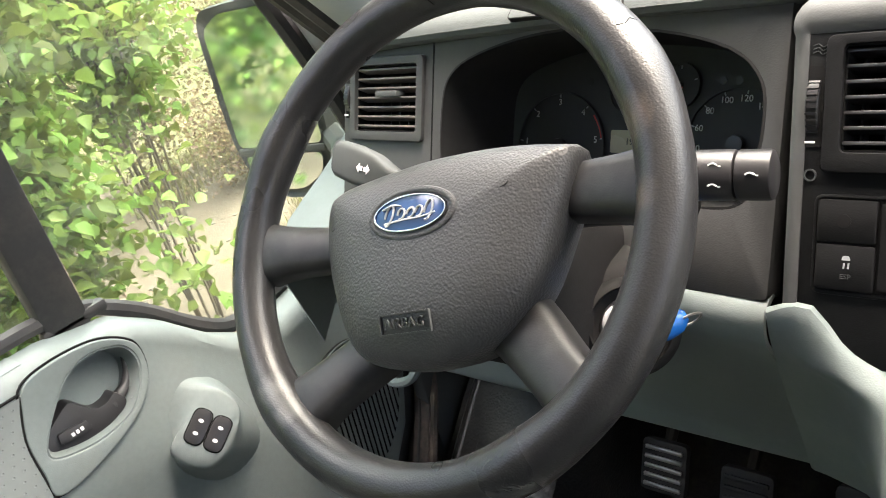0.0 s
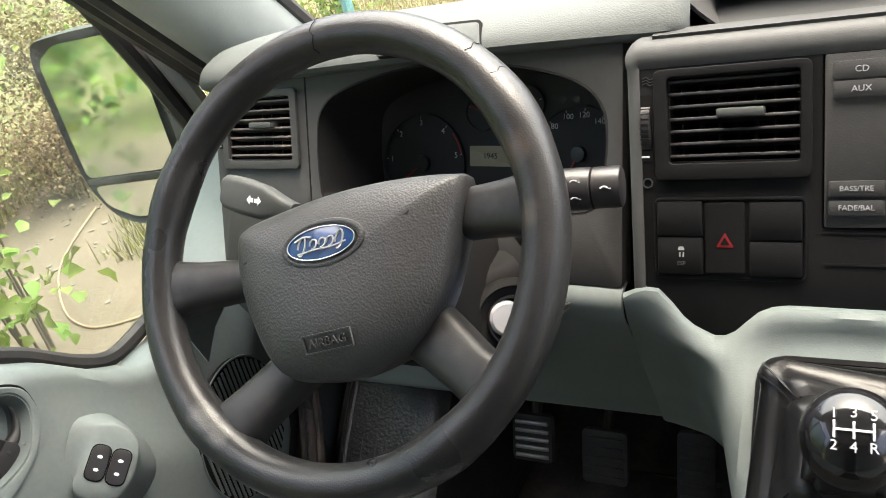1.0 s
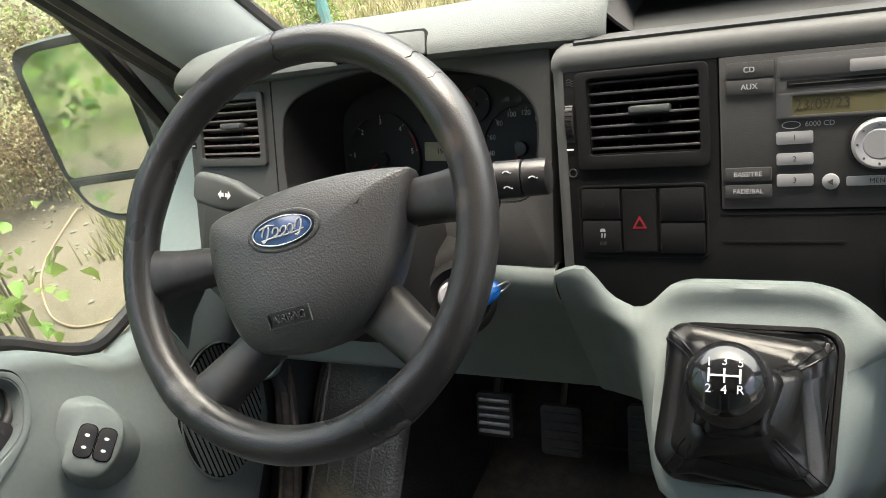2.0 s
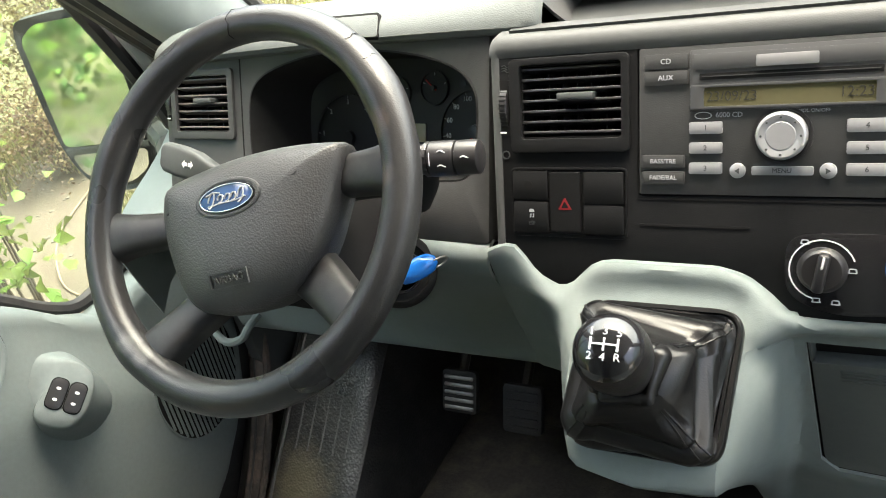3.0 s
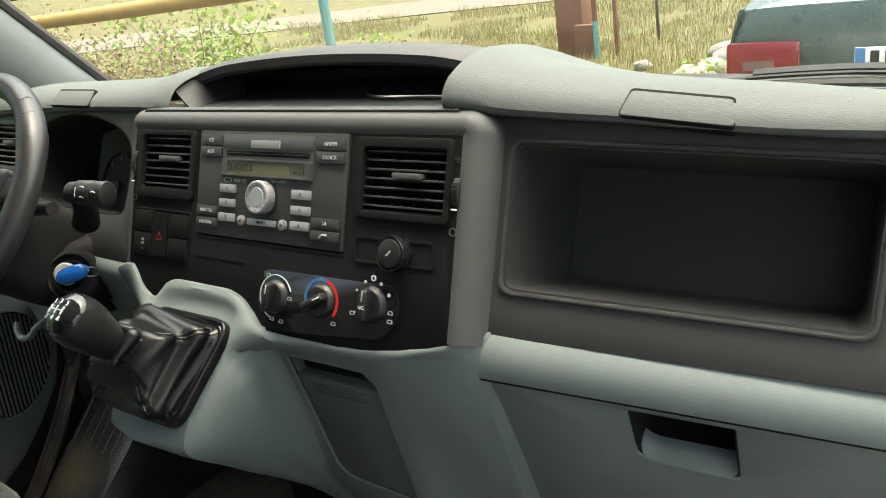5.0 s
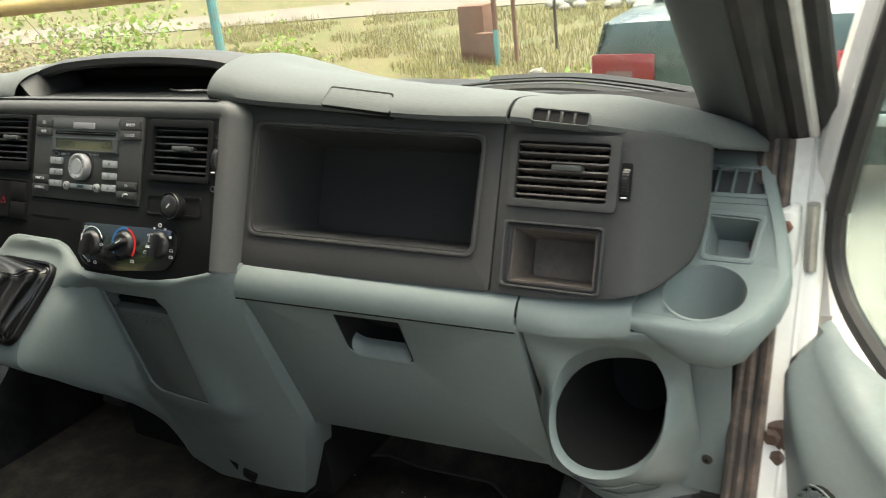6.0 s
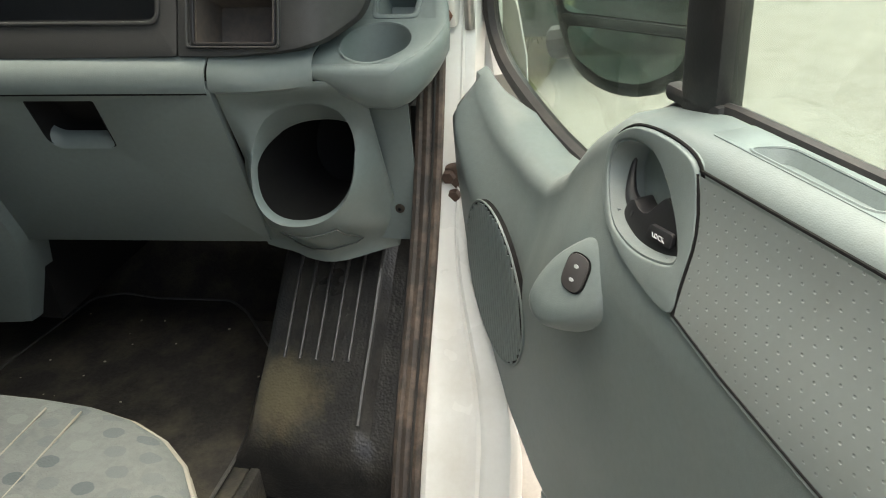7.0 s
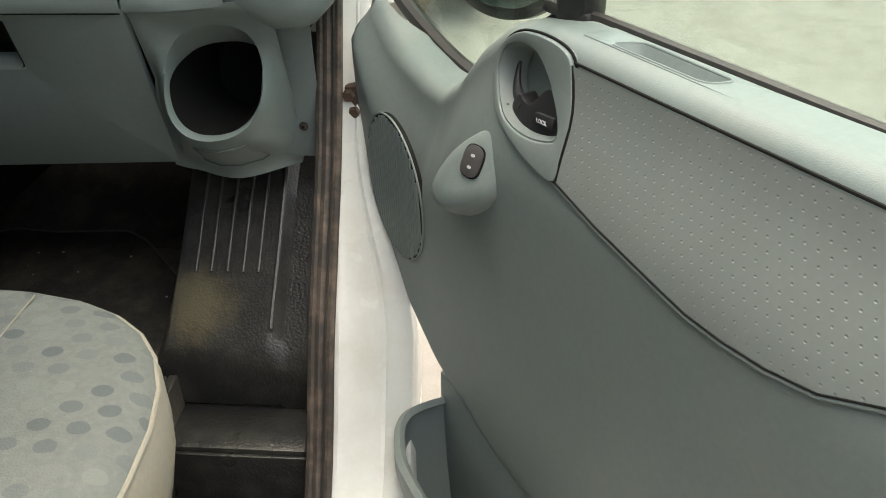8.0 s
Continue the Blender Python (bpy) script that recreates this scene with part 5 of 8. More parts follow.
hub = part("airbag_cover", bb, HUBSKIN, wheel, "pebbled black airbag cover", angle=60)


def pad_n(x, y):
    """The cover's height at a point of the wheel's plane."""
    best = 0.0172
    q = 0.0
    for k in range(len(padc)):
        px, py = padc[k]
        dx, dy = x - 0.006, y + 0.02
        ex, ey = px - 0.006, py + 0.02
        if dx * ex + dy * ey > 0 and abs(dx * ey - dy * ex) < 0.0012:
            q = max(q, math.hypot(dx, dy) / math.hypot(ex, ey))
    return table(q, [0.14, 0.36, 0.58, 0.78, 0.92, 0.975, 1.0], [0.0172, 0.0165, 0.0145, 0.010, 0.004, -0.0015, -0.008])


eb = local(FW, 0.0045, 0.0035, 0.0168, 11)
part("badge_recess", plate(circle_pts(0, 0, 0.0375, 40, 0.0185), -0.004, 0.0012, eb, [circle_pts(0, 0, 0.0318, 40, 0.0135)], r=0.002), HUBSKIN, hub)
em = part("badge", plate(circle_pts(0, 0, 0.0305, 40, 0.0126), -0.003, 0.0016, eb, r=0.0008), EMBLEM, hub, "blue oval badge with a silver rim")
part("badge_rim", plate(circle_pts(0, 0, 0.0308, 40, 0.0128), 0.0, 0.0024, eb, [circle_pts(0, 0, 0.0294, 40, 0.0116)], r=0.0004), CHROME, em)
for k, (u, h, lean) in enumerate(((-0.017, 0.0070, 0.30), (-0.0065, 0.0036, 0.20), (0.0015, 0.0034, 0.25), (0.0085, 0.0036, 0.20), (0.0165, 0.0066, 0.30))):
    loop = [(u + (0.0028 + lean * h * 0.2) * math.cos(a) + lean * h * math.sin(a), h * math.sin(a), 0.0021) for a in np.linspace(-1.9, 3.4, 12)]
    part("badge_scroll", tube(loop, 0.0008, 5, eb), SILVER, em)
part("badge_scroll", tube(spun([(-0.023, 0.0045, 0.0021), (-0.014, 0.0068, 0.0021), (-0.007, 0.0055, 0.0021)], 4, False), 0.0008, 5, eb), SILVER, em)
part("badge_scroll", tube(spun([(-0.021, -0.0055, 0.0021), (-0.006, -0.0042, 0.0021), (0.010, -0.0042, 0.0021), (0.022, -0.0022, 0.0021)], 4, False), 0.0007, 5, eb), SILVER, em)
tb = local(FW, 0.0145, -0.0685, pad_n(0.0145, -0.0685) + 0.0006, 13.5) @ pose(0, 0, 0, 14, 0, 0)
# raised frame and letters of the cover, their highlight painted in lighter grey
part("label_frame", plate(rounded(box_pts(-0.0215, -0.0072, 0.0215, 0.0072), 0.001), -0.003, 0.0008, tb, [rounded(box_pts(-0.0205, -0.0062, 0.0205, 0.0062), 0.001)]), LITGREY, hub)
lettering("AIRBAG", 0.0095, LITGREY, hub, tb @ Matrix.Translation((0, 0, 0.0006)), depth=0.0008)
for u, v, t in ((-0.070, -0.010, 20), (0.0705, 0.024, 15)):
    part("scuff", tube([(-0.005, 0.0, 0.0), (0.003, 0.0012, 0.0003), (0.005, 0.003, 0.0)], 0.0007, 5, local(FW, u, v, pad_n(u, v) + 0.0003, t)), BLACK, hub)


SPOKE = material("dark_spoke_plastic", (0.018, 0.0185, 0.019), 0.42, spec=0.4, grain=0.1, vary=0.15, dirt=(0.07, 0.07, 0.068), dirt_amount=0.35, dirt_size=0.02)


def spoke(a, bq, c, d, n0, n1, label):
    """A flat bar from the hub edge a-b to the rim edge d-c."""
    rows = []
    for t in np.linspace(0, 1, 7):
        flare = 0.10 * max(0.0, t - 0.55) ** 2 / 0.2
        p, q = Vector((lerp(a[0], d[0], t), lerp(a[1], d[1], t), 0)), Vector((lerp(bq[0], c[0], t), lerp(bq[1], c[1], t), 0))
        n = lerp(n0, n1, smooth01(t))
        p, q = p.lerp(q, -flare), q.lerp(p, -flare)
        w = (q - p)
        rows.append([p + Vector((0, 0, n - 0.022)), p + Vector((0, 0, n - 0.007)), p + w * 0.04 + Vector((0, 0, n - 0.0035)), p + w * 0.12 + Vector((0, 0, n - 0.0008)), p + w * 0.24 + Vector((0, 0, n + 0.0008)), p + w * 0.5 + Vector((0, 0, n + 0.0018)), p + w * 0.76 + Vector((0, 0, n + 0.0008)), p + w * 0.88 + Vector((0, 0, n - 0.0008)), p + w * 0.96 + Vector((0, 0, n - 0.0035)), q + Vector((0, 0, n - 0.007)), q + Vector((0, 0, n - 0.022))])
    part("spoke", loft(rows, FW, closed=True, caps=True), SPOKE, wheel, label, angle=60)


spoke((0.085, 0.048), (0.090, 0.013), (0.166, 0.014), (0.160, 0.054), -0.012, 0.002, "black upper spoke")
spoke((-0.070, -0.032), (-0.078, -0.002), (-0.160, -0.012), (-0.154, -0.053), -0.012, 0.002, "black upper spoke")
spoke((0.060, -0.074), (0.090, -0.036), (0.150, -0.080), (0.128, -0.108), -0.014, 0.002, "black lower spoke with scratched paint")
spoke((-0.046, -0.070), (-0.008, -0.088), (-0.066, -0.154), (-0.102, -0.132), -0.014, 0.002, "black lower spoke")

# ---- steering column, stalks, ignition ----
col = thing("steering_column", "black plastic steering column shroud", "steering column", at(FW, 0, 0, -0.20))
rows = []
for n, w, h, dy in ((-0.045, 0.050, 0.048, -0.004), (-0.07, 0.064, 0.060, -0.010), (-0.12, 0.072, 0.068, -0.016), (-0.18, 0.072, 0.066, -0.016), (-0.26, 0.062, 0.054, -0.012)):
    rows.append([(x, y + dy, n) for x, y in rounded(box_pts(-w, -h, w, h), 0.026, 5)])
part("shroud", loft(rows, FW, closed=True, caps=True), MATTBLACK, col)
rows = []
for y, z, w, h in ((-0.112, 0.590, 0.038, 0.026), (-0.104, 0.586, 0.054, 0.038), (-0.082, 0.580, 0.064, 0.048), (-0.045, 0.574, 0.092, 0.052), (0.0, 0.578, 0.096, 0.050), (0.05, 0.588, 0.094, 0.044)):
    rows.append([(-0.452 + x, y, z + q) for x, q in rounded(box_pts(-w, -h, w, h), 0.028, 5)])
part("lower_shroud", loft(rows, closed=True, caps=True), MATTBLACK, col, "black lower column shroud")
IG = panel((-0.355, -0.081, 0.590), (0.80, 0.60, 0.0), (-0.30, 0.38, 0.87))
part("ignition_boss", lathe([(0.022, -0.075), (0.036, -0.05), (0.038, -0.01), (0.034, -0.002), (0.0305, 0.0), (0.029, -0.004), (0.020, -0.006)], 40, IG), MATTBLACK, col)
part("ignition_lock", lathe([(0, 0.005), (0.0125, 0.005), (0.0150, 0.003), (0.0155, -0.006)], 32, IG @ Matrix.Translation((-0.005, 0.004, 0))), DIMWHITE, col, "pale ignition lock")
part("boss_ring", lathe([(0.0195, -0.006), (0.0200, 0.001), (0.0215, 0.0012), (0.0225, -0.005)], 36, IG), BLACK, col)

# stalks
ws = tube(spun([at(FW, 0.05, 0.02, -0.062), at(FW, 0.10, 0.028, -0.066), at(FW, 0.13, 0.030, -0.066)], 4, False), [0.009] * 9, 12)
wiper_stalk = part("wiper_stalk", ws, BLACK, col, "black wiper stalk with white symbols")
SM = panel((-0.2895, -0.056, 0.7035), (1, 0.10, 0.0), (0, 0.45, 1))
part("stalk_arm", tube(spun([at(SM, -0.026, 0.0, -0.006), at(SM, -0.030, -0.02, -0.02), (-0.338, -0.045, 0.655)], 5, False), [lerp(0.013, 0.018, k / 10) for k in range(11)], 14), MATTBLACK, wiper_stalk)
for x0, x1, h in ((-0.034, -0.016, 0.0140), (-0.0155, -0.0105, 0.0165), (-0.010, 0.016, 0.0165), (0.0165, 0.0385, 0.0160)):
    rows = []
    for x, q in ((x0, 0.90), (x0 + 0.0008, 1.0), (x1 - 0.0025, 1.0), (x1 - 0.0008, 0.96), (x1, 0.86)):
        rows.append([(x, h * q * math.cos(a), 0.88 * h * q * math.sin(a)) for a in (2 * math.pi * i / 24 for i in range(24))])
    part("stalk_collar", loft(rows, SM, closed=True, caps=True), BLACK, wiper_stalk)
for i in range(6):
    part("collar_rib", block(-0.0155, -0.0105, -0.0007, 0.0007, 0.0140, 0.0152, SM @ pose(0, 0, 0, -62 + 25 * i, 0, 0), r=0.0004), BLACK, wiper_stalk)
part("stalk_line", block(-0.0070, -0.0064, -0.006, 0.006, 0.0140, 0.0148, SM, r=0), WHITE, wiper_stalk)
for u, v in ((0.004, 0.006), (0.004, -0.007), (0.027, 0.0)):
    part("symbol", arc(SM, u, v - 0.002, 0.0032, radians(40), radians(140), 0.0010, 0.0128, 0.0150 if v == 0 else 0.0140, 8), WHITE, wiper_stalk)
    part("symbol", block(u + 0.0035, u + 0.0050, v - 0.0004, v + 0.0004, 0.0128, 0.0150 if v == 0 else 0.0140, SM, r=0), WHITE, wiper_stalk)
ins = tube([at(FW, -0.05, 0.02, -0.062), at(FW, -0.10, 0.024, -0.066)], 0.010, 12)
ind = part("indicator_stalk", ins, BLACK, col, "dark grey indicator stalk with a white arrow symbol")
IM = panel((-0.600, -0.066, 0.703), (0.97, -0.10, -0.10), (0.06, 0.5, 0.86))
rows = []
for x, h in ((-0.040, 0.013), (-0.036, 0.0165), (-0.015, 0.0175), (0.012, 0.016), (0.035, 0.010), (0.050, 0.008)):
    rows.append([(x, y + (x * -0.10), z) for y, z in rounded(box_pts(-h, -0.009, h, 0.009), 0.006, 4)])
part("stalk_head", loft(rows, IM, closed=True, caps=True), DARKGREY, ind)
for s in (-1, 1):
    part("arrow", plate([(0.004 + s * 0.0010, 0.002), (0.004 + s * 0.005, 0.002), (0.004 + s * 0.005, 0.0042), (0.004 + s * 0.0088, 0.0), (0.004 + s * 0.005, -0.0042), (0.004 + s * 0.005, -0.002), (0.004 + s * 0.0010, -0.002)], 0.009, 0.0096, IM), WHITE, ind)
part("audio_remote", block(-0.03, 0.03, -0.012, 0.012, -0.01, 0.01, panel((-0.560, -0.075, 0.585), (0.95, 0.2, 0), (0, 0.5, 0.86)), r=0.005, seg=3), BLACK, col, "black audio remote paddle")
lettering("VOL-", 0.007, DIMWHITE, col, panel((-0.570, -0.079, 0.5935), (0.95, 0.2, 0), (0, 0.5, 0.86)) @ Matrix.Translation((0, -0.004, 0.006)))

key = thing("ignition_key", "blue plastic key in the ignition with a steel ring", "key", at(IG, 0, 0, 0.01))
KM = IG @ pose(0.008, -0.004, 0.004, 0, 0, 12)
part("blade", block(-0.004, 0.004, -0.001, 0.001, -0.004, 0.012, KM, r=0.0004), STEEL, key)
rows = []
for x, w, t in ((-0.012, 0.004, 0.004), (-0.008, 0.0085, 0.007), (0.0, 0.0105, 0.009), (0.014, 0.0115, 0.009), (0.024, 0.0095, 0.008), (0.030, 0.004, 0.004)):
    rows.append([(x, y, 0.021 + z) for y, z in [(w * math.cos(a), t * math.sin(a)) for a in (2 * math.pi * i / 16 for i in range(16))]])
part("key_head", loft(rows, KM, closed=True, caps=True), BLUEGLOSS, key, "glossy blue key head")
part("key_ring", tube([(0.030 + 0.010 * math.cos(a), -0.004 + 0.004 * math.sin(a), 0.016 + 0.011 * math.sin(a)) for a in (2 * math.pi * i / 24 for i in range(24))], 0.0009, 6, KM, closed=True), STEEL, key)

# ---- gear lever ----
gear = thing("gear_lever", "black gear lever with a leather gaiter and ball knob", "gear lever", (-0.0975, -0.131, 0.537))
GM = panel((-0.0965, -0.133, 0.5385), (1, 0, 0), (0, 0.098, 0.082))
gout = rounded([(-0.063, -0.066), (0.064, -0.066), (0.073, 0.062), (-0.062, 0.062)], 0.022, 14)
gin = [(x * 0.93, y * 0.93) for x, y in gout]
part("gaiter_frame", plate(gout, -0.008, 0.0045, GM, [gin], r=0.004, seg=3), LEATHER, gear, "stitched leather edging")
top_w = Vector((-0.093, -0.190, 0.593))
axis = Vector((0.06, -0.57, 0.82)).normalized()
rows = []
N_ = len(gin)
for k in range(49):
    t = k / 48
    c0 = GM @ Vector((0, 0, 0.002))
    ctr = c0.lerp(top_w, smooth01(t * 0.95 + 0.05) if t > 0 else 0)
    row = []
    for i, (x, y) in enumerate(gin):
        base = GM @ Vector((x, y, 0.003))
        a = math.atan2(y, x)
        side = (GM.to_3x3() @ Vector((math.cos(a), math.sin(a), 0)))
        side = (side - side.dot(axis) * axis * smooth01(t * 1.3)).normalized()
        rad0 = (base - c0).length
        # four leather panels that sag between the seams at the corners
        corner = abs(math.sin(2 * a)) ** 1.5
        slack = noise.noise(Vector((math.cos(a) * 1.3, math.sin(a) * 1.3, 5.0)))
        rad = rad0 * lerp(table(t, [0.0, 0.06, 0.15, 0.26, 0.36, 0.46, 0.58, 0.70, 0.86, 1.0], [1.0, 0.92, 0.83, 0.80, 0.80, 0.74, 0.56, 0.40, 0.0, 0.0]),
                          table(t, [0.0, 0.06, 0.15, 0.26, 0.36, 0.46, 0.58, 0.70, 0.86, 1.0], [1.0, 0.98, 0.93, 0.86, 0.78, 0.70, 0.56, 0.40, 0.0, 0.0]), corner)
        rad = max(rad, table(t, [0.0, 0.8, 0.88, 0.93, 0.97, 1.0], [0.020, 0.022, 0.023, 0.027, 0.024, 0.019]))
        swell = math.sin(math.pi * min(1, t / 0.85)) if t < 0.85 else 0.0
        # shelves of slack leather folded over one another
        f1 = math.exp(-((t - 0.40 - 0.10 * slack) / 0.060) ** 2)
        f2 = math.exp(-((t - 0.60 - 0.08 * math.sin(3 * a + 1)) / 0.045) ** 2)
        fold = swell * (0.018 * f1 * (0.7 + 0.9 * slack) + 0.008 * f2 * (1 + math.sin(2 * a + 2.0)) + 0.013 * noise.noise(Vector((math.cos(a) * 2.0, math.sin(a) * 2.0, t * 3.5))))
        fold += 0.0022 * math.sin(14 * a) * smooth01((t - 0.78) / 0.12) * smooth01((1.02 - t) / 0.08)
        drop = -0.016 * math.exp(-((t - 0.20) / 0.12) ** 2) * (1 - corner) - 0.012 * swell * (0.4 + 0.6 * max(0, math.sin(a + 0.4)))
        row.append(ctr + side * (rad + fold) + Vector((0, 0.003 * swell, drop if t > 0 else 0.0)))
    rows.append(row)
bb = loft(rows, closed=True)
bmesh.ops.recalc_face_normals(bb, faces=bb.faces)
bb.normal_update()
for v in bb.verts:
    if not v.is_boundary:
        r1 = 1 - 2.4 * abs(noise.noise(v.co * 24 + Vector((3, 1, 7))))
        r2 = 1 - 2.4 * abs(noise.noise(v.co * 62))
        v.co += v.normal * (0.0062 * r1 + 0.0018 * r2)
bb.verts.ensure_lookup_table()
for i0 in (N_ // 8, 3 * N_ // 8, 5 * N_ // 8, 7 * N_ // 8):
    best = max(range(i0 - N_ // 10, i0 + N_ // 10), key=lambda i: math.hypot(*gin[i % N_])) % N_
    for di in (-1, 2):
        part("seam", tube([bb.verts[k * N_ + (best + di) % N_].co + Vector((0, 0, 0.0004)) for k in range(1, 33)], 0.0009, 5), LEATHER, gear)
part("gaiter", bb, LEATHER, gear, "crumpled black leather gaiter", angle=80)
KB = panel(top_w, (1, 0.05, -0.03), axis.cross(Vector((1, 0.05, -0.03))))
part("knob_neck", lathe([(0.0165, -0.012), (0.0185, 0.0), (0.0205, 0.010), (0.0240, 0.023), (0.0268, 0.037), (0.0276, 0.048), (0.0268, 0.057), (0.0246, 0.065)], 40, KB), material("black_knob_leather", (0.014, 0.014, 0.014), 0.3, grain=0.3, grain_size=0.0014, vary=0.15), gear, "black knob")
cap = part("shift_cap", lathe([(0, 0.0775), (0.008, 0.0765), (0.0155, 0.0736), (0.0210, 0.0698), (0.0246, 0.0652), (0.0250, 0.0610)], 40, KB), GLOSSBLACK, gear, "glossy cap with a white shift pattern")
TM = KB @ Matrix.Translation((0.000, -0.001, 0.0777)) @ pose(0, 0, 0, 0, 0, 0)
for txt, u, v in (("1", -0.0095, 0.0085), ("3", 0.0, 0.0092), ("5", 0.0095, 0.0085), ("2", -0.0095, -0.0085), ("4", 0.0, -0.0090), ("R", 0.0095, -0.0085)):
    zz = -0.0014 if abs(u) > 0.001 else -0.0007
    lettering(txt, 0.0078, WHITE, cap, TM @ Matrix.Translation((u, v, zz)), depth=0.0004)
for x0, x1, y0, y1 in ((-0.0100, 0.0100, -0.0006, 0.0006), (-0.0100, -0.0088, -0.0045, 0.0045), (-0.0006, 0.0006, -0.0045, 0.0045), (0.0088, 0.0100, -0.0045, 0.0045)):
    part("pattern_line", block(x0, x1, y0, y1, -0.0014, 0.0002, TM, r=0), WHITE, cap)

# ---- pedals ----
def pedal(x, y, z, w, h, metal, label):
    p = thing("foot_pedal", label, "pedal", (x, y + 0.10, z - h / 2), group="pedals")
    m = panel((x, y, z), (1, 0, 0), (0, 0.45, 0.9))
    part("pedal_pad", plate(rounded(box_pts(-w / 2, -h / 2, w / 2, h / 2), 0.008), -0.008, 0.004, m, r=0.002), RUBBER, p)
    for k in range(5):
        yy = -h / 2 + h * (k + 0.7) / 5.6
        part("rib", block(-w / 2 + 0.005, w / 2 - 0.005, yy - 0.003, yy + 0.003, 0.003, 0.0075, m, r=0.0015), STEEL if metal else RUBBER, p)
    part("arm", tube([at(m, 0, h * 0.3, -0.008), (x, y + 0.07, z + 0.06), (x, y + 0.12, z + 0.20)], 0.008, 8), FASTENER, p)


pedal(-0.528, 0.200, 0.150, 0.062, 0.070, True, "clutch pedal with worn bright rubber ribs")
pedal(-0.424, 0.205, 0.126, 0.066, 0.078, False, "brown-black brake pedal with rubber ribs")
pedal(-0.300, 0.215, 0.115, 0.050, 0.105, False, "tall dark accelerator pedal")

single("release_lever", tube(spun([(-0.785, 0.012, 0.402), (-0.778, 0.004, 0.390), (-0.755, -0.002, 0.382), (-0.728, 0.002, 0.389), (-0.716, 0.012, 0.404), (-0.716, 0.05, 0.41)], 5, False), 0.006, 8), GREY, "grey hooked bonnet release lever under the dashboard", "lever", at=(-0.75, 0.01, 0.385))

# ---- cab shell ----
floor = single("floor", plate([(-0.80, -1.15), (0.622, -1.15), (0.622, -0.056), (0.80, -0.056), (0.80, 0.46), (-0.80, 0.46)], -0.06, 0.0), FLOORVINYL, "dirty black vinyl cab floor", "floor", kind="structure")


def toe_board():
    rows = [[(x, y, z) for y, z in spun([(0.30, 0.002), (0.36, 0.02), (0.42, 0.10), (0.46, 0.25), (0.47, 0.60)], 4, False)] for x in np.linspace(-0.82, 0.82, 5)]
    return thick(loft(rows), -0.01)


single("bulkhead", toe_board(), CARPET, "black lined bulkhead below the windscreen", "bulkhead", kind="structure")

for side in (1, -1):
    single("kick_panel", block(side * 0.84 - 0.012, side * 0.84 + 0.012, 0.22 if side > 0 else 0.10, 0.47, -0.05, 0.45 if side > 0 else 0.60, r=0.004), DARKGREY, "dark grey trim at the side of the footwell", "trim", kind="structure")
    single("side_sill", block(side * (0.80 if side < 0 else 0.875) - 0.02, side * (0.80 if side < 0 else 0.875) + 0.02, -1.15, 0.30 if side < 0 else -0.16, -0.10 if side < 0 else -0.31, -0.03 if side < 0 else -0.175, r=0.004), RUBBER, "black inner sill of the cab", "sill", kind="structure")

SIDEP = panel((-0.864, 0, 0), (0, 1, 0), (0, 0, 1))
single("side_liner", plate([(0.47, 0.62), (0.165, 0.62), (0.143, 0.455), (0.131, 0.425), (0.119, 0.38), (0.091, 0.33), (0.041, 0.21), (-0.011, 0.145), (-0.069, 0.092), (-0.129, 0.055), (-0.269, 0.025), (-0.89, 0.015), (-1.15, 0.015), (-1.15, -0.40), (0.47, -0.40)], -0.03, 0.0, SIDEP), RUBBER, "black lined side wall under the closed door", "trim", kind="structure")

# floor beside the passenger door: a ribbed wheel-arch ramp and the entry step
def ramp(side):
    rows = []
    for x in [*np.linspace(0.585, 0.64, 6), *np.linspace(0.66, 0.812 if side < 0 else 0.868, 17)]:
        sh = smooth01((x - 0.585) / 0.05)
        z_drop = 0.014 * smooth01((x - 0.792) / 0.012)
        rows.append([(side * x, y, (z - z_drop) * sh + (1 - sh) * 0.001) for y, z in spun([(0.33, 0.36), (0.22, 0.285), (0.15, 0.232), (0.06, 0.150), (0.0, 0.100), (-0.04, 0.062), (-0.058, 0.035), (-0.062, -0.002), (-0.062, -0.05)], 4, False)])
    return loft(rows)


RIBVINYL = material("paler_rib_vinyl", (0.040, 0.039, 0.037), 0.36, vary=0.2, grain=0.2, grain_size=0.003)
RAMPVINYL = material("scuffed_ramp_vinyl", (0.019, 0.019, 0.019), 0.34, grain=0.5, grain_size=0.0035, vary=0.25, dirt=(0.075, 0.070, 0.060), dirt_amount=0.6, dirt_size=0.05)


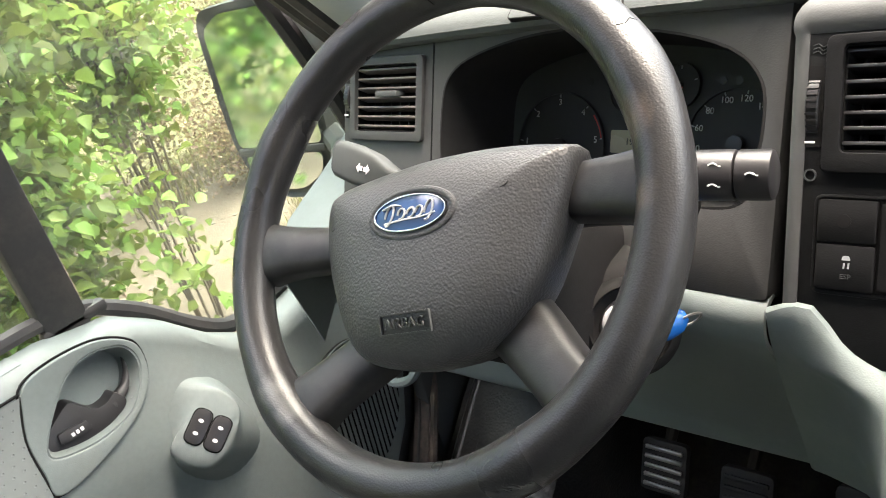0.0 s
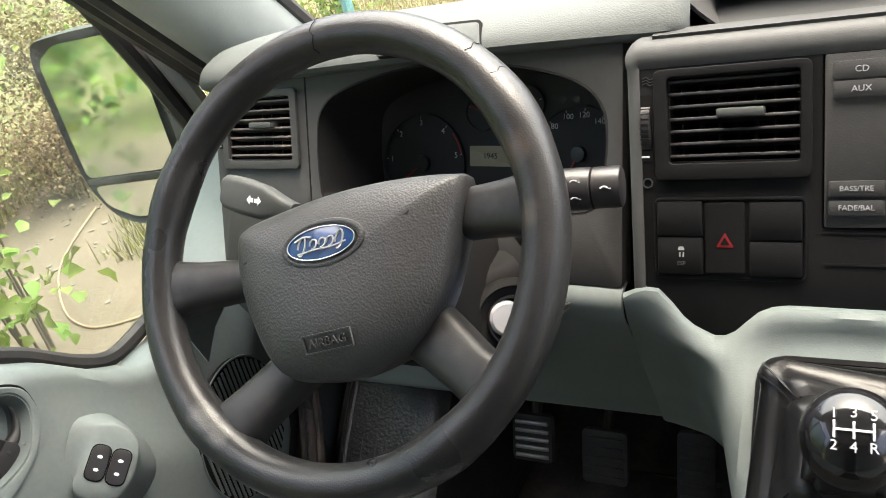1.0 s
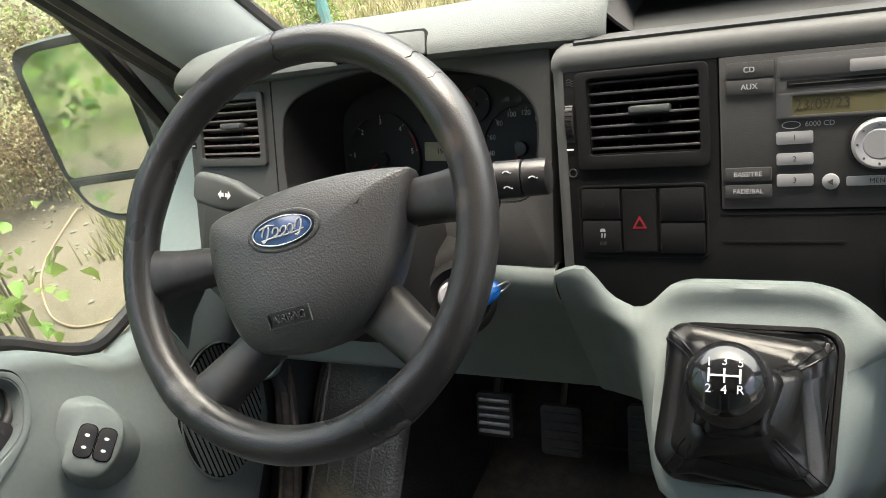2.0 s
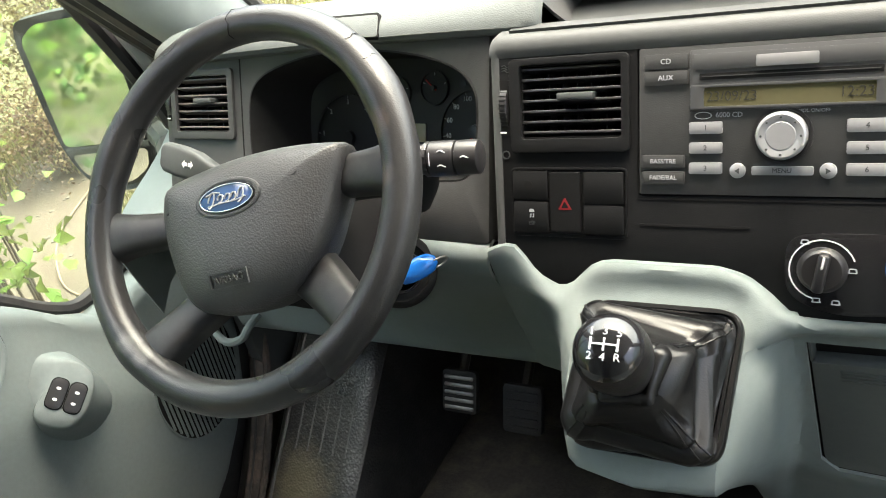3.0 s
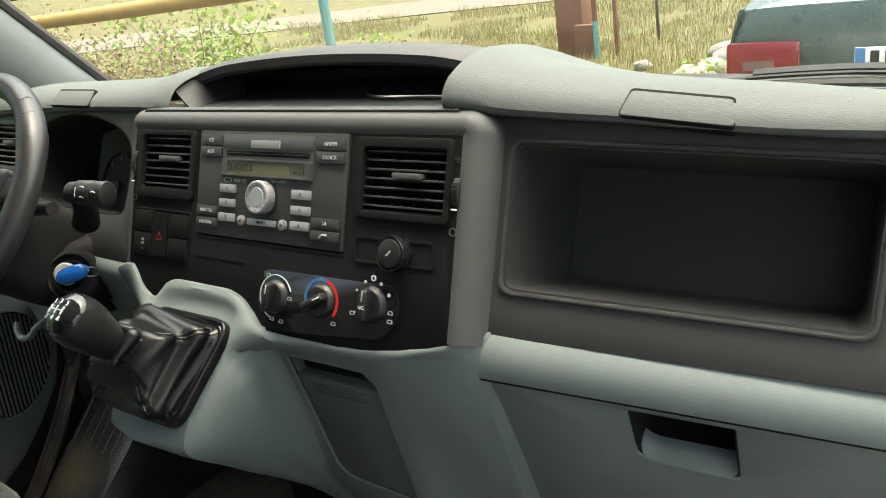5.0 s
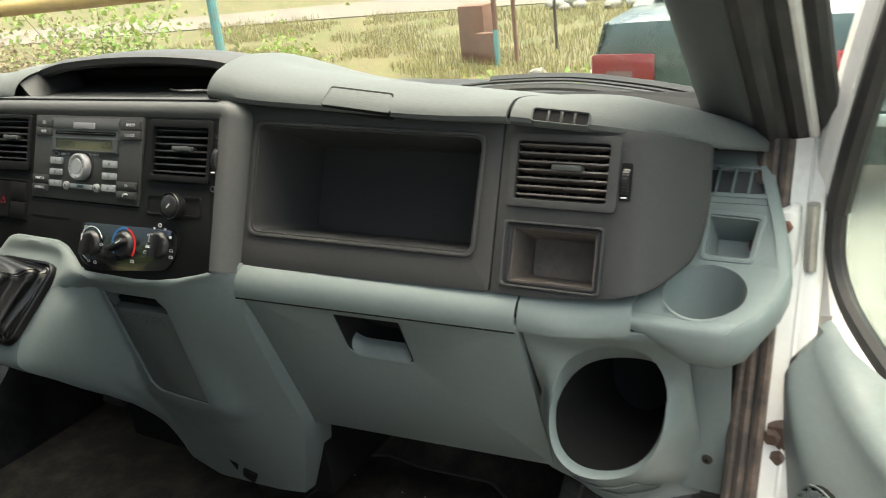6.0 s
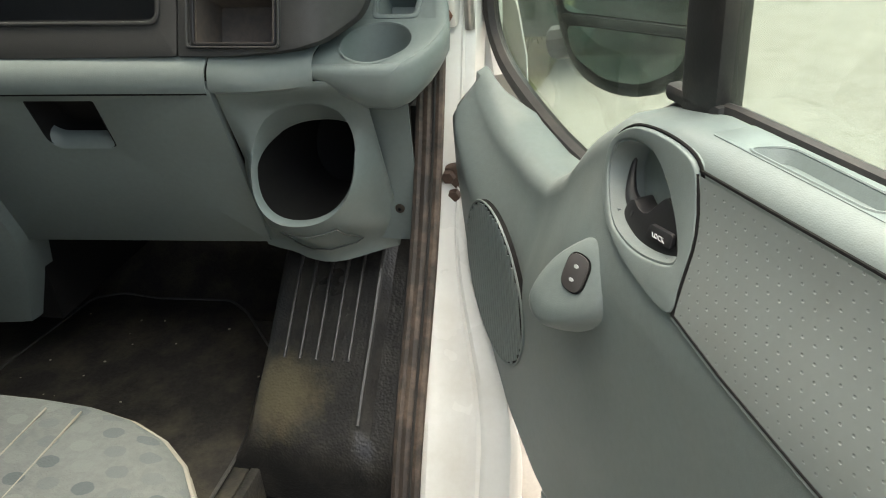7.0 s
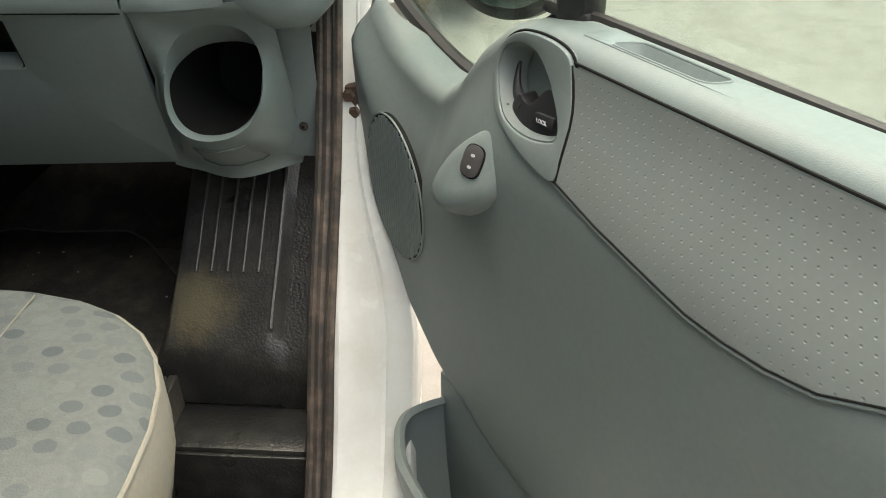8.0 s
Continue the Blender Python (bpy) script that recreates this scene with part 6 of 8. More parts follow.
def stain(mat, centre, radius, rgb):
    """A patch of dried mud trodden into a surface."""
    N, L = mat.node_tree.nodes, mat.node_tree.links
    bsdf = N["Principled BSDF"]
    base = bsdf.inputs["Base Color"].links[0].from_socket
    co, dist, nz, mr, mx = (N.new("ShaderNode" + k) for k in ("TexCoord", "VectorMath", "TexNoise", "MapRange", "Mix"))
    dist.operation = "DISTANCE"
    dist.inputs[1].default_value = centre
    L.new(co.outputs["Object"], dist.inputs[0])
    nz.inputs["Scale"].default_value, nz.inputs["Detail"].default_value, nz.inputs["Roughness"].default_value = 38.0, 9.0, 0.7
    L.new(co.outputs["Object"], nz.inputs["Vector"])
    ad = N.new("ShaderNodeMath")
    ad.operation = "MULTIPLY_ADD"
    ad.inputs[1].default_value = 1.5 * radius
    L.new(nz.outputs["Fac"], ad.inputs[0])
    L.new(dist.outputs["Value"], ad.inputs[2])
    mr.inputs["From Min"].default_value, mr.inputs["From Max"].default_value = 1.05 * radius, 1.75 * radius
    mr.inputs["To Min"].default_value, mr.inputs["To Max"].default_value = 0.6, 0.0
    L.new(ad.outputs[0], mr.inputs["Value"])
    mx.data_type = "RGBA"
    L.new(mr.outputs[0], mx.inputs["Factor"])
    L.new(base, mx.inputs["A"])
    mx.inputs["B"].default_value = (*rgb, 1)
    L.new(mx.outputs["Result"], bsdf.inputs["Base Color"])


for d, size, rgb in ((24, 0.016, (0.11, 0.085, 0.070)), (8, 0.012, (0.09, 0.075, 0.065)), (233, 0.014, (0.15, 0.15, 0.145)), (241, 0.012, (0.13, 0.13, 0.125))):
    stain(RIMSKIN, at(FW, (R0 - 0.008) * math.cos(radians(d)), (R0 - 0.008) * math.sin(radians(d)), 0.012) - at(FW, 0, 0, -0.05), size, rgb)
stain(RAMPVINYL, (-0.035, -0.055, 0.098), 0.075, (0.17, 0.145, 0.088))
for side in (1, -1):
    w = thing("wheel_arch", "black ribbed wheel arch cover in the footwell", "wheel arch", (side * 0.70, 0.05, 0.0), kind="structure")
    part("cover", thick(ramp(side), 0.004 * side), RAMPVINYL, w)
    for k, x in enumerate((0.660, 0.684, 0.709, 0.734, 0.758, 0.786)):
        y1 = -0.03 if k == 5 else 0.035
        pts = []
        for y in np.linspace(0.20, y1, 9):
            z = table(y, [-0.04, 0.0, 0.06, 0.15, 0.22], [0.062, 0.100, 0.150, 0.232, 0.285])
            pts.append((side * x, y, z + 0.002))
        part("rib", tube(pts, 0.0045 if k == 5 else 0.0030, 8), RIBVINYL, w)
step = thing("entry_step", "scuffed black vinyl entry step by the door", "step", (0.72, -0.2, -0.30), kind="structure")
part("upper_tread", block(0.625, 0.868, -0.150, -0.050, -0.085, -0.058, r=0.006), RAMPVINYL, step)
part("lower_tread", block(0.640, 0.880, -0.90, -0.150, -0.30, -0.27, r=0.006), RAMPVINYL, step)
part("riser", block(0.640, 0.872, -0.157, -0.150, -0.30, -0.066, r=0.002), RAMPVINYL, step)
part("inner_riser", block(0.625, 0.640, -0.90, -0.06, -0.30, 0.003, r=0.003), FLOORVINYL, step)

mat_thing = thing("floor_mat", "worn black carpet floor mat with dirt specks", "floor mat", (0.36, 0.0, 0.0))
mpts = rounded([(0.085, 0.10), (0.115, 0.32), (0.17, 0.345), (0.25, 0.335), (0.40, 0.345), (0.45, 0.31), (0.575, 0.17), (0.60, -0.05), (0.60, -0.50), (0.085, -0.50)], 0.015, 3)
part("carpet", plate(mpts, 0.002, 0.010, None, r=0.003), CARPET, mat_thing)
part("edging", tube([(x, y, 0.010) for x, y in mpts], 0.0030, 6, closed=True), material("worn_mat_edging", (0.075, 0.072, 0.066), 0.7, vary=0.2), mat_thing)
rng = random.Random(4)
for i in range(28):
    x, y, s = rng.uniform(0.12, 0.58), rng.uniform(-0.15, 0.30), rng.uniform(0.0008, 0.0020)
    part("crumb", block(-s, s, -s * rng.uniform(0.4, 1), s, 0, s, pose(x, y, 0.0095, 0, 0, rng.uniform(0, 90)), r=0), material("pale_crumb", (0.45, 0.40, 0.32), 0.9) if i == 0 else bpy.data.materials["pale_crumb"], mat_thing)
single("driver_floor_mat", plate(rounded([(-0.60, 0.30), (-0.60, -0.2), (-0.25, -0.25), (-0.02, -0.2), (0.02, 0.15), (-0.20, 0.28)], 0.02), 0.001, 0.008, None, r=0.003), CARPET, "dirty dark carpet mat in the driver's footwell", "floor mat")
dry_leaf = single("dry_leaf", plate(rounded([(-0.02, 0), (0.0, 0.012), (0.022, 0.002), (0.0, -0.011)], 0.006), 0, 0.0015, pose(-0.27, -0.02, 0.009, 6, 8, 30)), material("dry_leaf", (0.30, 0.17, 0.06), 0.8, vary=0.2), "dry brown leaf on the floor", "leaf", at=(-0.27, -0.02, 0.009))

# ---- seats ----
def seat(x0, x1, yf, name, label, z=0.372):
    s = thing(name, label, "seat", ((x0 + x1) / 2, -0.6, 0.0), group="cab seats")
    part("base", block(x0 + 0.05, x1 - 0.06, -0.95, yf - 0.08, 0.001, 0.24, r=0.02), BLACK, s)
    yc, xc = (yf - 0.90) / 2, (x0 + x1) / 2
    hx, hy = (x1 - x0) / 2, (yf + 0.90) / 2
    out = rounded(box_pts(-hx, -hy, hx, hy), [0.10, 0.10, 0.23 if x1 > 0.5 else 0.17, 0.12], 8)
    rows = []
    for zz, sc in ((0.22, 0.93), (0.25, 0.975), (0.30, 1.0), (z - 0.022, 1.0), (z - 0.008, 0.99)):
        rows.append([(xc + x * sc, yc + y * sc, zz) for x, y in out])
    part("cushion_side", loft(rows, closed=True, caps=True), CLOTHSIDE, s, "soiled beige side panel")
    rows = []
    for sc, zz in ((0.995, z - 0.012), (0.985, z - 0.003), (0.95, z + 0.006), (0.85, z + 0.011), (0.6, z + 0.013), (0.3, z + 0.013), (0.02, z + 0.013)):
        rows.append([(xc + x * sc, yc + y * sc, zz) for x, y in out])
    part("cushion_top", loft(rows, closed=True), CLOTH, s, "grey cloth with woven ovals")
    part("piping", tube([(xc + x * 0.994, yc + y * 0.994, z - 0.0095) for x, y in out], 0.0022, 6, closed=True), CLOTHSIDE, s)
    for k in (0.0, 0.035):
        part("seam", tube([(x1 - 0.17 - k, y, z + 0.0115) for y in np.linspace(-0.8, yf - 0.03, 12)], 0.0010, 5), CLOTHSIDE, s)
    rows = []
    for zz, y, w in ((0.34, -0.90, 0.90), (0.42, -0.88, 1.0), (0.7, -0.93, 1.0), (0.93, -0.99, 0.92), (1.0, -1.02, 0.8)):
        rows.append([(xc + x * w, y + yy, zz) for x, yy in rounded(box_pts(-hx, -0.12, hx, 0.06), 0.05, 4)])
    part("backrest", loft(rows, closed=True, caps=True), CLOTH, s)
    return s


seat(-0.02, 0.858, -0.350, "bench_seat", "grey cloth passenger bench seat with oval pattern")
seat(-0.72, -0.20, -0.245, "bucket_seat", "grey cloth driver's seat with oval pattern")

# ---- body: posts, sill, seals, roof ----
def ap(side, t, dx=0.0, dy=0.0, dz=0.0):
    """A point up the windscreen post."""
    return (side * (lerp(0.835, 0.80, t) + dx), lerp(0.34, -0.30, t) + dy, lerp(0.66, 1.36, t) + dz)


for side in (1, -1):
    post = thing("windscreen_post", ("dark" if side > 0 else "pale") + " grey trimmed windscreen post with black seal", "pillar", (side * 0.84, 0.3, 0.6), kind="structure")
    rows = []
    for t in np.linspace(0, 1, 9):
        sec = [(-0.050, 0.055), (-0.058, 0.03), (-0.045, -0.005), (-0.02, -0.030), (0.012, -0.040), (0.030, -0.03), (0.035, 0.03), (0.0, 0.06)]
        rows.append([ap(side, t, dx, dy * 0.9, dy * 0.6) for dx, dy in spun(sec, 3)])
    # passenger's trim is a darker copy of the driver's: side light in the colour
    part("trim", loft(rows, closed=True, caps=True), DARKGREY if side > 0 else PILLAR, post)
    part("screen_seal", tube([ap(side, t, -0.052, 0.045, 0.035) for t in np.linspace(0, 1, 7)], 0.012, 8), RUBBER, post)
    part("door_seal", tube([ap(side, t, 0.040, -0.030, -0.015) for t in np.linspace(-0.05, 1, 9)], 0.018, 10), RUBBER, post)
    # driver's outer post has its light put into the pale colour
    part("outer_skin", tube([ap(side, t, 0.066, -0.012, 0.0) for t in np.linspace(-0.1, 1, 9)], 0.023, 10), RUBBER if side > 0 else PILLAR, post, "black outer post" if side > 0 else "outer post in a lit pale tone")
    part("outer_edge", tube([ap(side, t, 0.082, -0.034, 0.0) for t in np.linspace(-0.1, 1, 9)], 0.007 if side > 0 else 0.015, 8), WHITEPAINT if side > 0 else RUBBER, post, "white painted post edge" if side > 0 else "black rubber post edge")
    part("outer_seal", tube([ap(side, t, 0.099, -0.030, 0.0) for t in np.linspace(-0.1, 1, 9)], 0.012, 8), RUBBER, post)

SEALS = {1: [(0.880, 0.245, 0.70), (0.880, 0.192, 0.58), (0.880, 0.150, 0.48), (0.880, 0.100, 0.38), (0.880, 0.052, 0.30), (0.880, -0.018, 0.207), (0.880, -0.092, 0.108), (0.880, -0.142, 0.020), (0.880, -0.185, -0.050), (0.880, -0.250, -0.115), (0.880, -0.40, -0.155), (0.880, -1.0, -0.16)],
         -1: [(0.868, 0.215, 0.66), (0.872, 0.185, 0.56), (0.868, 0.160, 0.45), (0.858, 0.145, 0.35), (0.845, 0.125, 0.272), (0.822, 0.065, 0.195), (0.812, 0.010, 0.130), (0.812, -0.055, 0.055), (0.815, -0.12, 0.0), (0.818, -0.22, -0.035), (0.820, -0.45, -0.045), (0.820, -1.0, -0.045)]}


def jamb(side):
    j = thing("door_frame", "white painted door opening with worn rubber seal", "door frame", (side * 0.85, -0.2, -0.3), kind="structure")
    sp = [(side * x, y, z) for x, y, z in spun(SEALS[side], 6, False)]
    part("seal", tube(sp, 0.0120, 10, squash=0.8), SEAL, j, "worn brownish rubber door seal")
    part("seal_lip", tube([(x + side * 0.013, y - 0.006, z + 0.002) for x, y, z in sp], 0.0065, 8), SEAL, j)
    part("seal_inner_lip", tube([(x - side * 0.0135, y - 0.002, z + 0.002) for x, y, z in sp], 0.0065, 8), SEAL, j)
    part("seal_groove", tube([(x + side * 0.0065, y - 0.010, z + 0.004) for x, y, z in sp], 0.0022, 6), RUBBER, j)
    rows = []
    for x, y, z in sp:
        if side > 0:
            k = lerp(0.42, 1.0, smooth01((0.34 - z) / 0.26))
            rows.append([(x + k * a, y + k * b2, z + c2) for a, b2, c2 in ((-0.010, 0.012, 0.0), (0.024, 0.002, 0.0), (0.040, 0.010, 0.0), (0.062, 0.024, 0.0), (0.082, 0.036, 0.0), (0.088, 0.036, 0.002), (0.094, 0.041, -0.002), (0.112, 0.047, -0.002), (0.124, 0.054, -0.006), (0.130, 0.066, -0.020), (0.131, 0.10, -0.09))])
        else:
            k = smooth01((0.45 - z) / 0.4)
            rows.append([(x + side * a, y + lerp(0.03, 0.0, k) * b2, z - c2) for a, b2, c2 in ((0.004, 0.0, 0.004), (0.022, 0.3, 0.006), (0.040, 0.6, 0.010), (0.050, 0.9, 0.022), (0.056, 1.2, 0.05), (0.060, 1.5, 0.10), (0.064, 1.6, 0.20), (0.060, 1.6, 0.34))])
    part("paint", thick(loft(rows), 0.003 * side), WHITEPAINT if side > 0 else RUBBER, j, "white painted sill and post" if side > 0 else "black lined sill and post")
    return j


jb = jamb(1)
jamb(-1)
for z in (0.60, 0.355):
    part("hinge", block(0.892, 0.912, 0.185, 0.225, z - 0.035, z + 0.035, r=0.006), WHITEPAINT if z > 0.5 else RUST, jb, "painted door hinge" if z > 0.5 else "rusty door check hinge")
    part("hinge_pin", lathe([(0, -0.04), (0.007, -0.04), (0.007, 0.04), (0, 0.04)], 12, pose(0.925, 0.205, z)), STEEL if z > 0.5 else RUST, jb)
    part("bolt", lathe([(0, 0.006), (0.007, 0.006), (0.008, 0)], 6, panel((0.90, 0.184, z - 0.018), (1, 0, 0), (0, 0, 1))), RUST, jb)
    part("bolt", lathe([(0, 0.006), (0.007, 0.006), (0.008, 0)], 6, panel((0.90, 0.184, z + 0.018), (1, 0, 0), (0, 0, 1))), RUST, jb)

check = part("door_check", block(0.899, 0.921, 0.112, 0.150, 0.352, 0.405, r=0.006), OLDIRON, jb, "rusty door check bracket")
for x, z in ((0.906, 0.392), (0.912, 0.366)):
    part("bolt", lathe([(0, 0.009), (0.0075, 0.009), (0.0095, 0.006), (0.0095, 0)], 6, panel((x, 0.112, z), (1, 0, 0), (0, 0, 1))), OLDIRON, check)

shell = thing("cab_roof", "pale cloth headliner and unseen dark rear wall of the cab", "roof", (0, -0.6, 1.4), kind="structure")
part("headliner", block(-0.84, 0.84, -1.25, -0.28, 1.375, 1.40, r=0), HEADLINER, shell)
# header out of view, added to keep overhead sky light off the console
rows = [[(x, y + 0.06 * (1 - (x / 0.84) ** 2), z) for y, z in spun([(-0.125, 1.172), (-0.16, 1.190), (-0.22, 1.262), (-0.30, 1.335), (-0.42, 1.372)], 4, closed=False)] for x in np.linspace(-0.83, 0.83, 13)]
part("header", thick(loft(rows), -0.02), HEADLINER, shell, "unseen header added to block light from overhead")
# rear wall and posts stay out of view; dark to cut fill from behind
part("rear_wall", block(-0.86, 0.86, -1.30, -1.25, -0.05, 1.38, r=0), CARPET, shell, "unseen rear wall, dark to cut fill light")
for side in (1, -1):
    part("rear_post", block(side * 0.86 - 0.05, side * 0.86 + 0.05, -1.28, -1.06, -0.40, 1.40, r=0.01), DARKGREY, shell)

# ---- windscreen ----
ws_rows = []
for t in np.linspace(0, 1, 7):
    a, b2 = Vector(ap(-1, t, -0.05, 0.05, 0.04)), Vector(ap(1, t, -0.05, 0.05, 0.04))
    ws_rows.append([tuple(a.lerp(b2, s) + Vector((0, 0.14 * (1 - (2 * s - 1) ** 2), 0))) for s in np.linspace(0, 1, 13)])
screen = single("windscreen", loft(ws_rows), WINDSCREEN, "slightly dusty laminated glass windscreen", "windscreen", kind="structure")
screen.visible_shadow = False
cowl_rows = [[(x, 0.40 + 0.16 * (1 - (x / 0.84) ** 2) + dy, z) for dy, z in ((0.0, 0.672), (0.06, 0.682), (0.14, 0.678), (0.22, 0.62))] for x in np.linspace(-0.84, 0.84, 15)]
single("scuttle", thick(loft(cowl_rows), -0.006), BLACK, "black plastic scuttle below the windscreen", "scuttle", kind="structure")
bon = [[(x, 0.50 + 0.16 * (1 - (x / 0.84) ** 2) + dy, z - 0.05 * (x / 0.84) ** 2) for dy, z in ((0.06, 0.60), (0.14, 0.59), (0.3, 0.52), (0.42, 0.38), (0.46, 0.1), (0.46, -0.4))] for x in np.linspace(-0.90, 0.90, 15)]
single("bonnet", thick(loft(bon), -0.006), WHITEPAINT, "white van bonnet", "bonnet", kind="structure")
wip = thing("windscreen_wiper", "black wiper arm and blade lying on the windscreen", "wiper", (0.55, 0.45, 0.74))
wp = spun([(0.31, 0.53, 0.692), (0.40, 0.515, 0.702), (0.53, 0.49, 0.709), (0.66, 0.45, 0.705), (0.76, 0.415, 0.696)], 6, False)
part("blade", tube(wp, 0.007, 6, squash=0.5), RUBBER, wip)
part("arm", tube([(x + 0.005, y + 0.018, z + 0.012) for x, y, z in wp[4:]] + [(0.80, 0.47, 0.70)], 0.008, 6), BLACK, wip)
part("spine", tube([(x, y + 0.006, z + 0.010) for x, y, z in wp], 0.003, 6), BLACK, wip)

# ---- doors ----
PERF = material("dimpled_door_insert", (0.180, 0.202, 0.196), 0.42, vary=0.05, spec=0.5, dirt=(0.15, 0.145, 0.125), dirt_amount=0.25, dirt_size=0.09)


def dimple_bump(mat):
    """Rows of small dimples pressed into the insert."""
    N, L = mat.node_tree.nodes, mat.node_tree.links
    uv, sep = N.new("ShaderNodeUVMap"), N.new("ShaderNodeSeparateXYZ")
    L.new(uv.outputs[0], sep.inputs[0])

    def mth(op, a, b=None):
        n = N.new("ShaderNodeMath")
        n.operation = op
        for i, v in enumerate((a, b)):
            if v is None:
                continue
            if isinstance(v, (int, float)):
                n.inputs[i].default_value = v
            else:
                L.new(v, n.inputs[i])
        return n.outputs[0]
    u, v = mth("DIVIDE", sep.outputs["X"], 0.0108), mth("DIVIDE", sep.outputs["Y"], 0.0088)
    row = mth("FLOOR", v)
    odd = mth("MULTIPLY", mth("MODULO", mth("ABSOLUTE", row), 2.0), 0.5)
    fu, fv = mth("SUBTRACT", mth("FRACT", mth("ADD", u, odd)), 0.5), mth("SUBTRACT", mth("FRACT", v), 0.5)
    d = mth("SQRT", mth("ADD", mth("MULTIPLY", fu, fu), mth("MULTIPLY", fv, fv)))
    mr = N.new("ShaderNodeMapRange")
    mr.inputs["From Min"].default_value, mr.inputs["From Max"].default_value = 0.06, 0.13
    L.new(d, mr.inputs["Value"])
    bp = N.new("ShaderNodeBump")
    bp.inputs["Strength"].default_value, bp.inputs["Distance"].default_value = 0.6, 0.0010
    L.new(mr.outputs[0], bp.inputs["Height"])
    L.new(bp.outputs[0], N["Principled BSDF"].inputs["Normal"])


dimple_bump(PERF)


def door(name, m, label, open_door):
    """A front door in its own frame: x back from the hinge, y up, z into the cab."""
    d = thing(name, label, "van door", m @ Vector((0.4, 0.0, 0)), kind="")
    top = lambda s: table(s, [-0.09, -0.016, 0.0, 0.02, 0.045, 0.075, 0.15, 0.20, 0.24, 0.29, 0.34, 0.42, 0.60, 1.02], [0.535, 0.526, 0.524, 0.505, 0.488, 0.476, 0.462, 0.461, 0.487, 0.540, 0.576, 0.592, 0.594, 0.606])
    low = lambda s: table(s, [-0.016, -0.010, 0.0, 0.008, 0.024, 0.034, 0.060, 0.108, 0.165, 0.235, 0.40, 1.02], [0.470, 0.450, 0.425, 0.400, 0.345, 0.297, 0.225, 0.165, 0.112, 0.070, 0.030, 0.02])
    bulge = lambda s, z: 0.004 * smooth01((s - 0.45) / 0.35) * math.exp(-((z - 0.40) / 0.11) ** 2)
    rows = []
    for s in [*np.linspace(-0.016, 0.20, 18), *np.linspace(0.21, 0.34, 10), *np.linspace(0.348, 0.50, 20), *np.linspace(0.52, 1.02, 14)]:
        t1, z0 = top(s), low(s)
        curl = max(0.0, 0.014 - s) ** 2 * 12
        row = [(s, z0, -0.010 - curl), (s, z0 + 0.003, -0.003 - curl)]
        for k in np.linspace(0, 1, 46):
            z = lerp(z0 + 0.012, t1 - 0.016, k)
            wide = table(s, [0.0, 0.16], [0.050, 0.15])
            n = -0.036 * smooth01((z - (t1 - wide - 0.005)) / wide) + bulge(s, z) + 0.004 * math.sin(math.pi * k) * smooth01(s / 0.1)
            row.append((s, z, n - curl))
        deep = lerp(0.058, 0.092, smooth01(s / 0.07))
        row += [(s, t1 - 0.005, -0.044), (s, t1, -0.056), (s, t1, -deep), (s, t1 - 0.03, -deep - 0.004)]
        rows.append(row)
    skin = loft(rows)
    # opening behind the handle bowl
    hole = spun([(-0.058, 0.020), (-0.050, 0.040), (-0.024, 0.051), (0.004, 0.050), (0.030, 0.034), (0.058, 0.008), (0.068, -0.0085), (0.058, -0.0185), (0.021, -0.026), (-0.022, -0.022), (-0.048, -0.001)], 5)

    def inside(x, y):
        hit = False
        for (x0, y0), (x1, y1) in zip(hole, hole[1:] + hole[:1]):
            if (y0 > y) != (y1 > y) and x < (x1 - x0) * (y - y0) / (y1 - y0) + x0:
                hit = not hit
        return hit
    gone = []
    for fc in skin.faces:
        c = fc.calc_center_median()
        if 0.452 < c.x < 0.625 and c.y > top(c.x) - 0.003 and c.z < -0.06:
            gone.append(fc)
        elif c.z > -0.05 and inside((c.x - 0.414) / 1.06 + 0.004, (c.y - 0.532) / 1.05 + 0.010):
            gone.append(fc)
    bmesh.ops.delete(skin, geom=gone, context="FACES")
    part("trim", merged(None, thick(skin, 0.003), m), DOORGREY, d, "grey-green moulded door trim")

    def nn(s, z):
        t1 = top(s)
        return -0.036 * smooth01((z - (t1 - 0.155)) / 0.15) + bulge(s, z) + 0.002

    # dimpled insert with its groove
    cols = [0.49, 0.498, 0.52, 0.56, 0.60, 0.64, 0.68, 0.72, 0.76, 0.80, 0.84, 0.90, 0.96, 1.015]
    bb = bmesh.new()
    uvl = bb.loops.layers.uv.new("UVMap")
    grid = []
    for s in cols:
        z0 = table(s, [0.49, 0.5585, 0.6375, 0.6776, 0.7246, 0.7748, 0.8087, 0.84, 1.02], [0.475, 0.4635, 0.454, 0.449, 0.450, 0.456, 0.4656, 0.482, 0.54])
        z1 = table(s, [0.472, 1.02], [0.574, 0.586])
        grid.append([(s - (0.49 - table(z, [0.473, 0.502, 0.531, 0.556, 0.580], [0.494, 0.491, 0.488, 0.478, 0.465])) * (1 if s < 0.499 else 0.6 if s < 0.53 else 0), z, nn(s, z) + 0.0035) for z in np.linspace(z0, z1, 9)])
    vs = [[bb.verts.new(p) for p in row] for row in grid]
    for i in range(len(vs) - 1):
        for j in range(8):
            f = bb.faces.new((vs[i][j], vs[i + 1][j], vs[i + 1][j + 1], vs[i][j + 1]))
            for lp in f.loops:
                lp[uvl].uv = lp.vert.co.xy
    insert = part("insert", merged(None, bb, m), PERF, d, "pale grey dimpled insert panel")
    part("insert_lip", tube([(row[0][0], row[0][1] - 0.0015, row[0][2] - 0.001) for row in grid], 0.0022, 8, m), DOORGREY, insert)
